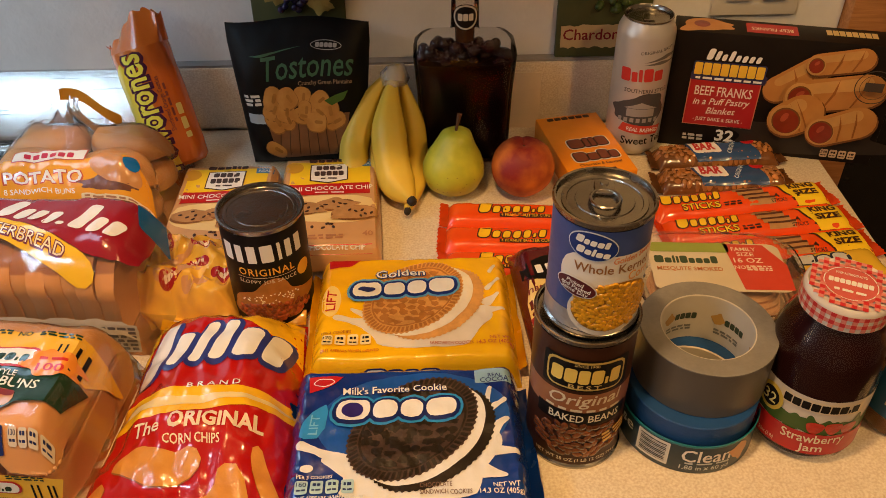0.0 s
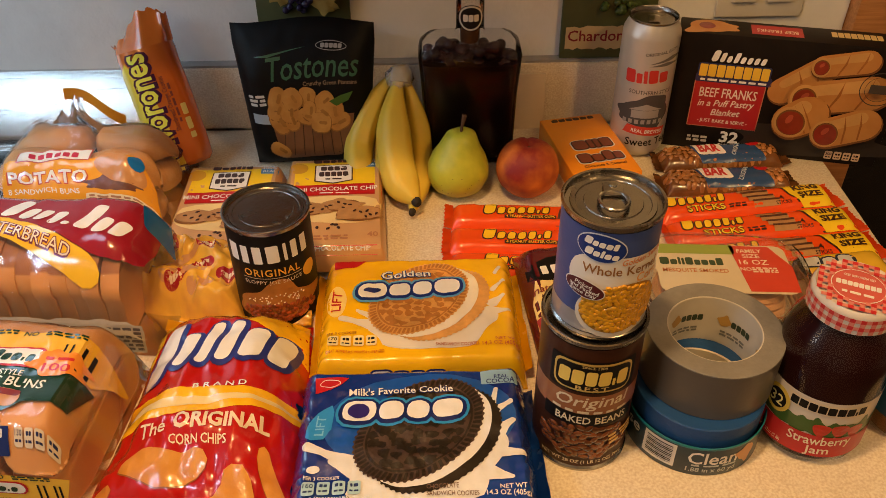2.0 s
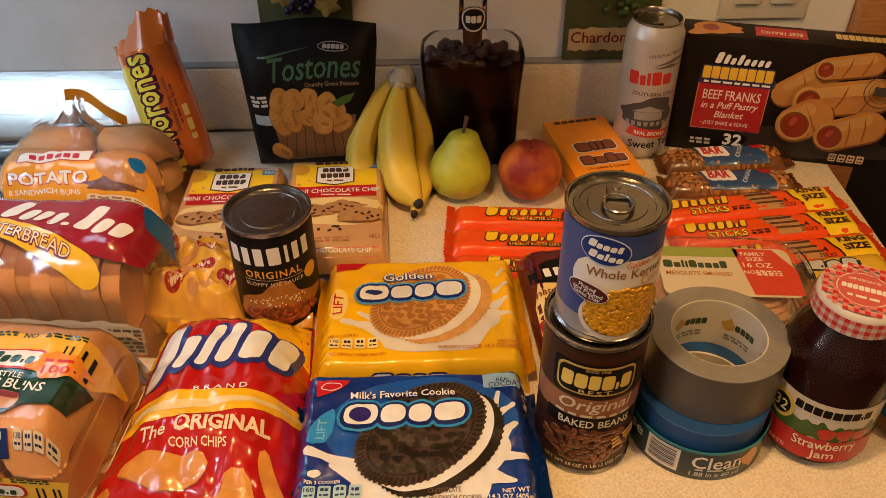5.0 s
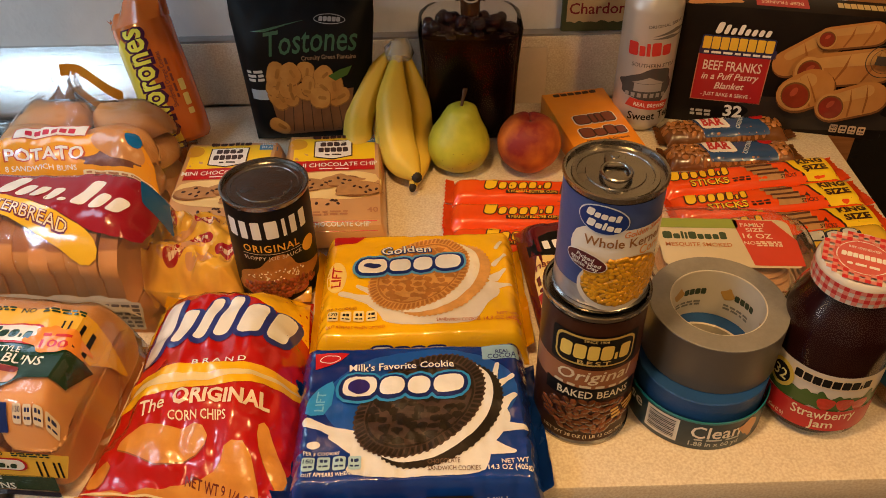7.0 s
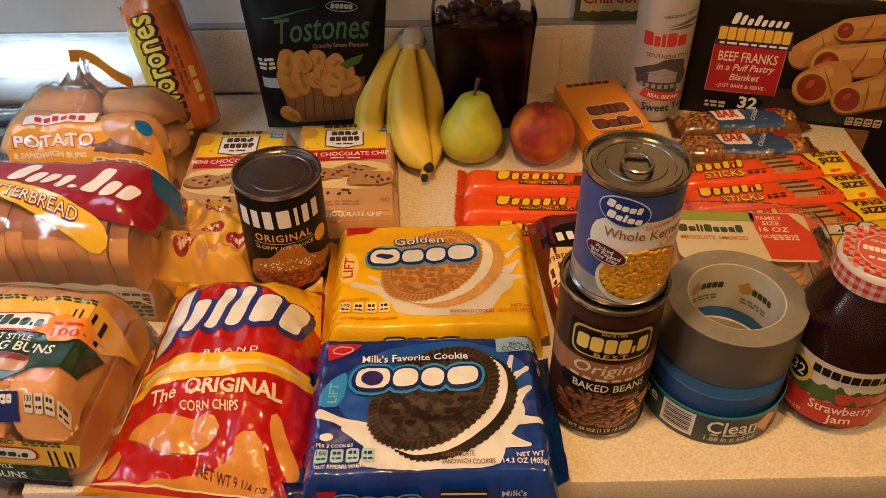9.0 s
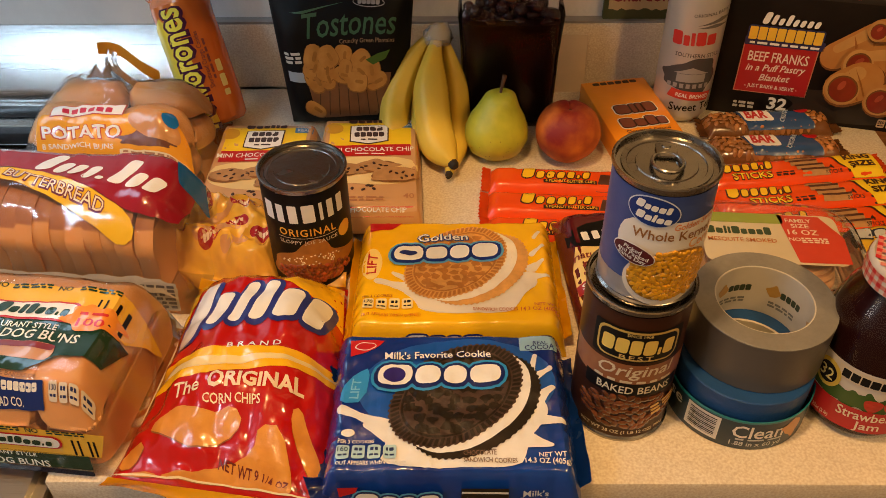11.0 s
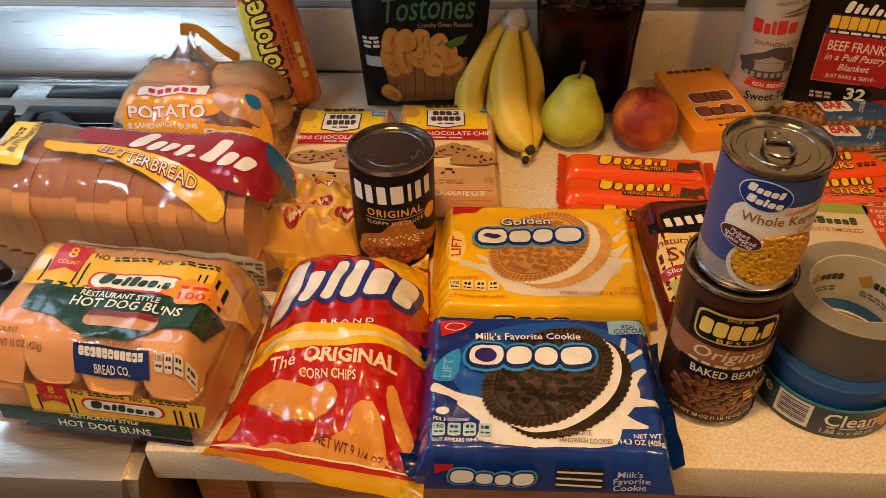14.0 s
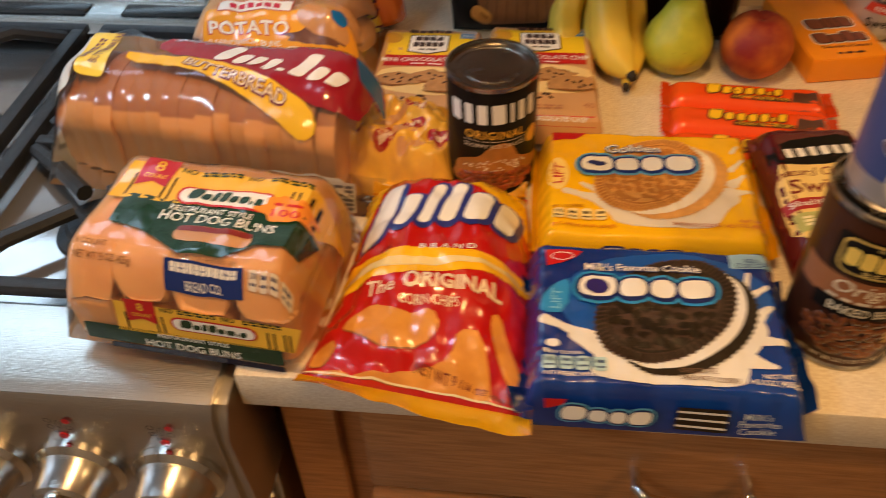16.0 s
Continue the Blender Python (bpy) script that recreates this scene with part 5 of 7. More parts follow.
# caramel candy box
ob = thing("candy_box", pose(0.219, 0.957, C, 0, 0, 11.0), "orange box of chocolate caramel candies lying flat", "candy box")
ORB = ink((0.85, 0.29, 0.014))
part("box_body", box(0.088, 0.148, 0.03, (0, 0, 0), 0.0012), ORB, ob)
part("end_flap", box(0.084, 0.001, 0.027, (0, -0.0745, 0.0015), 0.0003), ORB, ob)
s = flat(Matrix.Translation((0, 0, 0.0301)))
MD = [(1.2, 1), (0.4, 1), (0.4, 1), (0.9, 1)]
for nm, grow, m_ in (("brand_halo", 0.006, WHITE), ("brand_outline", 0.003, CHOC), ("brand_mark", 0.0, ink((0.2, 0.06, 0.03)))):
    li = 1 if nm == "brand_halo" else 2 if nm == "brand_outline" else 3
    printed(nm, mark(0.004, 0.0, 0.052, 0.02, MD, 2, 0, 0.25, grow) + mark(0.004, -0.031, 0.058, 0.02, [(1.1, 1), (0.9, 0.75), (0.8, 1), (0.7, 0.75)], 2, 0, 0.25, grow), m_, ob, s, li)
printed("kind_lettering", [words("Chocolate & Caramel", 0.004, -0.05, 0.0055, 0.056)] + bars(0.004, -0.064, 0.03, 0.004, 1, cuts=3), CHOC, ob, s, 1)
printed("end_lettering", mark(0.0, 0.066, 0.06, 0.007, [(1, 1)] * 6, 0, 0), CHOC, ob, s, 1)

# frozen snack carton
ob = thing("frozen_snack_carton", pose(0.4615, 0.9685, C, 0, 0, -14.2), "black carton of beef franks in puff pastry", "carton")
part("box_body", box(0.274, 0.046, 0.166, (0, 0.023, 0), 0.0015), mat("dark_slate_print", (0.010, 0.007, 0.006), 0.45, 0, 0.35, 22, 0.03, 60, coat=0.03, second=(0.016, 0.011, 0.008), mix=0.7, ior=1.22), ob)
s = lambda u, v, k: Vector((u, -0.0002 - k, v))
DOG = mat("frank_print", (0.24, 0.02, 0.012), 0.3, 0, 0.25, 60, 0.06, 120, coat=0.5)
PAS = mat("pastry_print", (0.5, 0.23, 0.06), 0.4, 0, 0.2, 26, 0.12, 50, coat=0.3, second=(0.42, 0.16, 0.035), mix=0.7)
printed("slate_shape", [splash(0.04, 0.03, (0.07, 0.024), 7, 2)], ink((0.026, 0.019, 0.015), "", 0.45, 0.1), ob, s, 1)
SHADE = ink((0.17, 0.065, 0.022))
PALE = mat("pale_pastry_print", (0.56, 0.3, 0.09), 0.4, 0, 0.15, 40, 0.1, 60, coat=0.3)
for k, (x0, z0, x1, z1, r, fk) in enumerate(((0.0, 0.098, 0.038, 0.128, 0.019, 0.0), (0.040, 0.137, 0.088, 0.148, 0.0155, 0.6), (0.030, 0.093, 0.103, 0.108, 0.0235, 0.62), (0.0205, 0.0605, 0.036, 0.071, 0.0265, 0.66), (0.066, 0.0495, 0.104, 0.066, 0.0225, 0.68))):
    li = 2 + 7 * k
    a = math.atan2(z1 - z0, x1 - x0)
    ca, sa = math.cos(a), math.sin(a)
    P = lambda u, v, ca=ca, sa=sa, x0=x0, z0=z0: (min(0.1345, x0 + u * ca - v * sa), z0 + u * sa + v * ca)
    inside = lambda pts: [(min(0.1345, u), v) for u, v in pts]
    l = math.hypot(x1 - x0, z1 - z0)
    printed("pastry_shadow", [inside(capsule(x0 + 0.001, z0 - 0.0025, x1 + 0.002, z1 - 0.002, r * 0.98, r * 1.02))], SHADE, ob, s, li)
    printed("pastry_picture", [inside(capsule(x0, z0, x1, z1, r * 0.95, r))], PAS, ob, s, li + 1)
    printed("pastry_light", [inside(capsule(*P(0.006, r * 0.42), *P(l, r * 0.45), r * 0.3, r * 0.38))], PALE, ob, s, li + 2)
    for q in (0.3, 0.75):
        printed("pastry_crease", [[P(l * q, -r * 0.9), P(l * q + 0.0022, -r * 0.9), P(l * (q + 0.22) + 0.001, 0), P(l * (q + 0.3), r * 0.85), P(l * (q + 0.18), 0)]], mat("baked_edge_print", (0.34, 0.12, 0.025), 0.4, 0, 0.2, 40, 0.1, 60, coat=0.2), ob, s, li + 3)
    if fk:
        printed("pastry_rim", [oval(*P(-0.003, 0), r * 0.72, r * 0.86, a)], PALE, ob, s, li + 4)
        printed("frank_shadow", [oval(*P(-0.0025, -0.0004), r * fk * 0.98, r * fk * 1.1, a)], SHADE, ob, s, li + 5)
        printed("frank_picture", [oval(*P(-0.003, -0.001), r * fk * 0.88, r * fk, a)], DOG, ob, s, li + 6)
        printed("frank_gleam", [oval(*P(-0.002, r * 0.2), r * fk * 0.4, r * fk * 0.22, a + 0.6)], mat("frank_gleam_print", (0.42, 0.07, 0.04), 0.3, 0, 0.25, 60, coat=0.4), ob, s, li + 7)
printed("red_panel_edge", [rect(-0.0645, 0.069, 0.089, 0.067)], ink((0.5, 0.2, 0.12)), ob, s, 1)
printed("red_panel", [rect(-0.0645, 0.069, 0.0865, 0.0645)], ink((0.4, 0.018, 0.02)), ob, s, 2)
printed("panel_lettering", [words("BEEF FRANKS", -0.0645, 0.0865, 0.0135, 0.072), words("in a Puff Pastry", -0.0645, 0.0705, 0.0095, 0.070, 2, 0.25), words("Blanket", -0.0625, 0.0585, 0.0095, 0.036, 2, 0.25), words("- JUST BAKE & SERVE -", -0.0645, 0.0445, 0.0052, 0.064)], ink((0.8, 0.66, 0.55)), ob, s, 3)
printed("brand_banner", [rect(-0.062, 0.107, 0.094, 0.012, 0.002)], ink((0.03, 0.03, 0.09)), ob, s, 3)
printed("banner_lettering", bars(-0.062, 0.1045, 0.082, 0.003, 1, cuts=7), WHITE, ob, s, 4)
printed("brand_outline", mark(-0.063, 0.1175, 0.086, 0.017, [(1, 1)] * 8, 0, 0, 0.15, 0.004, 0.12), ink((0.02, 0.03, 0.1)), ob, s, 4)
printed("brand_mark", mark(-0.063, 0.1175, 0.086, 0.017, [(1, 1)] * 8, 0, 0, 0.15, 0, 0.12), ink((0.8, 0.5, 0.05)), ob, s, 5)
printed("brand_script", mark(-0.06, 0.1365, 0.066, 0.013, [(0.7, 1.2), (0.5, 1.0), (0.5, 0.7), (0.5, 1.1), (0.5, 0.7), (0.5, 0.7), (0.5, 0.7), (0.5, 0.7)], 0, 0.25, 0.4, 0, 0.25), WHITE, ob, s, 4)
printed("count_lettering", [words("32", -0.051, 0.0225, 0.0165, 0.024, bold=0.03), words("PIECES", -0.051, 0.009, 0.0058, 0.024)], WHITE, ob, s, 2)
printed("weight_lettering", bars(-0.092, 0.0165, 0.026, 0.009, 2, cuts=3), ink((0.5, 0.45, 0.4)), ob, s, 2)
printed("round_stamp", ring(0.108, 0.118, 0.0225, 0.0225, 0.0012) + ring(0.108, 0.118, 0.0165, 0.0165, 0.0006) + [rect(0.108, 0.118, 0.022, 0.012)], ink((0.06, 0.045, 0.035)), ob, s, 42)
facts(0.078, 0.0125, 4, "300", 0.0095, ink((0.6, 0.42, 0.26)), ob, s, 3, NEARBLACK)
st = lambda u, v, k: Vector((u, 0.023 + v, 0.1662 + k))
printed("top_red_panel", [rect(-0.02, 0.0, 0.062, 0.028)], ink((0.4, 0.018, 0.02)), ob, st, 1)
printed("top_lettering", [words("BEEF FRANKS", -0.02, -0.002, 0.009, 0.05, 180)], ink((0.8, 0.66, 0.55)), ob, st, 2)
printed("top_pastry", [splash(-0.1, 0.0, (0.026, 0.018), 4, 5)], PAS, ob, st, 1)
printed("top_frank", [oval(-0.105, 0.0, 0.010, 0.010)], DOG, ob, st, 2)
printed("top_brand_mark", mark(0.075, 0.004, 0.06, 0.015, [(1, 1)] * 8, 180, 0, 0.15), ink((0.6, 0.45, 0.2)), ob, st, 1)

# ---- tape rolls ----


def tape_roll(name, x, y, z, ro, ri, h, side, label, turn=0):
    ob = thing(name, pose(x, y, z, 0, 0, turn), label, "tape roll", "stacked tape rolls")
    part("wound_tape", lathe([(ri + 0.002, 0.0005), (ro - 0.001, 0), (ro, 0.001), (ro, h - 0.001), (ro - 0.001, h), (ri + 0.002, h)], 88), side, ob)
    part("core", lathe([(ri + 0.002, 0.0005), (ri, 0.0005), (ri, h - 0.0003), (ri + 0.002, h)], 72), mat("cardboard_core", (0.62, 0.58, 0.5), 0.6, 0, 0.08, 30, 0.02), ob)
    return ob


SILV = mat("grey_duct_tape", (0.135, 0.12, 0.105), 0.36, 0.3, 0.06, 40, 0.03, 200)
BLUET = mat("blue_masking_tape", (0.012, 0.07, 0.23), 0.5, 0, 0.08, 60, 0.06, 300)
TX, TY = 0.2442, 0.5185
ob = tape_roll("painters_tape", TX, TY, C, 0.0570, 0.0385, 0.056, BLUET, "roll of blue painter's tape with a dark label band")
LB = ink((0.008, 0.035, 0.055))
part("label_band", lathe([(0.0575, 0.0006), (0.0606, 0.0004), (0.0609, 0.001), (0.0609, 0.0345), (0.0604, 0.035), (0.0602, 0.0345), (0.0602, 0.002)], 88), LB, ob)
part("teal_edge", lathe([(0.0604, 0.0345), (0.0612, 0.0347), (0.0613, 0.0372), (0.0608, 0.0376), (0.0602, 0.0372)], 88), ink((0.01, 0.2, 0.24)), ob, "shiny teal rim of the label band")
s = round_can(0.0609)
printed("barcode_panel", [rect(-0.046, 0.0195, 0.031, 0.028)], ink((0.7, 0.68, 0.62)), ob, s, 1, 0.006)
printed("barcode", [rect(-0.046, 0.009 + 0.0021 * k, 0.025, 0.0011 if k % 3 else 0.0004) for k in range(11)], NEARBLACK, ob, s, 2, 0.006)
printed("clean_lettering", [words("Clean", 0.002, 0.0235, 0.0155, 0.044)], ink((0.78, 0.76, 0.7)), ob, s, 1, 0.004)
printed("side_lettering", [words("se", -0.077, 0.024, 0.013, 0.018)], ink((0.78, 0.76, 0.7)), ob, s, 1, 0.004)
printed("size_lettering", [words("1.88 in x 60 yd", 0.002, 0.0075, 0.0056, 0.044)] + bars(0.004, 0.0138, 0.04, 0.0020, 1, cuts=3), ink((0.5, 0.55, 0.55)), ob, s, 1, 0.004)
printed("duck_shape", [splash(0.034, 0.022, (0.009, 0.0095), 4, 6)], ink((0.6, 0.3, 0.12)), ob, s, 1, 0.004)
ob = tape_roll("duct_tape", TX + 0.0065, TY + 0.0125, C + 0.056, 0.0585, 0.0395, 0.052, SILV, "roll of silver-grey duct tape with printed core")
part("end_face", lathe([(0.0405, 0.0521), (0.0415, 0.0523), (0.058, 0.0523), (0.0585, 0.0519)], 88), mat("pale_tape_edge", (0.25, 0.235, 0.21), 0.45, 0.1, 0.08, 200, 0.05, 400), ob)
ci = lambda u, v, k: Vector(((0.0394 - k) * math.sin(u / 0.0394), (0.0394 - k) * math.cos(u / 0.0394), v))
for u in (-0.012, 0.035, -0.06, 0.085):
    printed("core_mark", mark(u + 0.006, 0.028, 0.021, 0.007, [(1, 1)] * 4, 180, 0), ink((0.04, 0.06, 0.035)), ob, ci, 1, 0.004)
    printed("core_duck", [splash(u - 0.011, 0.028, (0.0055, 0.0055), 4, 8)], ink((0.5, 0.3, 0.08)), ob, ci, 1, 0.004)
    printed("core_lettering", bars(u, 0.014, 0.026, 0.006, 2, cuts=4, seed=5), ink((0.2, 0.2, 0.18)), ob, ci, 1, 0.004)

# ---- jars ----
JAMM = mat("dark_red_jam", (0.022, 0.002, 0.002), 0.3, 0, 0.2, 30, 0.0)
GLASSY = film("jar_glass", (0.98, 0.98, 0.97), 0.04, 0.05, 14, 0.0, 1.5)


def jar(name, x, y, r, label, filling, lidmat, turn, hh=1.0):
    ob = thing(name, pose(x, y, C, 0, 0, turn), label, "jar", "glass jars")
    body = [(0, 0.004), (r * 0.8, 0.003), (r * 0.9, 0), (r * 0.98, 0.006), (r, 0.014), (r, 0.090 * hh), (r * 0.98, 0.104 * hh), (r * 0.86, 0.122 * hh), (r * 0.72, 0.134 * hh), (r * 0.68, 0.142 * hh)]
    part("filling", lathe([(max(0, q - 0.0022), z + 0.001) for q, z in body] + [(0, 0.14 * hh)], 64), filling, ob)
    g = part("glass", lathe(body, 64), GLASSY, ob)
    g.visible_shadow = False
    lr = r * 0.745
    part("lid", lathe([(lr * 0.97, 0.139 * hh), (lr, 0.140 * hh), (lr, 0.155 * hh), (lr * 0.985, 0.158 * hh), (lr * 0.93, 0.160 * hh), (lr * 0.88, 0.1585 * hh), (0, 0.1585 * hh)], 64), lidmat, ob)
    return ob, lr, 0.1585 * hh


ob, lr, lz = jar("jam_jar", 0.3485, 0.512, 0.0468, "jar of strawberry jam with a red gingham lid", JAMM, ink((0.72, 0.66, 0.6)), -26, 1.06)
LIDRED = ink((0.55, 0.03, 0.035))
st = lambda u, v, k: Vector((u, v, lz + k + (0.0012 if math.hypot(u, v) > lr * 0.86 else 0)))
rs = lambda u, v, k: Vector(((lr + k) * math.sin(u / lr), -(lr + k) * math.cos(u / lr), v))
PINKCHECK = ink((0.68, 0.24, 0.2))
cell = 0.0041
for nm, odd, ink_ in (("gingham_check", 2, LIDRED), ("gingham_tint", 1, PINKCHECK)):
    sq = [rect(i * cell, j * cell, cell, cell) for i in range(-9, 10) for j in range(-9, 10) if i % 2 + j % 2 == odd and lr * 0.6 < math.hypot(i * cell, j * cell) < lr * 0.93]
    printed(nm, sq, ink_, ob, lambda u, v, k: Vector((u, v, 0.1603 * 1.06 + k)), 1)
    n_c = 54
    wide = 2 * math.pi * lr / n_c
    sq = [rect((k - n_c / 2) * wide, 0.151 + 0.0038 * j, wide, 0.0038) for k in range(n_c) for j in range(4) if k % 2 + j % 2 == odd]
    printed(nm, sq, ink_, ob, rs, 2, 0.004)
printed("lid_disc", [oval(0, 0, lr * 0.68, lr * 0.68)], ink((0.6, 0.12, 0.1)), ob, st, 5)
printed("lid_ring", ring(0, 0, lr * 0.6, lr * 0.6, 0.0008), WHITE, ob, st, 6)
printed("lid_lettering", [words("KEEP REFRIGERATED", 0, 0.0115, 0.003, 0.024)] + bars(0, -0.010, 0.024, 0.003, 1, cuts=3) + mark(0, 0.001, 0.034, 0.006, [(1, 1)] * 8, 0, 0), WHITE, ob, st, 6)
s = round_can(0.0469)
printed("label_paper", [rect(0.006, 0.048, 0.16, 0.066, 0.004)], ink((0.68, 0.6, 0.5)), ob, s, 1, 0.005)
printed("leaf_field", [splash(0.004 + 0.013 * k, 0.048, (0.009, 0.008), 5, k) for k in range(-3, 5)], ink((0.05, 0.11, 0.02)), ob, s, 2, 0.005)
printed("strawberry", [smooth([(x, 0.0545 + d), (x + 0.008, 0.0525 + d), (x + 0.0065, 0.0445 + d), (x, 0.038 + d), (x - 0.0065, 0.0445 + d), (x - 0.008, 0.0525 + d)], 2) for x, d in ((0.008, 0.0), (0.023, 0.001), (0.037, -0.001))], mat("strawberry_print", (0.55, 0.03, 0.015), 0.3, 0, 0.2, 160, 0.1, 300, coat=0.4), ob, s, 3, 0.005)
printed("label_red", [rect(0.006, 0.027, 0.158, 0.026)], ink((0.5, 0.018, 0.02)), ob, s, 4, 0.005)
printed("name_plate", [rect(0.008, 0.072, 0.07, 0.0135)], ink((0.72, 0.6, 0.42)), ob, s, 3, 0.005)
printed("brand_mark", mark(0.008, 0.072, 0.062, 0.0088, [(1, 1)] * 7 + [(0.25, 0.5), (1, 1)], 0, 0, 0.15), NEARBLACK, ob, s, 4, 0.005)
printed("jam_lettering", [words("Strawberry", 0.010, 0.0325, 0.0105, 0.052, 3), words("Jam", 0.010, 0.021, 0.0095, 0.02, 3)], ink((0.8, 0.68, 0.5)), ob, s, 5, 0.005)
printed("gold_seal", [oval(-0.034, 0.061, 0.0125, 0.0145)], ink((0.7, 0.5, 0.08)), ob, s, 5, 0.004)
printed("black_seal", [oval(-0.034, 0.061, 0.009, 0.0105)], NEARBLACK, ob, s, 6, 0.004)
printed("seal_number", [words("32", -0.034, 0.061, 0.0115, 0.013)], ink((0.85, 0.75, 0.3)), ob, s, 7, 0.004)
printed("weight_lettering", [words("NET WT 32oz (2 lb)", -0.035, 0.0185, 0.004, 0.03)], CREAM, ob, s, 5, 0.004)

ob, lr2, lz2 = jar("spread_jar", 0.449, 0.52, 0.0435, "jar of brown spread with a blue label", mat("brown_spread", (0.3, 0.14, 0.05), 0.4, 0, 0.1, 30, 0.02, coat=0.6), ink((0.5, 0.04, 0.04)), 0, 0.85)
printed("label_paper", [rect(0, 0.05, 0.2, 0.05)], ink((0.02, 0.11, 0.2)), ob, round_can(0.0436), 1, 0.005)
printed("label_lettering", bars(-0.03, 0.045, 0.03, 0.012, 2, cuts=2), ink((0.7, 0.68, 0.6)), ob, round_can(0.0436), 2, 0.005)

# ---- bread ----
CRUST = mat("bread_crust", (0.36, 0.13, 0.038), 0.55, 0, 0.1, 26, 0.12, 120, second=(0.28, 0.09, 0.025), mix=0.6, sss=0.05, per_object=0.05)
BUN = mat("soft_bun", (0.66, 0.335, 0.12), 0.5, 0, 0.14, 14, 0.06, 90, second=(0.5, 0.215, 0.068), mix=0.75, sss=0.08, per_object=0.05)
BAGF = film("bread_bag_film", (1, 1, 1), 0.07, 0.9, 21, 0.03, 1.5)


def slice_mesh(t, w, h, seed):
    """One slice of a tin loaf: square foot, waist, domed top."""
    bm = bmesh.new()
    prof = []
    for k in range(29):
        a = math.pi * k / 28
        prof.append((-0.5 * w * math.cos(a) * 1.0, h * (0.56 + 0.44 * math.sin(a) ** 0.75)))
    prof += [(0.47 * w, h * 0.5), (0.48 * w, 0.012), (0.44 * w, 0.0), (-0.44 * w, 0.0), (-0.48 * w, 0.012), (-0.47 * w, h * 0.5)]
    rings = []
    for x, k in ((-t / 2, 0.988), (-t / 2 + 0.0012, 1.0), (t / 2 - 0.0012, 1.0), (t / 2, 0.988)):
        rings.append([bm.verts.new((x, y * k, h / 2 + (z - h / 2) * k)) for y, z in prof])
    n = len(prof)
    for a, b in zip(rings, rings[1:]):
        for i in range(n):
            bm.faces.new((a[i], a[(i + 1) % n], b[(i + 1) % n], b[i]))
    bm.faces.new(rings[0])
    bm.faces.new(rings[-1][::-1])
    return bm


def bread_two_tone():
    """Darker domed top, paler ribbed flank, as the oven leaves it."""
    m = CRUST.copy()
    m.name = "loaf_crust"
    nt = m.node_tree
    b = nt.nodes["Principled BSDF"]
    old = b.inputs["Base Color"].links[0].from_socket
    co, sp, mr, mx = nt.nodes.new("ShaderNodeTexCoord"), nt.nodes.new("ShaderNodeSeparateXYZ"), nt.nodes.new("ShaderNodeMapRange"), nt.nodes.new("ShaderNodeMix")
    mx.data_type = "RGBA"
    mr.inputs[1].default_value, mr.inputs[2].default_value = 0.0825, 0.0845
    nt.links.new(co.outputs["Object"], sp.inputs[0])
    info, am, ad = nt.nodes.new("ShaderNodeObjectInfo"), nt.nodes.new("ShaderNodeMath"), nt.nodes.new("ShaderNodeMath")
    am.operation, am.inputs[1].default_value, ad.operation = "MULTIPLY", 0.007, "ADD"
    nt.links.new(info.outputs["Random"], am.inputs[0])
    nt.links.new(am.outputs[0], ad.inputs[0])
    nt.links.new(sp.outputs[2], ad.inputs[1])
    nt.links.new(ad.outputs[0], mr.inputs[0])
    nt.links.new(mr.outputs[0], mx.inputs[0])
    mx.inputs[6].default_value = (0.6, 0.28, 0.085, 1)
    nt.links.new(old, mx.inputs[7])
    nt.links.new(mx.outputs[2], b.inputs["Base Color"])
    return m


LOAF = bread_two_tone()


def tuck(o, surf, w, d, gap=0.003):
    """Presses a bread piece in under the film that covers it."""
    m = o.matrix_basis.copy()
    inv = m.inverted()
    for v in o.data.vertices:
        p = m @ v.co
        p.x, p.y = max(-w / 2 + 0.006, min(w / 2 - 0.006, p.x)), max(-d / 2 + 0.006, min(d / 2 - 0.006, p.y))
        p.z = max(0.001, min(p.z, surf(p.x, p.y, 0).z - gap))
        v.co = inv @ p

LM = pose(-0.424, 0.694, C + 0.007, 0, 1.2, -3.5)
ob, s = pack("bread_loaf", LM, 0.335, 0.14, 0.108, (0.035, 0.05, 0.062, 0.03), BAGF, "sliced butter bread loaf in a clear printed bag", "bread", "", 0.0035, 31.0, 0.55, None, 54, 0.0, 24.0)
rng = random.Random(5)
x = -0.148
while x < 0.128:
    t = rng.uniform(0.0162, 0.0174)
    e = 1 - 0.22 * max(0, (abs(x) - 0.11) / 0.05)
    sl = part("slice", slice_mesh(t + 0.0009, 0.110 * e * rng.uniform(0.99, 1.01), 0.099 * e * rng.uniform(0.99, 1.01), 1), LOAF, ob)
    sl.matrix_local = pose(x, 0.004 + rng.uniform(-0.0022, 0.0022), 0.002, 0, rng.uniform(-1, 1), rng.uniform(-0.8, 0.8))
    tuck(sl, s, 0.335, 0.14)
    x += t
RB = ink((0.3, 0.012, 0.025), "", 0.2, 0.9)
YB = ink((0.85, 0.5, 0.03), "", 0.2, 0.9)
printed("red_print", [smooth([(-0.066, 0.024), (-0.04, 0.011), (-0.01, 0.009), (0.02, 0.001), (0.05, -0.009), (0.08, -0.021), (0.105, -0.033), (0.136, -0.034), (0.152, -0.02), (0.152, 0.05), (-0.02, 0.06), (-0.05, 0.048)], 1)], RB, ob, s, 2, 0.007)
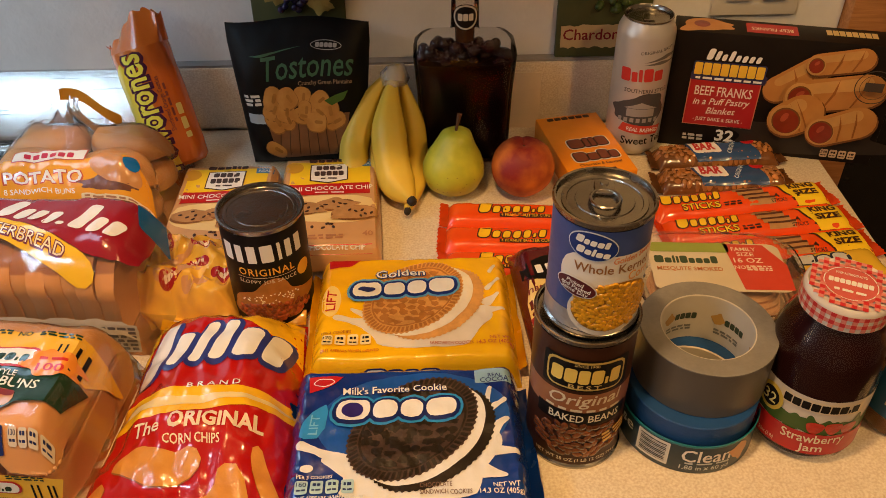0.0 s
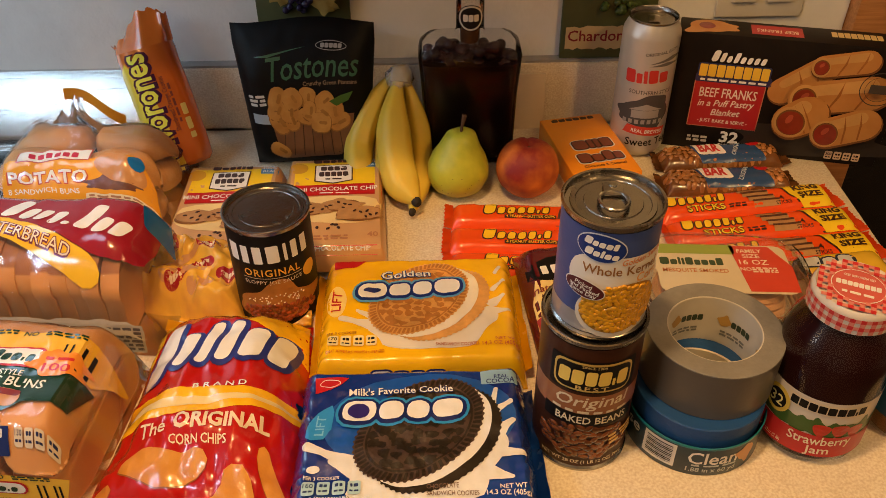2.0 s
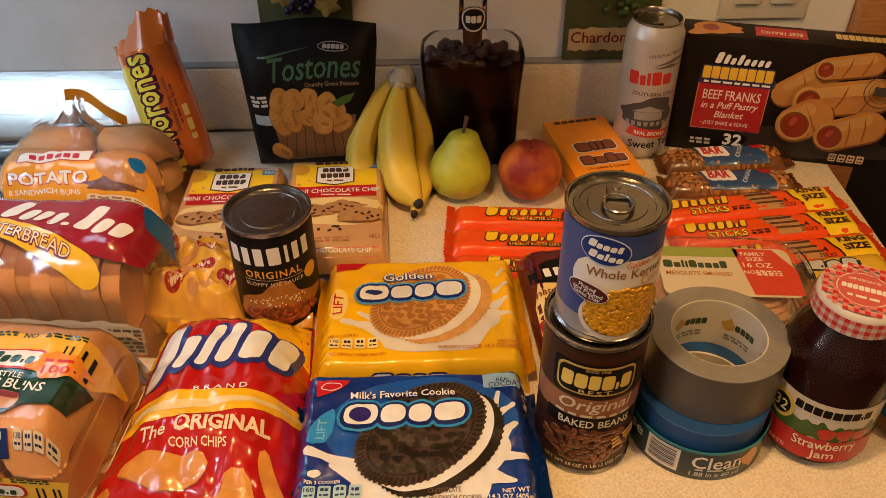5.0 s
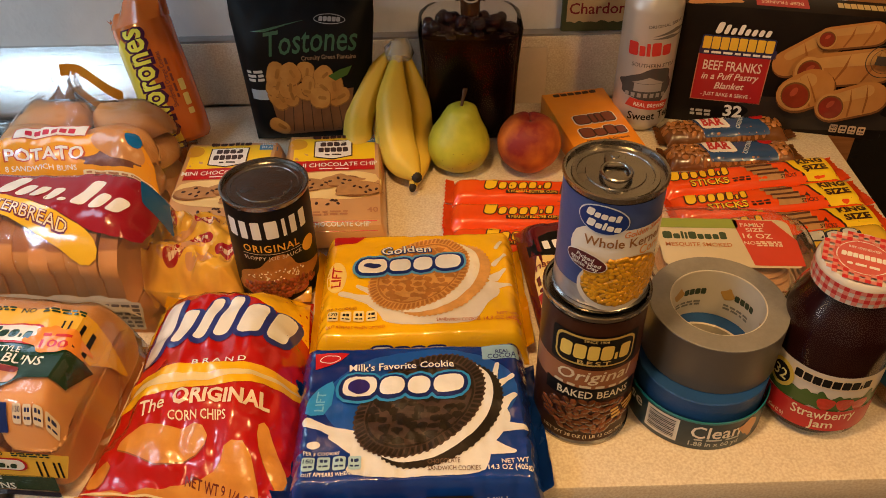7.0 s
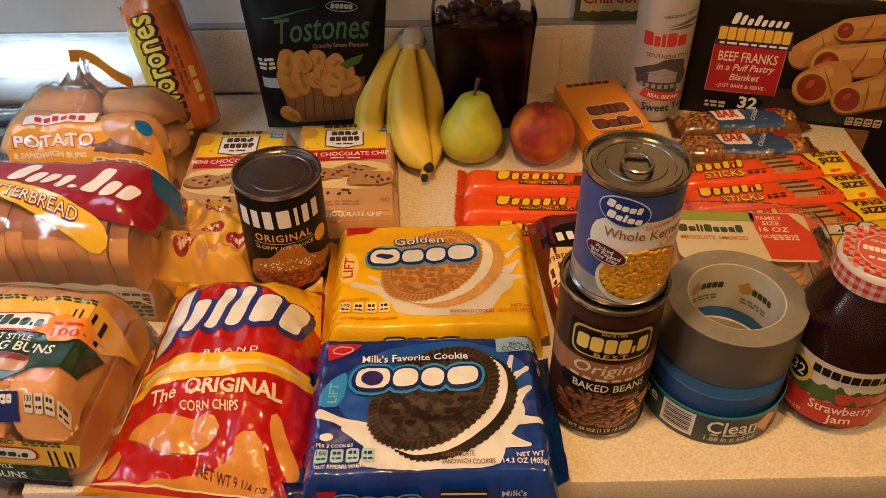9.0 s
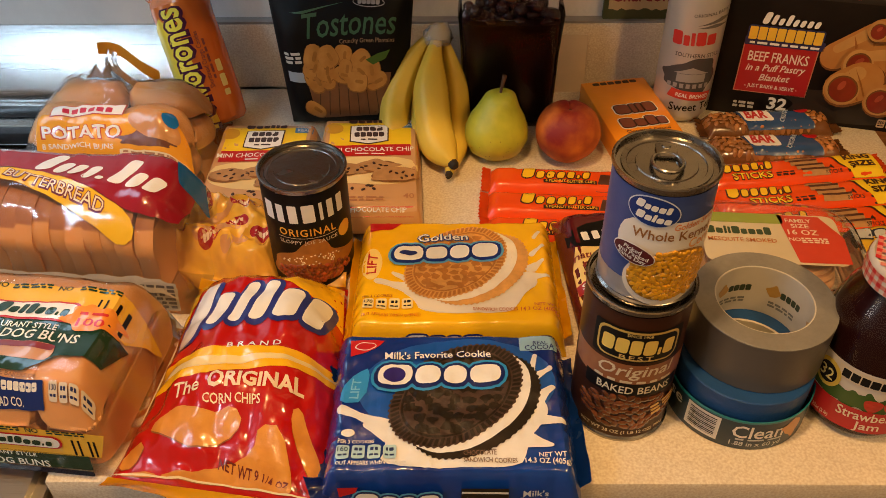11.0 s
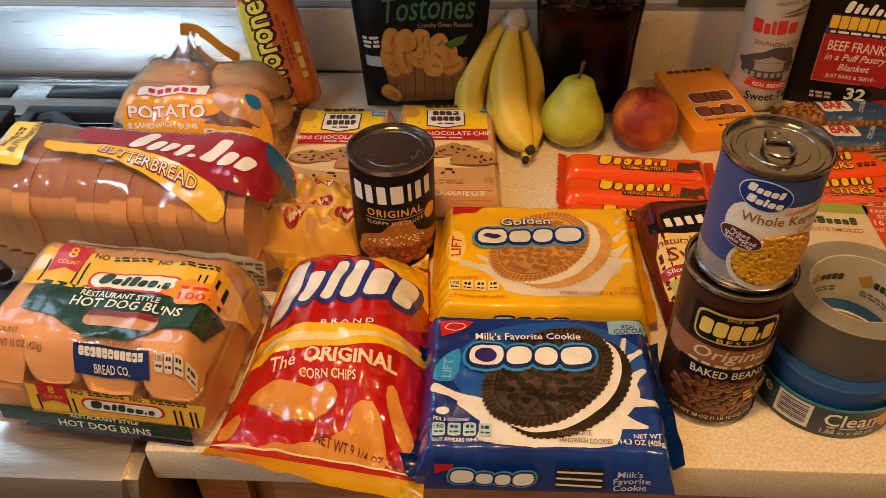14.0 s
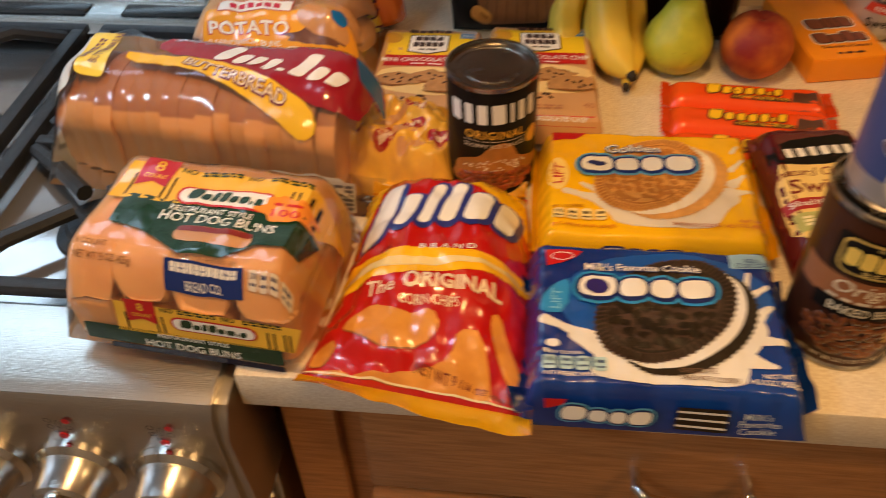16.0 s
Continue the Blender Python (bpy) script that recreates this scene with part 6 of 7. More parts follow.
printed("yellow_swoosh", [smooth([(-0.085, 0.012), (-0.04, 0.008), (-0.01, 0.008), (0.02, 0.0), (0.05, -0.010), (0.08, -0.022), (0.106, -0.034), (0.114, -0.047), (0.1, -0.0535), (0.082, -0.047), (0.058, -0.037), (0.03, -0.026), (0.0, -0.016), (-0.03, -0.010), (-0.085, -0.004)], 1)], YB, ob, s, 3, 0.007)
printed("bread_lettering_edge", [words("BUTTERBREAD", 0.029, -0.0155, 0.0115, 0.112, -16.5, -0.1, 0.06)], ink((0.16, 0.02, 0.04)), ob, s, 4, 0.006)
printed("bread_lettering", [words("BUTTERBREAD", 0.029, -0.0152, 0.0110, 0.110, -16.5, -0.1, 0.0)], ink((0.86, 0.72, 0.5), "", 0.2, 0.9), ob, s, 5, 0.006)
printed("brand_block", mark(0.068, 0.0105, 0.13, 0.030, [(0.7, 1.1), (0.5, 0.7), (0.4, 0.7), (0.5, 0.7), (0.3, 0.2), (0.6, 1.3), (0.55, 0.75), (0.6, 0.75)], -10, 0.25, 0.4, 0, 0.2), WH, ob, s, 4, 0.006)
printed("yellow_tag", [rect(-0.118, 0.012, 0.03, 0.075, 0.006, -0.12)], ink((0.85, 0.62, 0.08), "", 0.2, 0.9), ob, s, 3, 0.007)
printed("tag_lettering", [words("BUTTERBREAD", -0.111, 0.016, 0.008, 0.058, 84)] + bars(-0.124, 0.012, 0.04, 0.006, 2, turn=84), ink((0.12, 0.02, 0.05)), ob, s, 4, 0.006)
printed("white_panel", [rect(-0.143, 0.0, 0.022, 0.07, 0.006)], ink((0.6, 0.58, 0.55), "", 0.3, 0.8), ob, s, 2, 0.007)
printed("red_end", [rect(-0.158, 0.0, 0.012, 0.09, 0.003)], RB, ob, s, 2, 0.007)
printed("blue_tab", [rect(0.146, 0.034, 0.022, 0.036, 0.004, 0, 0.3)], ink((0.01, 0.12, 0.4), "", 0.2, 0.9), ob, s, 5, 0.007)
printed("facts_panel", [rect(0.05, -0.0655, 0.2, 0.004)], ink((0.5, 0.44, 0.36)), ob, s, 2, 0.008)
fr_ = lambda u, v, k: Vector((u, -0.0655 - k - 0.1 * (0.03 - v), v))
printed("facts_front", [rect(0.085, 0.02, 0.13, 0.034, 0.002)], ink((0.5, 0.44, 0.36)), ob, fr_, 1)
printed("facts_lettering", bars(0.06, 0.02, 0.06, 0.028, 6, seed=4) + bars(0.125, 0.02, 0.045, 0.028, 6, seed=5), ink((0.12, 0.1, 0.1)), ob, fr_, 2)

# hot dog buns
NM = pose(-0.381, 0.519, C + 0.006, 0, 0.8, -5.5)
ob, s = pack("hot_dog_buns", NM, 0.208, 0.168, 0.094, (0.026, 0.022, 0.03, 0.045), BAGF, "bag of eight hot dog buns in clear film", "buns", "", 0.003, 51.0, 0.5, None, 54, 0.0, 22.0)
for layer in range(2):
    for k in range(4):
        bm = bmesh.new()
        bmesh.ops.create_uvsphere(bm, u_segments=28, v_segments=18, radius=1.0)
        for v in bm.verts:
            x, y, z = v.co
            q = lambda c, p: math.copysign(abs(c) ** p, c)
            v.co = Vector((0.0268 * q(x, 0.42), 0.0815 * q(y, 0.34), 0.0285 * q(z, 0.4)))
        displaced(bm, 0.0018, 22, k + 4 * layer)
        bn = part("bun", bm, BUN, ob)
        bn.matrix_local = pose(-0.0735 + 0.049 * k, 0.0 + 0.003 * (k % 2), 0.0245 + 0.047 * layer, rng.uniform(-1, 1), rng.uniform(-3, 3), rng.uniform(-1.0, 1.0))
        tuck(bn, s, 0.208, 0.168, 0.0028)
GRN = ink((0.012, 0.045, 0.022), "", 0.2, 0.9)
NY = ink((0.86, 0.5, 0.05), "", 0.2, 0.9)
fr2 = lambda u, v, k: Vector((u, -0.0846 - k + 0.08 * v, v))
top_ = s
for k, lift in ((1.0, 2), (0.86, 1)):
    s = top_ if k == 1.0 else fr2
    Y = lambda v: v * 0.97 - 0.022 if k == 1.0 else 0.026 + (v - 0.022) * 0.72
    LY = 0.0055 if k == 1.0 else Y(0.04)
    X = lambda u: 0.010 + u * k + (0.014 if k < 1 else 0)
    printed("yellow_banner", [[(X(-0.085), Y(0.062)), (X(0.095), Y(0.058)), (X(0.086), Y(0.020)), (X(-0.088), Y(0.016))]], NY, ob, s, lift, 0.007)
    for u in (-0.076, -0.046, -0.040, 0.062, 0.068, 0.078, 0.083):
        printed("banner_stripe", [rect(X(u), Y(0.034), 0.0018, 0.026 * (k if k == 1 else 0.7), 0, 0, 0)], NEARBLACK, ob, s, lift + 1, 0.007)
    printed("red_flag", [[(X(-0.074), Y(0.068)), (X(-0.044), Y(0.068)), (X(-0.046), Y(0.034)), (X(-0.06), Y(0.04)), (X(-0.074), Y(0.034))]], RED, ob, s, lift + 2, 0.007)
    printed("flag_lettering", [words("8", X(-0.059), Y(0.058), 0.012 * (k if k == 1 else 0.7)), words("COUNT", X(-0.059), Y(0.046), 0.0046 * k, 0.02 * k)], NY, ob, s, lift + 3, 0.007)
    printed("logo_rim", [rect(X(0.01), LY, 0.084 * k, 0.021 * (k if k == 1 else 0.7), 0.009)], RED, ob, s, lift + 2, 0.007)
    printed("logo_plate", [rect(X(0.01), LY, 0.079 * k, 0.017 * (k if k == 1 else 0.7), 0.008)], WH, ob, s, lift + 3, 0.007)
    printed("brand_mark", mark(X(0.01), LY, 0.064 * k, 0.010 * (k if k == 1 else 0.7), [(1.1, 1.3), (0.7, 0.8), (0.5, 1.1), (0.7, 1.2), (0.7, 0.8), (0.8, 0.8), (0.2, 0.4), (0.6, 0.8)], -1, 0.2, 0.35), GRN, ob, s, lift + 4, 0.007)
    printed("no_lettering", [words("NO", X(-0.033), Y(0.058), 0.006 * k), words("NO", X(0.026), Y(0.0575), 0.006 * k)] + bars(X(-0.004), Y(0.0578), 0.036 * k, 0.005 * k, 2) + bars(X(0.058), Y(0.0568), 0.036 * k, 0.005 * k, 2), GRN, ob, s, lift + 2, 0.007)
    if k < 1:
        s = top_
        break
    printed("green_field", [[(X(-0.074), Y(0.022)), (X(0.088), Y(0.018)), (X(0.084), Y(-0.018)), (X(0.05), Y(-0.02)), (X(0.03), Y(-0.036)), (X(-0.005), Y(-0.038)), (X(-0.03), Y(-0.024)), (X(-0.042), Y(-0.018)), (X(-0.072), Y(-0.014))]], GRN, ob, s, lift, 0.007)
    printed("style_lettering", [words("RESTAURANT STYLE", 0.0135, -0.0105, 0.0062, 0.070, -1), words("HOT DOG BUNS", 0.0225, -0.0205, 0.0105, 0.097, -1)], WH, ob, s, lift + 1, 0.006)
    printed("hot_dog_picture", [rect(0.0255, -0.0375, 0.064, 0.017, 0.008)], mat("hot_dog_bun_print", (0.55, 0.27, 0.1), 0.3, 0, 0.1, 40, 0.05, coat=0.7), ob, s, lift + 1, 0.006)
    printed("sausage_picture", [rect(0.0255, -0.0325, 0.062, 0.006, 0.003)], DOG, ob, s, lift + 2, 0.006)
printed("orange_badge", [splash(0.0735, 0.000, (0.017, 0.012), 8, 17)], ink((0.85, 0.3, 0.04), "", 0.2, 0.9), ob, s, 6, 0.006)
printed("badge_lettering", [words("100", 0.0735, -0.0035, 0.008, 0.024)] + bars(0.0735, 0.0055, 0.024, 0.003, 1, cuts=2), ink((0.6, 0.03, 0.02)), ob, s, 7, 0.006)
printed("blue_plate", [rect(0.028, -0.0685, 0.064, 0.012, 0.001)], ink((0.012, 0.03, 0.16), "", 0.2, 0.9), ob, s, 3, 0.006)
printed("blue_plate_mark", mark(0.028, -0.0662, 0.054, 0.0042, [(1, 1)] * 11, 0, 0, 0.2) + [words("BREAD CO.", 0.028, -0.0722, 0.003, 0.03)], ink((0.75, 0.72, 0.68)), ob, s, 4, 0.006)
printed("baker_lettering", [words("FROM THE BAKERS OF", 0.028, -0.0600, 0.0026, 0.05)], ink((0.2, 0.1, 0.05)), ob, s, 3, 0.006)
facts(0.068, -0.067, 4, "130", 0.0068, ink((0.72, 0.62, 0.5), "", 0.25, 0.8), ob, s, 3, ink((0.02, 0.03, 0.12)))
printed("weight_lettering", [words("8 COUNT", -0.066, -0.058, 0.004, 0.026), words("NET WT 15 OZ (425g)", -0.056, -0.066, 0.0036, 0.048)], ink((0.2, 0.1, 0.04)), ob, s, 3, 0.006)
printed("front_green_field", [rect(0.002, 0.0165, 0.17, 0.018, 0.002)], GRN, ob, fr2, 1)
printed("front_lettering", [words("RESTAURANT STYLE", 0.012, 0.0215, 0.0042, 0.06), words("HOT DOG BUNS", 0.010, 0.0115, 0.0078, 0.082)], WH, ob, fr2, 2)
printed("dark_foot", [rect(0.012, 0.003, 0.15, 0.006, 0.002)], ink((0.008, 0.012, 0.035), "", 0.2, 0.9), ob, fr2, 1)

# potato sandwich buns with a gathered neck
ob, s = pack("sandwich_buns", pose(-0.405, 0.886, C + 0.004, 0, 0.5, -2), 0.212, 0.165, 0.088, (0.04, 0.045, 0.05, 0.05), BAGF, "bag of eight potato sandwich buns with gathered neck", "buns", "", 0.004, 71.0, 0.5, None, 50, 0.0, 24.0)
for layer in range(2):
    for bx in (-0.05, 0.05):
        for by in (-0.034, 0.034):
            bm = lathe([(0, 0.0), (0.036, 0.0), (0.046, 0.006), (0.0485, 0.016), (0.046, 0.027), (0.037, 0.036), (0.02, 0.0415), (0, 0.043)], 30)
            for v in bm.verts:
                v.co.y *= 0.74
            displaced(bm, 0.0015, 24, bx * 50 + by * 30 + layer)
            bn = part("bun", bm, BUN, ob)
            bn.matrix_local = pose(bx, by, 0.002 + 0.046 * layer, rng.uniform(-3, 3), rng.uniform(-3, 3), 0)
            tuck(bn, s, 0.212, 0.165, 0.003)
AO = ink((0.82, 0.36, 0.03), "", 0.2, 0.9)
s_flat = s
s = lambda u, v, k: s_flat(u * 0.93 + 0.012, float(np.interp(v, (-0.065, -0.036, -0.0245, 0.0, 0.041, 0.06), (-0.0765, -0.0708, -0.067, -0.059, -0.036, -0.018))), k)
printed("orange_print", [[(-0.094, 0.028), (-0.05, 0.034), (0.03, 0.04), (0.066, 0.05), (0.09, 0.015), (0.096, -0.03), (0.088, -0.056), (-0.092, -0.062)]], AO, ob, s, 1, 0.007)
printed("ribbon_rim", [rect(-0.034, 0.041, 0.09, 0.024, 0, 0.1, 0.12)], ink((0.55, 0.1, 0.08)), ob, s, 2, 0.007)
printed("ribbon", [rect(-0.034, 0.041, 0.087, 0.0205, 0, 0.1, 0.12)], WH, ob, s, 3, 0.007)
printed("brand_mark", mark(-0.034, 0.041, 0.06, 0.0105, [(1, 1)] * 6, 7, 0, 0.2, 0, 0.35), ink((0.55, 0.03, 0.07)), ob, s, 4, 0.007)
printed("potato_rim", [words("POTATO", -0.037, 0.0, 0.0205, 0.101, 5, bold=0.06)], ink((0.5, 0.06, 0.03)), ob, s, 2, 0.006)
printed("potato_lettering", [words("POTATO", -0.037, 0.0005, 0.0195, 0.097, 5, bold=0.025)], WH, ob, s, 3, 0.006)
printed("kind_lettering", [words("8 SANDWICH BUNS", -0.042, -0.0245, 0.0095, 0.088, 4)], WH, ob, s, 2, 0.006)
printed("sandwich_picture", [oval(0.05, 0.02, 0.034, 0.022, -0.5)], mat("burger_print", (0.6, 0.27, 0.09), 0.3, 0, 0.15, 40, 0.05, coat=0.7), ob, s, 3, 0.006)
printed("filling_picture", [splash(0.042, -0.008, (0.028, 0.012), 7, 12)], mat("filling_print", (0.16, 0.05, 0.025), 0.35, 0, 0.3, 120, 0.1, coat=0.5), ob, s, 2, 0.006)
printed("blue_seal", [smooth([(0.06, 0.04), (0.069, 0.05), (0.078, 0.04), (0.077, 0.02), (0.066, 0.015), (0.06, 0.026)], 1)], ink((0.01, 0.16, 0.5), "", 0.2, 0.9), ob, s, 5, 0.006)
printed("note_panel", [rect(0.052, -0.034, 0.084, 0.014, 0.002)], ink((0.8, 0.68, 0.48)), ob, s, 3, 0.006)
printed("note_lettering", bars(0.052, -0.034, 0.076, 0.008, 2, cuts=6), ink((0.4, 0.2, 0.1)), ob, s, 4, 0.006)
bm = bmesh.new()
rows = []
for k in range(9):
    t = k / 8
    r = 0.042 * (1 - t) ** 1.4 + 0.006 + 0.02 * max(0, t - 0.62)
    rows.append([bm.verts.new((-0.035 + r * 1.25 * math.cos(a) * (1 + 0.25 * math.sin(7 * a + 3 * t)), 0.03 + 0.035 * t + r * 0.7 * math.sin(a) * (1 + 0.25 * math.sin(5 * a)), 0.070 + 0.040 * t)) for a in [2 * math.pi * i / 40 for i in range(40)]])
for a, b in zip(rows, rows[1:]):
    for i in range(40):
        bm.faces.new((a[i], a[(i + 1) % 40], b[(i + 1) % 40], b[i]))
part("gathered_neck", bm, BAGF, ob)
bm = bmesh.new()
rows = [[bm.verts.new((-0.04 + 0.07 * t, 0.068 + 0.006 * math.sin(6 * t) + 0.004 * q, 0.112 - 0.032 * t * t + 0.014 * (q - 0.5) - 0.004 * t)) for q in (0, 0.5, 1)] for t in [i / 12 for i in range(13)]]
for a, b in zip(rows, rows[1:]):
    for i in range(2):
        bm.faces.new((a[i], a[i + 1], b[i + 1], b[i]))
bmesh.ops.solidify(bm, geom=bm.faces[:], thickness=0.0008)
part("orange_bag_edge", bm, ink((0.75, 0.36, 0.04), "", 0.25, 0.8), ob)

# ---- fruit ----
PEARM = mat("pear_skin", (0.56, 0.56, 0.05), 0.36, 0, 0.28, 45, 0.04, 160, second=(0.38, 0.42, 0.035), mix=0.8, sss=0.06)
ob = thing("pear", pose(0.044, 0.901, C, 0, 0, 20), "ripe yellow-green pear with a brown stem", "pear")
bm = lathe([(0, 0.003), (0.010, 0.001), (0.022, 0.003), (0.033, 0.012), (0.0385, 0.026), (0.0385, 0.038), (0.034, 0.051), (0.0265, 0.064), (0.022, 0.073), (0.0185, 0.081), (0.011, 0.087), (0.004, 0.0875), (0, 0.085)], 48)
for v in bm.verts:
    v.co.x += 0.004 * (v.co.z / 0.08) ** 2
displaced(bm, 0.0012, 35, 3)
part("fruit", bm, PEARM, ob)
part("stem", tube([(0.004, 0, 0.084), (0.006, 0.001, 0.093), (0.010, 0.003, 0.106)], [0.0016, 0.0018, 0.0030], 8), mat("brown_stem", (0.12, 0.06, 0.025), 0.7, 0, 0.2, 90, 0.1), ob)
bumps(scatter(0.0, 0.035, 0.06, 0.022, 0.0007, 22, 41), mat("brown_speck", (0.1, 0.05, 0.015), 0.6), ob, lambda u, v, k: Vector((0.0388 * math.sin(u / 0.0385), -0.0388 * math.cos(u / 0.0385), v)), 0.0003, "speck")

ob = thing("peach", pose(0.131, 0.894, C, 0, 0, 0), "ripe red and orange peach", "peach")
bm = bmesh.new()
bmesh.ops.create_uvsphere(bm, u_segments=56, v_segments=36, radius=0.0392)
for v in bm.verts:
    a = math.atan2(v.co.x, v.co.y)
    k = 1 - 0.055 * math.exp(-(a / 0.16) ** 2) * (1 if v.co.z > -0.02 else 0.4) - 0.20 * math.exp(-((v.co.x ** 2 + v.co.y ** 2) / 0.00012)) * (v.co.z > 0)
    v.co *= k
    v.co.z = v.co.z * 0.96 + 0.0375
displaced(bm, 0.0008, 40, 8)
part("fruit", bm, mat("peach_skin", (0.24, 0.015, 0.010), 0.6, 0, 0.2, 22, 0.05, 260, second=(0.72, 0.22, 0.03), mix=1.0, sss=0.08), ob)
part("stem_scar", lathe([(0, 0.001), (0.0025, 0.001), (0.003, 0), (0, 0)], 12), mat("brown_stem", (0.12, 0.06, 0.025), 0.7), ob).matrix_local = pose(0, 0, 0.0665)

BAN = mat("banana_skin", (0.74, 0.5, 0.05), 0.45, 0, 0.1, 26, 0.02, 120, second=(0.6, 0.45, 0.07), mix=0.6, sss=0.04, stretch=(1, 1, 0.4))
TIPM = mat("banana_tip", (0.02, 0.014, 0.01), 0.7, 0, 0.2, 90, 0.1)
ob = thing("banana_bunch", pose(-0.027, 0.922, C, 0, 0, 0), "bunch of ripe yellow bananas leaning upright", "bananas")


def curve3(pts, n):
    """A smooth line through the points."""
    out = []
    P = [Vector(p) for p in pts]
    P = [P[0] * 2 - P[1]] + P + [P[-1] * 2 - P[-2]]
    for i in range(1, len(P) - 2):
        for k in range(n):
            t = k / n
            a, b, c, d = P[i - 1:i + 3]
            out.append(0.5 * ((2 * b) + (c - a) * t + (2 * a - 5 * b + 4 * c - d) * t * t + (3 * b - a - 3 * c + d) * t ** 3))
    out.append(P[-2])
    return out


for pts, fat in (([(0.0, 0.07, 0.118), (-0.005, 0.05, 0.098), (-0.008, 0.02, 0.072), (-0.005, -0.012, 0.045), (0.003, -0.045, 0.027), (0.018, -0.072, 0.021)], 0.0222),
                 ([(-0.004, 0.075, 0.118), (-0.026, 0.066, 0.095), (-0.045, 0.05, 0.062), (-0.054, 0.03, 0.037), (-0.054, 0.0, 0.022), (-0.048, -0.02, 0.018)], 0.0188),
                 ([(-0.002, 0.075, 0.118), (-0.010, 0.068, 0.094), (-0.016, 0.054, 0.060), (-0.020, 0.030, 0.032), (-0.021, -0.004, 0.020), (-0.017, -0.036, 0.017)], 0.0155),
                 ([(0.004, 0.076, 0.118), (0.013, 0.066, 0.092), (0.021, 0.05, 0.06), (0.0245, 0.024, 0.035), (0.024, -0.02, 0.018), (0.014, -0.078, 0.0105)], 0.0155)):
    c = curve3(pts, 6)
    rr = []
    for i in range(len(c)):
        t = i / (len(c) - 1)
        q = max(0.0, min(1.0, (t - 0.06) / 0.42))
        rr.append(fat * (0.33 + 0.67 * q * q * (3 - 2 * q)) * (1 - 0.72 * max(0, (t - 0.78) / 0.22) ** 1.6))
    bm = tube(c, rr, 20)
    bm.verts.ensure_lookup_table()
    for i, p in enumerate(c):
        for k in range(20):
            v = bm.verts[i * 20 + k]
            v.co = p + (v.co - p) * (1 + 0.055 * math.cos(5 * 2 * math.pi * k / 20))
    bn = part("banana", bm, BAN, ob)
    d = (c[-1] - c[-2]).normalized()
    part("tip", tube([c[-1] - d * 0.002, c[-1] + d * 0.004, c[-1] + d * 0.007], [rr[-1] * 1.03, rr[-1] * 0.98, rr[-1] * 0.7], 10), TIPM, bn)
part("crown", displaced(tube([(0.0, 0.066, 0.108), (0.001, 0.074, 0.118), (0.0, 0.078, 0.127)], [0.014, 0.0135, 0.010], 16), 0.003, 60, 2), mat("banana_crown", (0.42, 0.32, 0.1), 0.6, 0, 0.2, 60, 0.1), ob)
part("crown_wrap", displaced(lathe([(0.0155, 0.0), (0.0175, 0.008), (0.017, 0.016), (0.012, 0.025), (0.004, 0.028), (0, 0.028)], 24), 0.005, 70, 4), film("crown_film", (1, 1, 1), 0.15, 0.9, 60, 0.25), ob, "clear film wrapped round the crown").matrix_local = pose(0.0, 0.066, 0.104, -18)

# ---- bottle of dark liqueur with fruit ----
ob = thing("liqueur_bottle", pose(0.062, 0.99, C, 0, 0, 0), "square glass bottle of dark liquor with grapes inside", "bottle")


def flask(rings, n=56, p=0.38):
    bm = bmesh.new()
    rs_ = []
    for sx, sy, z in rings:
        row = []
        for i in range(n):
            a = 2 * math.pi * i / n
            q = p if sx > 0.03 else 1.0
            row.append(bm.verts.new((sx * math.copysign(abs(math.cos(a)) ** q, math.cos(a)), sy * math.copysign(abs(math.sin(a)) ** q, math.sin(a)), z)))
        rs_.append(row)
    for a, b in zip(rs_, rs_[1:]):
        for i in range(n):
            bm.faces.new((a[i], a[(i + 1) % n], b[(i + 1) % n], b[i]))
    bm.faces.new(rs_[0][::-1])
    bm.faces.new(rs_[-1])
    return bm


outer = [(0.054, 0.026, 0.0), (0.0575, 0.029, 0.004), (0.0585, 0.03, 0.02), (0.061, 0.031, 0.10), (0.064, 0.0315, 0.138), (0.065, 0.0315, 0.150), (0.0625, 0.031, 0.160), (0.054, 0.029, 0.167), (0.03, 0.022, 0.171), (0.0195, 0.0175, 0.175), (0.0175, 0.0165, 0.182), (0.0165, 0.0165, 0.25)]
g = part("glass", flask(outer), film("bottle_glass", (0.93, 0.92, 0.9), 0.03, 0.05, 12, 0.0), ob)
g.visible_shadow = False
part("liquor", flask([(sx - 0.004, sy - 0.004, z + 0.003) for sx, sy, z in outer[:5]]), mat("dark_liquor", (0.006, 0.002, 0.002), 0.4, 0, 0.2, 20, 0.0, ior=1.15), ob)
GR = mat("dark_preserved_grape", (0.03, 0.009, 0.011), 0.2, 0, 0.3, 40, 0.02, coat=0.6, per_object=0.5)
for k in range(46):
    bm = bmesh.new()
    bmesh.ops.create_uvsphere(bm, u_segments=14, v_segments=9, radius=rng.uniform(0.0068, 0.0085))
    lv = k // 16
    part("grape", bm, GR, ob).matrix_local = pose(-0.052 + 0.0069 * (k % 16) + rng.uniform(-0.002, 0.002), rng.uniform(-0.019, 0.017), 0.1365 + 0.0095 * lv + rng.uniform(-0.003, 0.003))
part("neck_filling", lathe([(0, 0.165), (0.012, 0.165), (0.0125, 0.19), (0, 0.19)], 24), mat("amber_glow_liquor", (0.08, 0.03, 0.012), 0.1, 0, 0.1, 20, 0), ob)
ns = round_can(0.0178)
printed("neck_label", [oval(0, 0.2, 0.0165, 0.0165)], NEARBLACK, ob, ns, 1, 0.003)
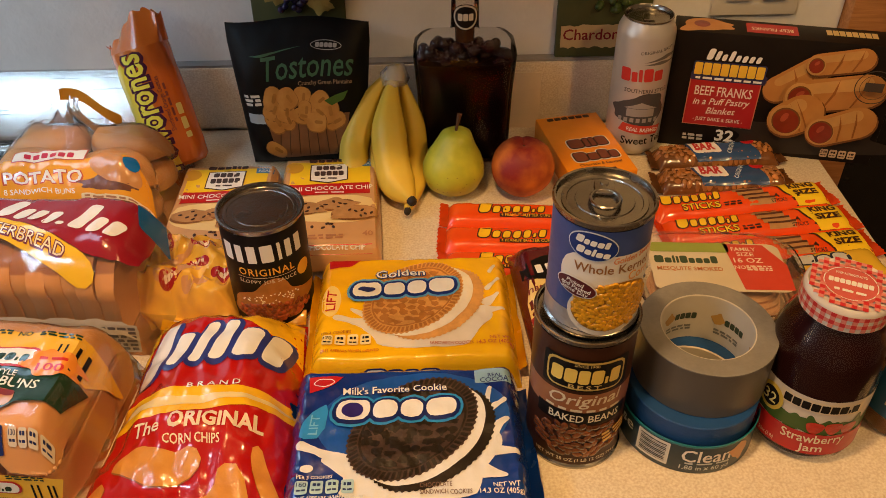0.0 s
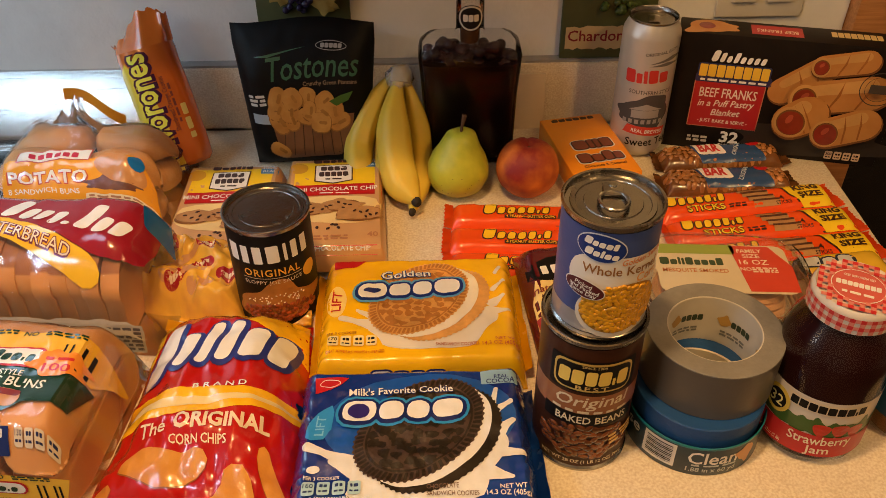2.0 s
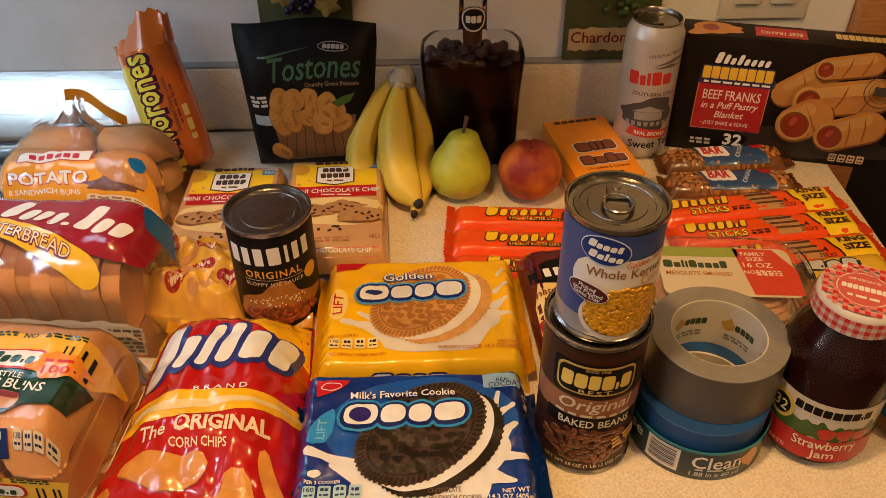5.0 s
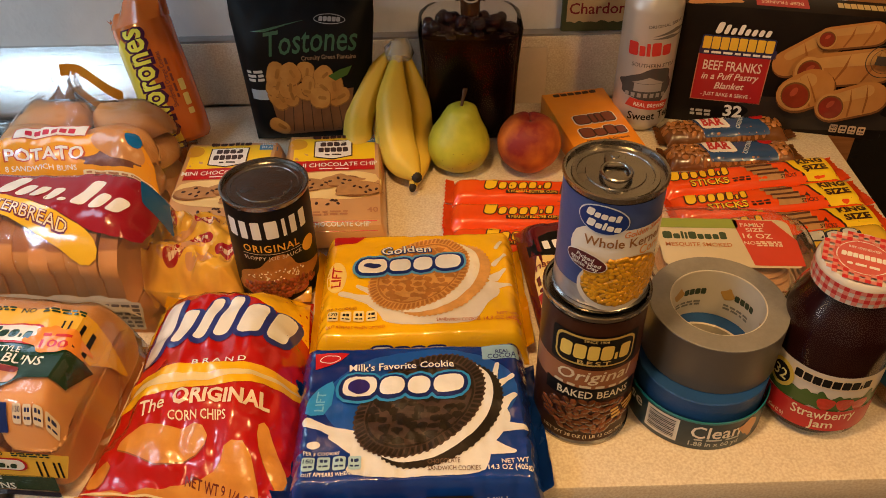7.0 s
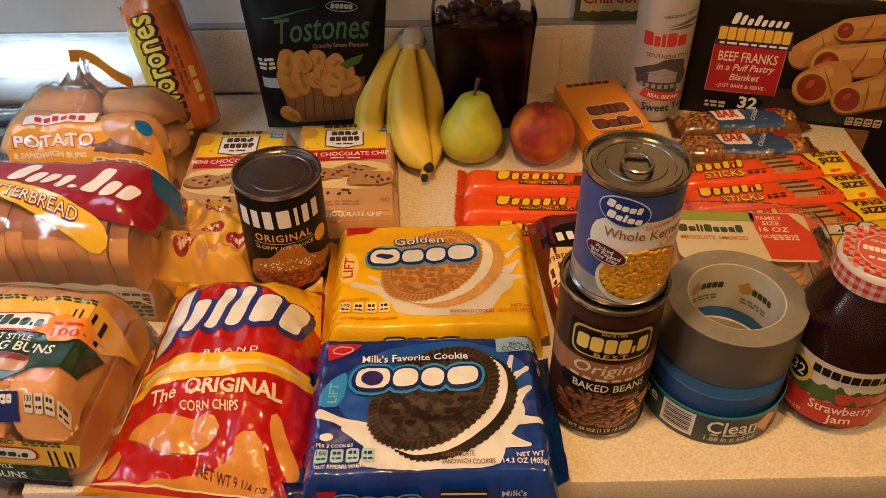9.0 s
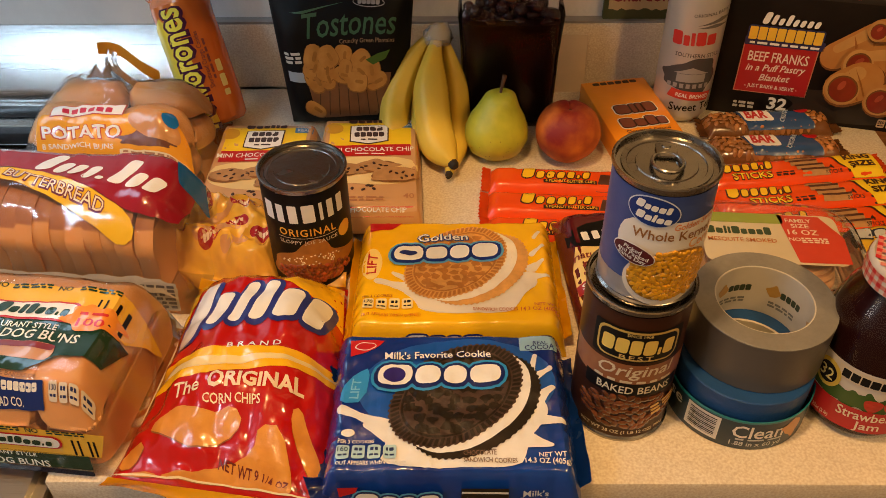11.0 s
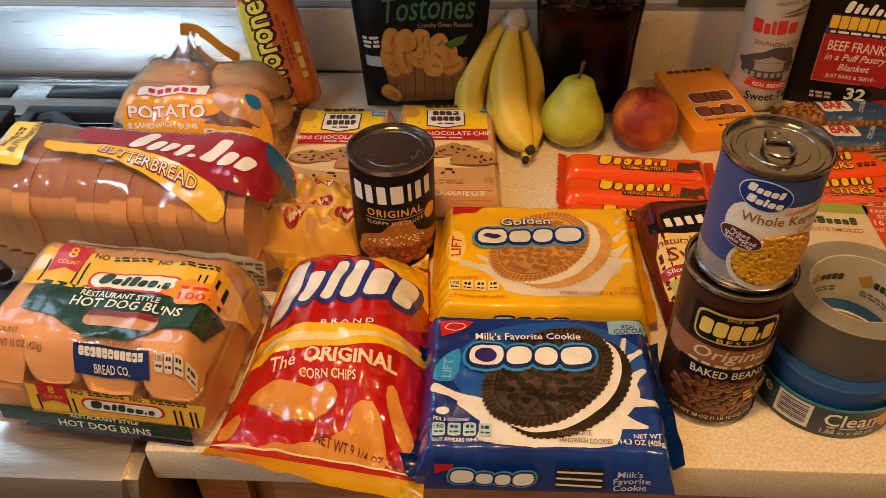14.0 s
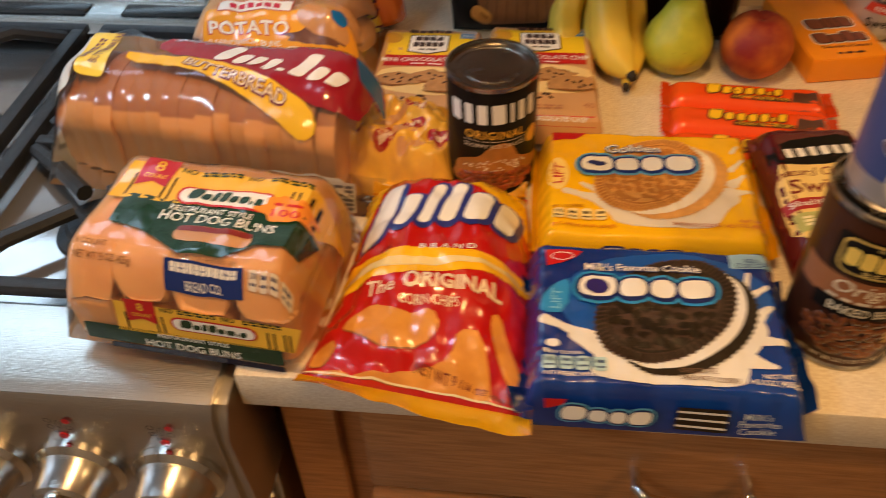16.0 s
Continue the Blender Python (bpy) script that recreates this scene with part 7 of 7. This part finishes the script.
printed("neck_label_ring", ring(0, 0.2, 0.0155, 0.0155, 0.0022), ink((0.5, 0.46, 0.38)), ob, ns, 2, 0.003)
printed("neck_label_mark", mark(0, 0.2, 0.019, 0.009, [(1, 1)] * 3, 0, 0), ink((0.6, 0.55, 0.45)), ob, ns, 2, 0.003)

# ---- plantain chips pouch ----
def pouch_warp(x, y):
    t = (y + 0.094) / 0.188
    return x * (0.84 + 0.17 * min(1, t * 1.15)), y + 0.004 * math.sin(35 * x + 1) * t * t - 0.03 * x * t


MATTB = mat("matt_black_pouch", (0.004, 0.004, 0.004), 0.55, 0, 0.2, 20, 0.06, 30, ior=1.25)
ob, s = pack("plantain_chips_pouch", pose(-0.1455, 0.995, C + 0.093, 80, 0, 2.0), 0.176, 0.188, 0.030, (0.03, 0.03, 0.03, 0.075), MATTB, "matt black stand-up pouch of crunchy green plantains", "chips pouch", "", 0.0016, 81.0, 0.7, pouch_warp, 40, 0.0, 24.0)
printed("tostones_lettering", [words("Tostones", 0.010, 0.042, 0.030, 0.118, 3, 0.2, 0.008)], ink((0.035, 0.11, 0.058)), ob, s, 1, 0.006)
printed("tostones_swash", [[(-0.062, 0.056), (-0.044, 0.058), (0.005, 0.064), (-0.02, 0.0595), (-0.045, 0.0545)]], ink((0.035, 0.11, 0.058)), ob, s, 1, 0.006)
printed("kind_lettering", [words("Crunchy Green Plantains", 0.032, 0.021, 0.0055, 0.07, 3)], ink((0.25, 0.17, 0.1)), ob, s, 1, 0.006)
printed("brand_oval", ring(0.035, 0.065, 0.019, 0.0055, 0.0008, 32) + mark(0.035, 0.065, 0.026, 0.005, [(1, 1)] * 5), ink((0.4, 0.38, 0.34)), ob, s, 1, 0.006)
PL = mat("plantain_print", (0.5, 0.25, 0.055), 0.4, 0, 0.2, 50, 0.12, 60, coat=0.2, second=(0.34, 0.14, 0.025), mix=0.7)
BOWL = mat("bowl_print", (0.2, 0.09, 0.035), 0.45, 0, 0.2, 30, 0.05, 60, second=(0.12, 0.05, 0.018), mix=0.7)
printed("bowl_picture", [[(-0.052, -0.022), (0.064, -0.018), (0.06, -0.05), (0.045, -0.076), (-0.032, -0.08), (-0.047, -0.055)]], BOWL, ob, s, 1, 0.006)
printed("bowl_slats", [rect(-0.036 + 0.0135 * k, -0.052, 0.0012, 0.046, 0, 0, 0.05 * (k - 3)) for k in range(7)], mat("bowl_joint_print", (0.07, 0.03, 0.012), 0.5), ob, s, 2, 0.006)
crisp = random.Random(29)
spots = [(-0.040 + 0.0195 * (k % 5) + crisp.uniform(-0.006, 0.006), (-0.026, -0.014, 0.001)[k // 5] + crisp.uniform(-0.006, 0.005), crisp.uniform(0.0125, 0.018)) for k in range(14)]
for k, (cx, cy, r) in enumerate(spots + [(-0.044, -0.066, 0.016)]):
    turn = crisp.uniform(-1.5, 1.5)
    tall = crisp.uniform(1.1, 1.8)
    printed("chip_edge", [rect(cx, cy - 0.0008, r * 2.05, r * (tall + 0.12), r * 0.72, 0, turn)], mat("chip_edge_print", (0.27, 0.12, 0.025), 0.45), ob, s, 2 + k % 4, 0.006)
    printed("chip_picture", [rect(cx, cy, r * 1.9, r * tall, r * 0.66, 0, turn)], PL, ob, s, 3 + k % 4, 0.006)
    printed("chip_core", [rect(cx + r * 0.2, cy, r * 0.8, r * 0.3, r * 0.15, 0, turn)], mat("chip_core_print", (0.36, 0.16, 0.03), 0.45, 0, 0.2, 80), ob, s, 7, 0.006)
printed("leaf_picture", [[(0.03, -0.002), (0.045, 0.006), (0.062, 0.012), (0.056, 0.0), (0.04, -0.008)]], ink((0.05, 0.12, 0.02)), ob, s, 7, 0.006)
printed("note_lettering", bars(-0.066, 0.0, 0.022, 0.014, 3, cuts=2, turn=5), ink((0.5, 0.48, 0.42)), ob, s, 1, 0.006)
printed("arrow", [rect(-0.048 + 0.0028 * k, 0.0035 - 0.0002 * k * k, 0.0035, 0.0009, 0, 0, -0.12 * k) for k in range(8)], ink((0.5, 0.48, 0.42)), ob, s, 1, 0.006)
printed("seal_note", [rect(-0.064, -0.024, 0.024, 0.013)], ink((0.3, 0.36, 0.4)), ob, s, 1, 0.006)

# ---- roll of shortbread cookies leaning on the backsplash ----
a, b = Vector((-0.309, 0.960, C + 0.006)), Vector((-0.354, 1.022, C + 0.17))
zz = (b - a).normalized()
yy = (Vector((0, 1, 0.0)) - zz * zz.y).normalized()
xx = yy.cross(zz)
ob = thing("cookie_roll", Matrix(((xx.x, yy.x, zz.x, a.x), (xx.y, yy.y, zz.y, a.y), (xx.z, yy.z, zz.z, a.z), (0, 0, 0, 1))), "orange and yellow roll of shortbread cookies, leaning", "cookie roll")
H = (b - a).length
OR2 = mat("orange_roll_film", (0.66, 0.15, 0.02), 0.25, 0, 0.1, 20, 0.16, 40, coat=0.8, coatrough=0.08)
bm = lathe([(0, 0.004), (0.018, 0.002), (0.031, 0.004), (0.036, 0.01), (0.037, 0.03), (0.037, H * 0.55), (0.0365, H - 0.045), (0.037, H - 0.03), (0.036, H - 0.022)], 60)
displaced(bm, 0.0011, 45, 7)
part("wrapper", bm, OR2, ob)
bm = bmesh.new()
rows = []
for k in range(7):
    t = k / 6
    rows.append([bm.verts.new((0.036 * (1 + 0.1 * t) * math.cos(q) * (1 + 0.05 * math.sin(9 * q)), 0.036 * (1 - 0.8 * t) * math.sin(q) + 0.004 * t * math.sin(6 * q), H - 0.022 + 0.03 * t * (0.9 + 0.55 * math.sin(2.2 * math.cos(q) + 0.6) + 0.08 * math.sin(13 * q)))) for q in [2 * math.pi * i / 60 for i in range(60)]])
for r0, r1 in zip(rows, rows[1:]):
    for i in range(60):
        bm.faces.new((r0[i], r0[(i + 1) % 60], r1[(i + 1) % 60], r1[i]))
part("crimped_end", bm, OR2, ob, "crumpled sealed end of the wrapper")
s = round_can(0.0375)
printed("yellow_print", [[(-0.04, 0.008), (0.014, 0.008), (0.01, 0.05), (0.002, H - 0.06), (-0.02, H - 0.035), (-0.04, H - 0.05)]], ink((0.82, 0.62, 0.05), "", 0.25, 0.8), ob, s, 1, 0.005)
printed("name_outline", [words("Polvorones", -0.006, 0.078, 0.036, 0.156, 90, bold=0.085)], ink((0.06, 0.01, 0.035), "", 0.25, 0.8), ob, s, 2, 0.005)
printed("name_lettering", [words("Polvorones", -0.006, 0.078, 0.033, 0.152, 90, bold=0.02)], ink((0.85, 0.74, 0.08), "", 0.25, 0.8), ob, s, 3, 0.005)
printed("kind_lettering", [words("Shortbread Orange Cookies", 0.0205, 0.086, 0.006, 0.07, 90)] + bars(0.0265, 0.086, 0.05, 0.003, 1, turn=90), ink((0.2, 0.04, 0.02)), ob, s, 2, 0.005)
printed("side_lettering", bars(0.036, 0.06, 0.045, 0.008, 1, cuts=3, turn=90), ink((0.75, 0.6, 0.2)), ob, s, 2, 0.005)

# ---- deli meat tub ----
ob = thing("deli_meat_tub", pose(0.318, 0.684, C, 0, 0, -4), "clear plastic tub of sliced deli turkey", "food tub")
TUB = film("tub_plastic", (1, 0.99, 0.97), 0.06, 0.12, 25, 0.04)
tr_ = [(0.072, 0.05, 0.0), (0.076, 0.054, 0.003), (0.084, 0.062, 0.03), (0.087, 0.065, 0.036), (0.0905, 0.0685, 0.037), (0.0905, 0.0685, 0.039), (0.082, 0.06, 0.041), (0.078, 0.056, 0.046), (0.074, 0.052, 0.047)]
part("tub", flask(tr_, 64, 0.5), TUB, ob)
MEAT = mat("sliced_turkey", (0.62, 0.38, 0.22), 0.5, 0, 0.12, 30, 0.08, 60, second=(0.5, 0.25, 0.12), mix=0.6, sss=0.08)
for k in range(5):
    bm = flask([(0.066 - 0.002 * k, 0.045, 0.0), (0.068 - 0.002 * k, 0.047, 0.003), (0.066 - 0.002 * k, 0.045, 0.0062)], 48, 0.6)
    displaced(bm, 0.002, 30, k)
    part("meat_slice", bm, MEAT, ob).matrix_local = pose(rng.uniform(-0.003, 0.003), rng.uniform(-0.003, 0.003), 0.003 + 0.0067 * k, 0, 0, rng.uniform(-4, 4))
s = flat(Matrix.Translation((0, 0, 0.0474)))
printed("label_card", [rect(-0.004, -0.004, 0.14, 0.078, 0.01)], ink((0.66, 0.56, 0.38)), ob, s, 1)
printed("green_band", [rect(-0.03, 0.027, 0.085, 0.016, 0.004)], ink((0.3, 0.36, 0.06)), ob, s, 2)
printed("brand_mark", mark(-0.036, 0.0065, 0.066, 0.012, [(1.1, 1), (0.8, 0.7), (0.3, 1), (0.3, 0.9), (0.9, 1), (0.7, 0.7), (0.8, 0.7), (0.7, 0.7), (0.8, 1)], 0, 0), ink((0.04, 0.07, 0.03)), ob, s, 2)
printed("kind_lettering", [words("MESQUITE SMOKED", -0.034, -0.009, 0.0062, 0.068)], ink((0.5, 0.15, 0.03)), ob, s, 2)
printed("red_panel", [[(0.008, 0.034), (0.05, 0.033), (0.068, 0.0), (0.066, -0.04), (0.016, -0.04)]], ink((0.62, 0.06, 0.03)), ob, s, 2)
printed("size_lettering", [words("FAMILY", 0.028, 0.025, 0.0062, 0.026), words("SIZE", 0.028, 0.0165, 0.0062, 0.018), words("16 OZ", 0.029, 0.0065, 0.0078, 0.03), words("NO", 0.0185, -0.005, 0.0055)] + bars(0.038, -0.006, 0.026, 0.008, 3), ink((0.85, 0.7, 0.55)), ob, s, 3)

# ---- bag of sliced cheese ----
ob, s = pack("cheese_bag", pose(0.159, 0.650, C + 0.010, 6, 0, 6), 0.104, 0.186, 0.026, (0.018, 0.018, 0.02, 0.02), mat("maroon_film", (0.10, 0.008, 0.012), 0.25, 0, 0.1, 20, 0.14, 40, coat=0.8), "resealable bag of natural sliced Swiss cheese", "cheese bag", "", 0.002, 91.0, 0.7, None, 36, 0.0, 26.0)
printed("black_band", [smooth([(-0.046, 0.062), (0.05, 0.074), (0.05, 0.036), (0.0, 0.03), (-0.046, 0.032)], 1)], NEARBLACK, ob, s, 1, 0.007)
printed("brand_block", mark(0.006, 0.049, 0.074, 0.0125, [(0.7, 1)] * 7, 4, 0, 0.2, 0, 0.4), WH, ob, s, 2, 0.007)
printed("yellow_field", [smooth([(-0.047, 0.034), (-0.02, 0.030), (0.01, 0.031), (0.049, 0.038), (0.049, -0.075), (-0.047, -0.075)], 1)], ink((0.8, 0.58, 0.2), "", 0.25, 0.8), ob, s, 2, 0.007)
printed("cheese_lettering", [words("natural Cheese", -0.006, 0.022, 0.0095, 0.076, 4, 0.2)], ink((0.2, 0.03, 0.02)), ob, s, 3, 0.007)
printed("swiss_lettering", [words("Swiss", -0.010, 0.004, 0.0175, 0.058, 4, 0.15)], ink((0.2, 0.03, 0.02)), ob, s, 3, 0.007)
printed("red_band", [rect(0.0, -0.016, 0.094, 0.012, 0, 0, 0.06)], ink((0.35, 0.02, 0.02)), ob, s, 3, 0.007)
printed("band_lettering", [words("Sliced Natural Cheese", -0.004, -0.016, 0.0058, 0.078, 3)], WHITE, ob, s, 4, 0.007)
printed("green_panel", [rect(-0.012, -0.038, 0.062, 0.022, 0.002, 0, 0.05)], ink((0.42, 0.42, 0.14)), ob, s, 3, 0.007)
printed("small_lettering", bars(-0.012, -0.038, 0.05, 0.012, 3, cuts=3, turn=3), ink((0.85, 0.75, 0.45)), ob, s, 4, 0.007)

# ---- bag of wrapped caramels ----
YF = mat("caramel_bag_film", (0.82, 0.46, 0.05), 0.22, 0, 0.12, 30, 0.2, 30, coat=0.9, coatrough=0.06, second=(0.6, 0.3, 0.07), mix=0.7)
ob, s = pack("caramel_bag", pose(-0.2465, 0.716, C, 0, 0, -14), 0.135, 0.098, 0.050, (0.03, 0.035, 0.028, 0.03), YF, "crumpled yellow bag of wrapped caramels", "candy bag", "", 0.004, 101.0, 0.6, None, 80, 0.0, 30.0, 0.004, 0.013)
OV = ink((0.35, 0.015, 0.02), "", 0.2, 0.9)
for k, (u, v, t) in enumerate(((-0.032, 0.018, -0.8), (0.012, 0.018, 0.3), (0.016, -0.008, 0.4), (-0.03, -0.02, 1.2), (-0.005, -0.03, 0.5), (0.045, -0.012, 0.2))):
    printed("red_oval", [oval(u, v, 0.0125, 0.0062, t)], OV, ob, s, 1, 0.004)
    printed("oval_mark", mark(u, v, 0.014, 0.004, [(1, 1)] * 4, math.degrees(t)), ink((0.8, 0.62, 0.45)), ob, s, 2, 0.004)
printed("caramel_shape", [rect(0.0, -0.022, 0.05, 0.009, 0.004, 0, 0.5), rect(0.022, -0.03, 0.03, 0.010, 0.004, 0, 0.2), rect(-0.012, 0.002, 0.04, 0.007, 0.003, 0, 0.7)], mat("caramel_print", (0.62, 0.3, 0.12), 0.3, 0, 0.15, 40, 0.1, coat=0.7), ob, s, 1, 0.004)

# ---- small yellow snack bag behind the jam ----
ob, s = pack("snack_bag", pose(0.462, 0.702, C, 0, 0, 8), 0.12, 0.085, 0.022, (0.02, 0.02, 0.02, 0.02), ink((0.8, 0.5, 0.04), "", 0.25, 0.8), "small yellow snack bag with black print", "snack bag", "", 0.003, 111.0, 0.7, None, 30)
printed("brand_outline", mark(-0.015, 0.018, 0.06, 0.016, [(1, 1), (0.7, 0.8), (0.8, 1.1)], -8, 0, 0.3, 0.005), ink((0.02, 0.03, 0.06)), ob, s, 1, 0.006)
printed("brand_mark", mark(-0.015, 0.018, 0.06, 0.016, [(1, 1), (0.7, 0.8), (0.8, 1.1)], -8, 0, 0.3), ink((0.6, 0.62, 0.66)), ob, s, 2, 0.006)
printed("small_lettering", bars(-0.01, 0.033, 0.05, 0.004, 1, cuts=4), NEARBLACK, ob, s, 1, 0.006)
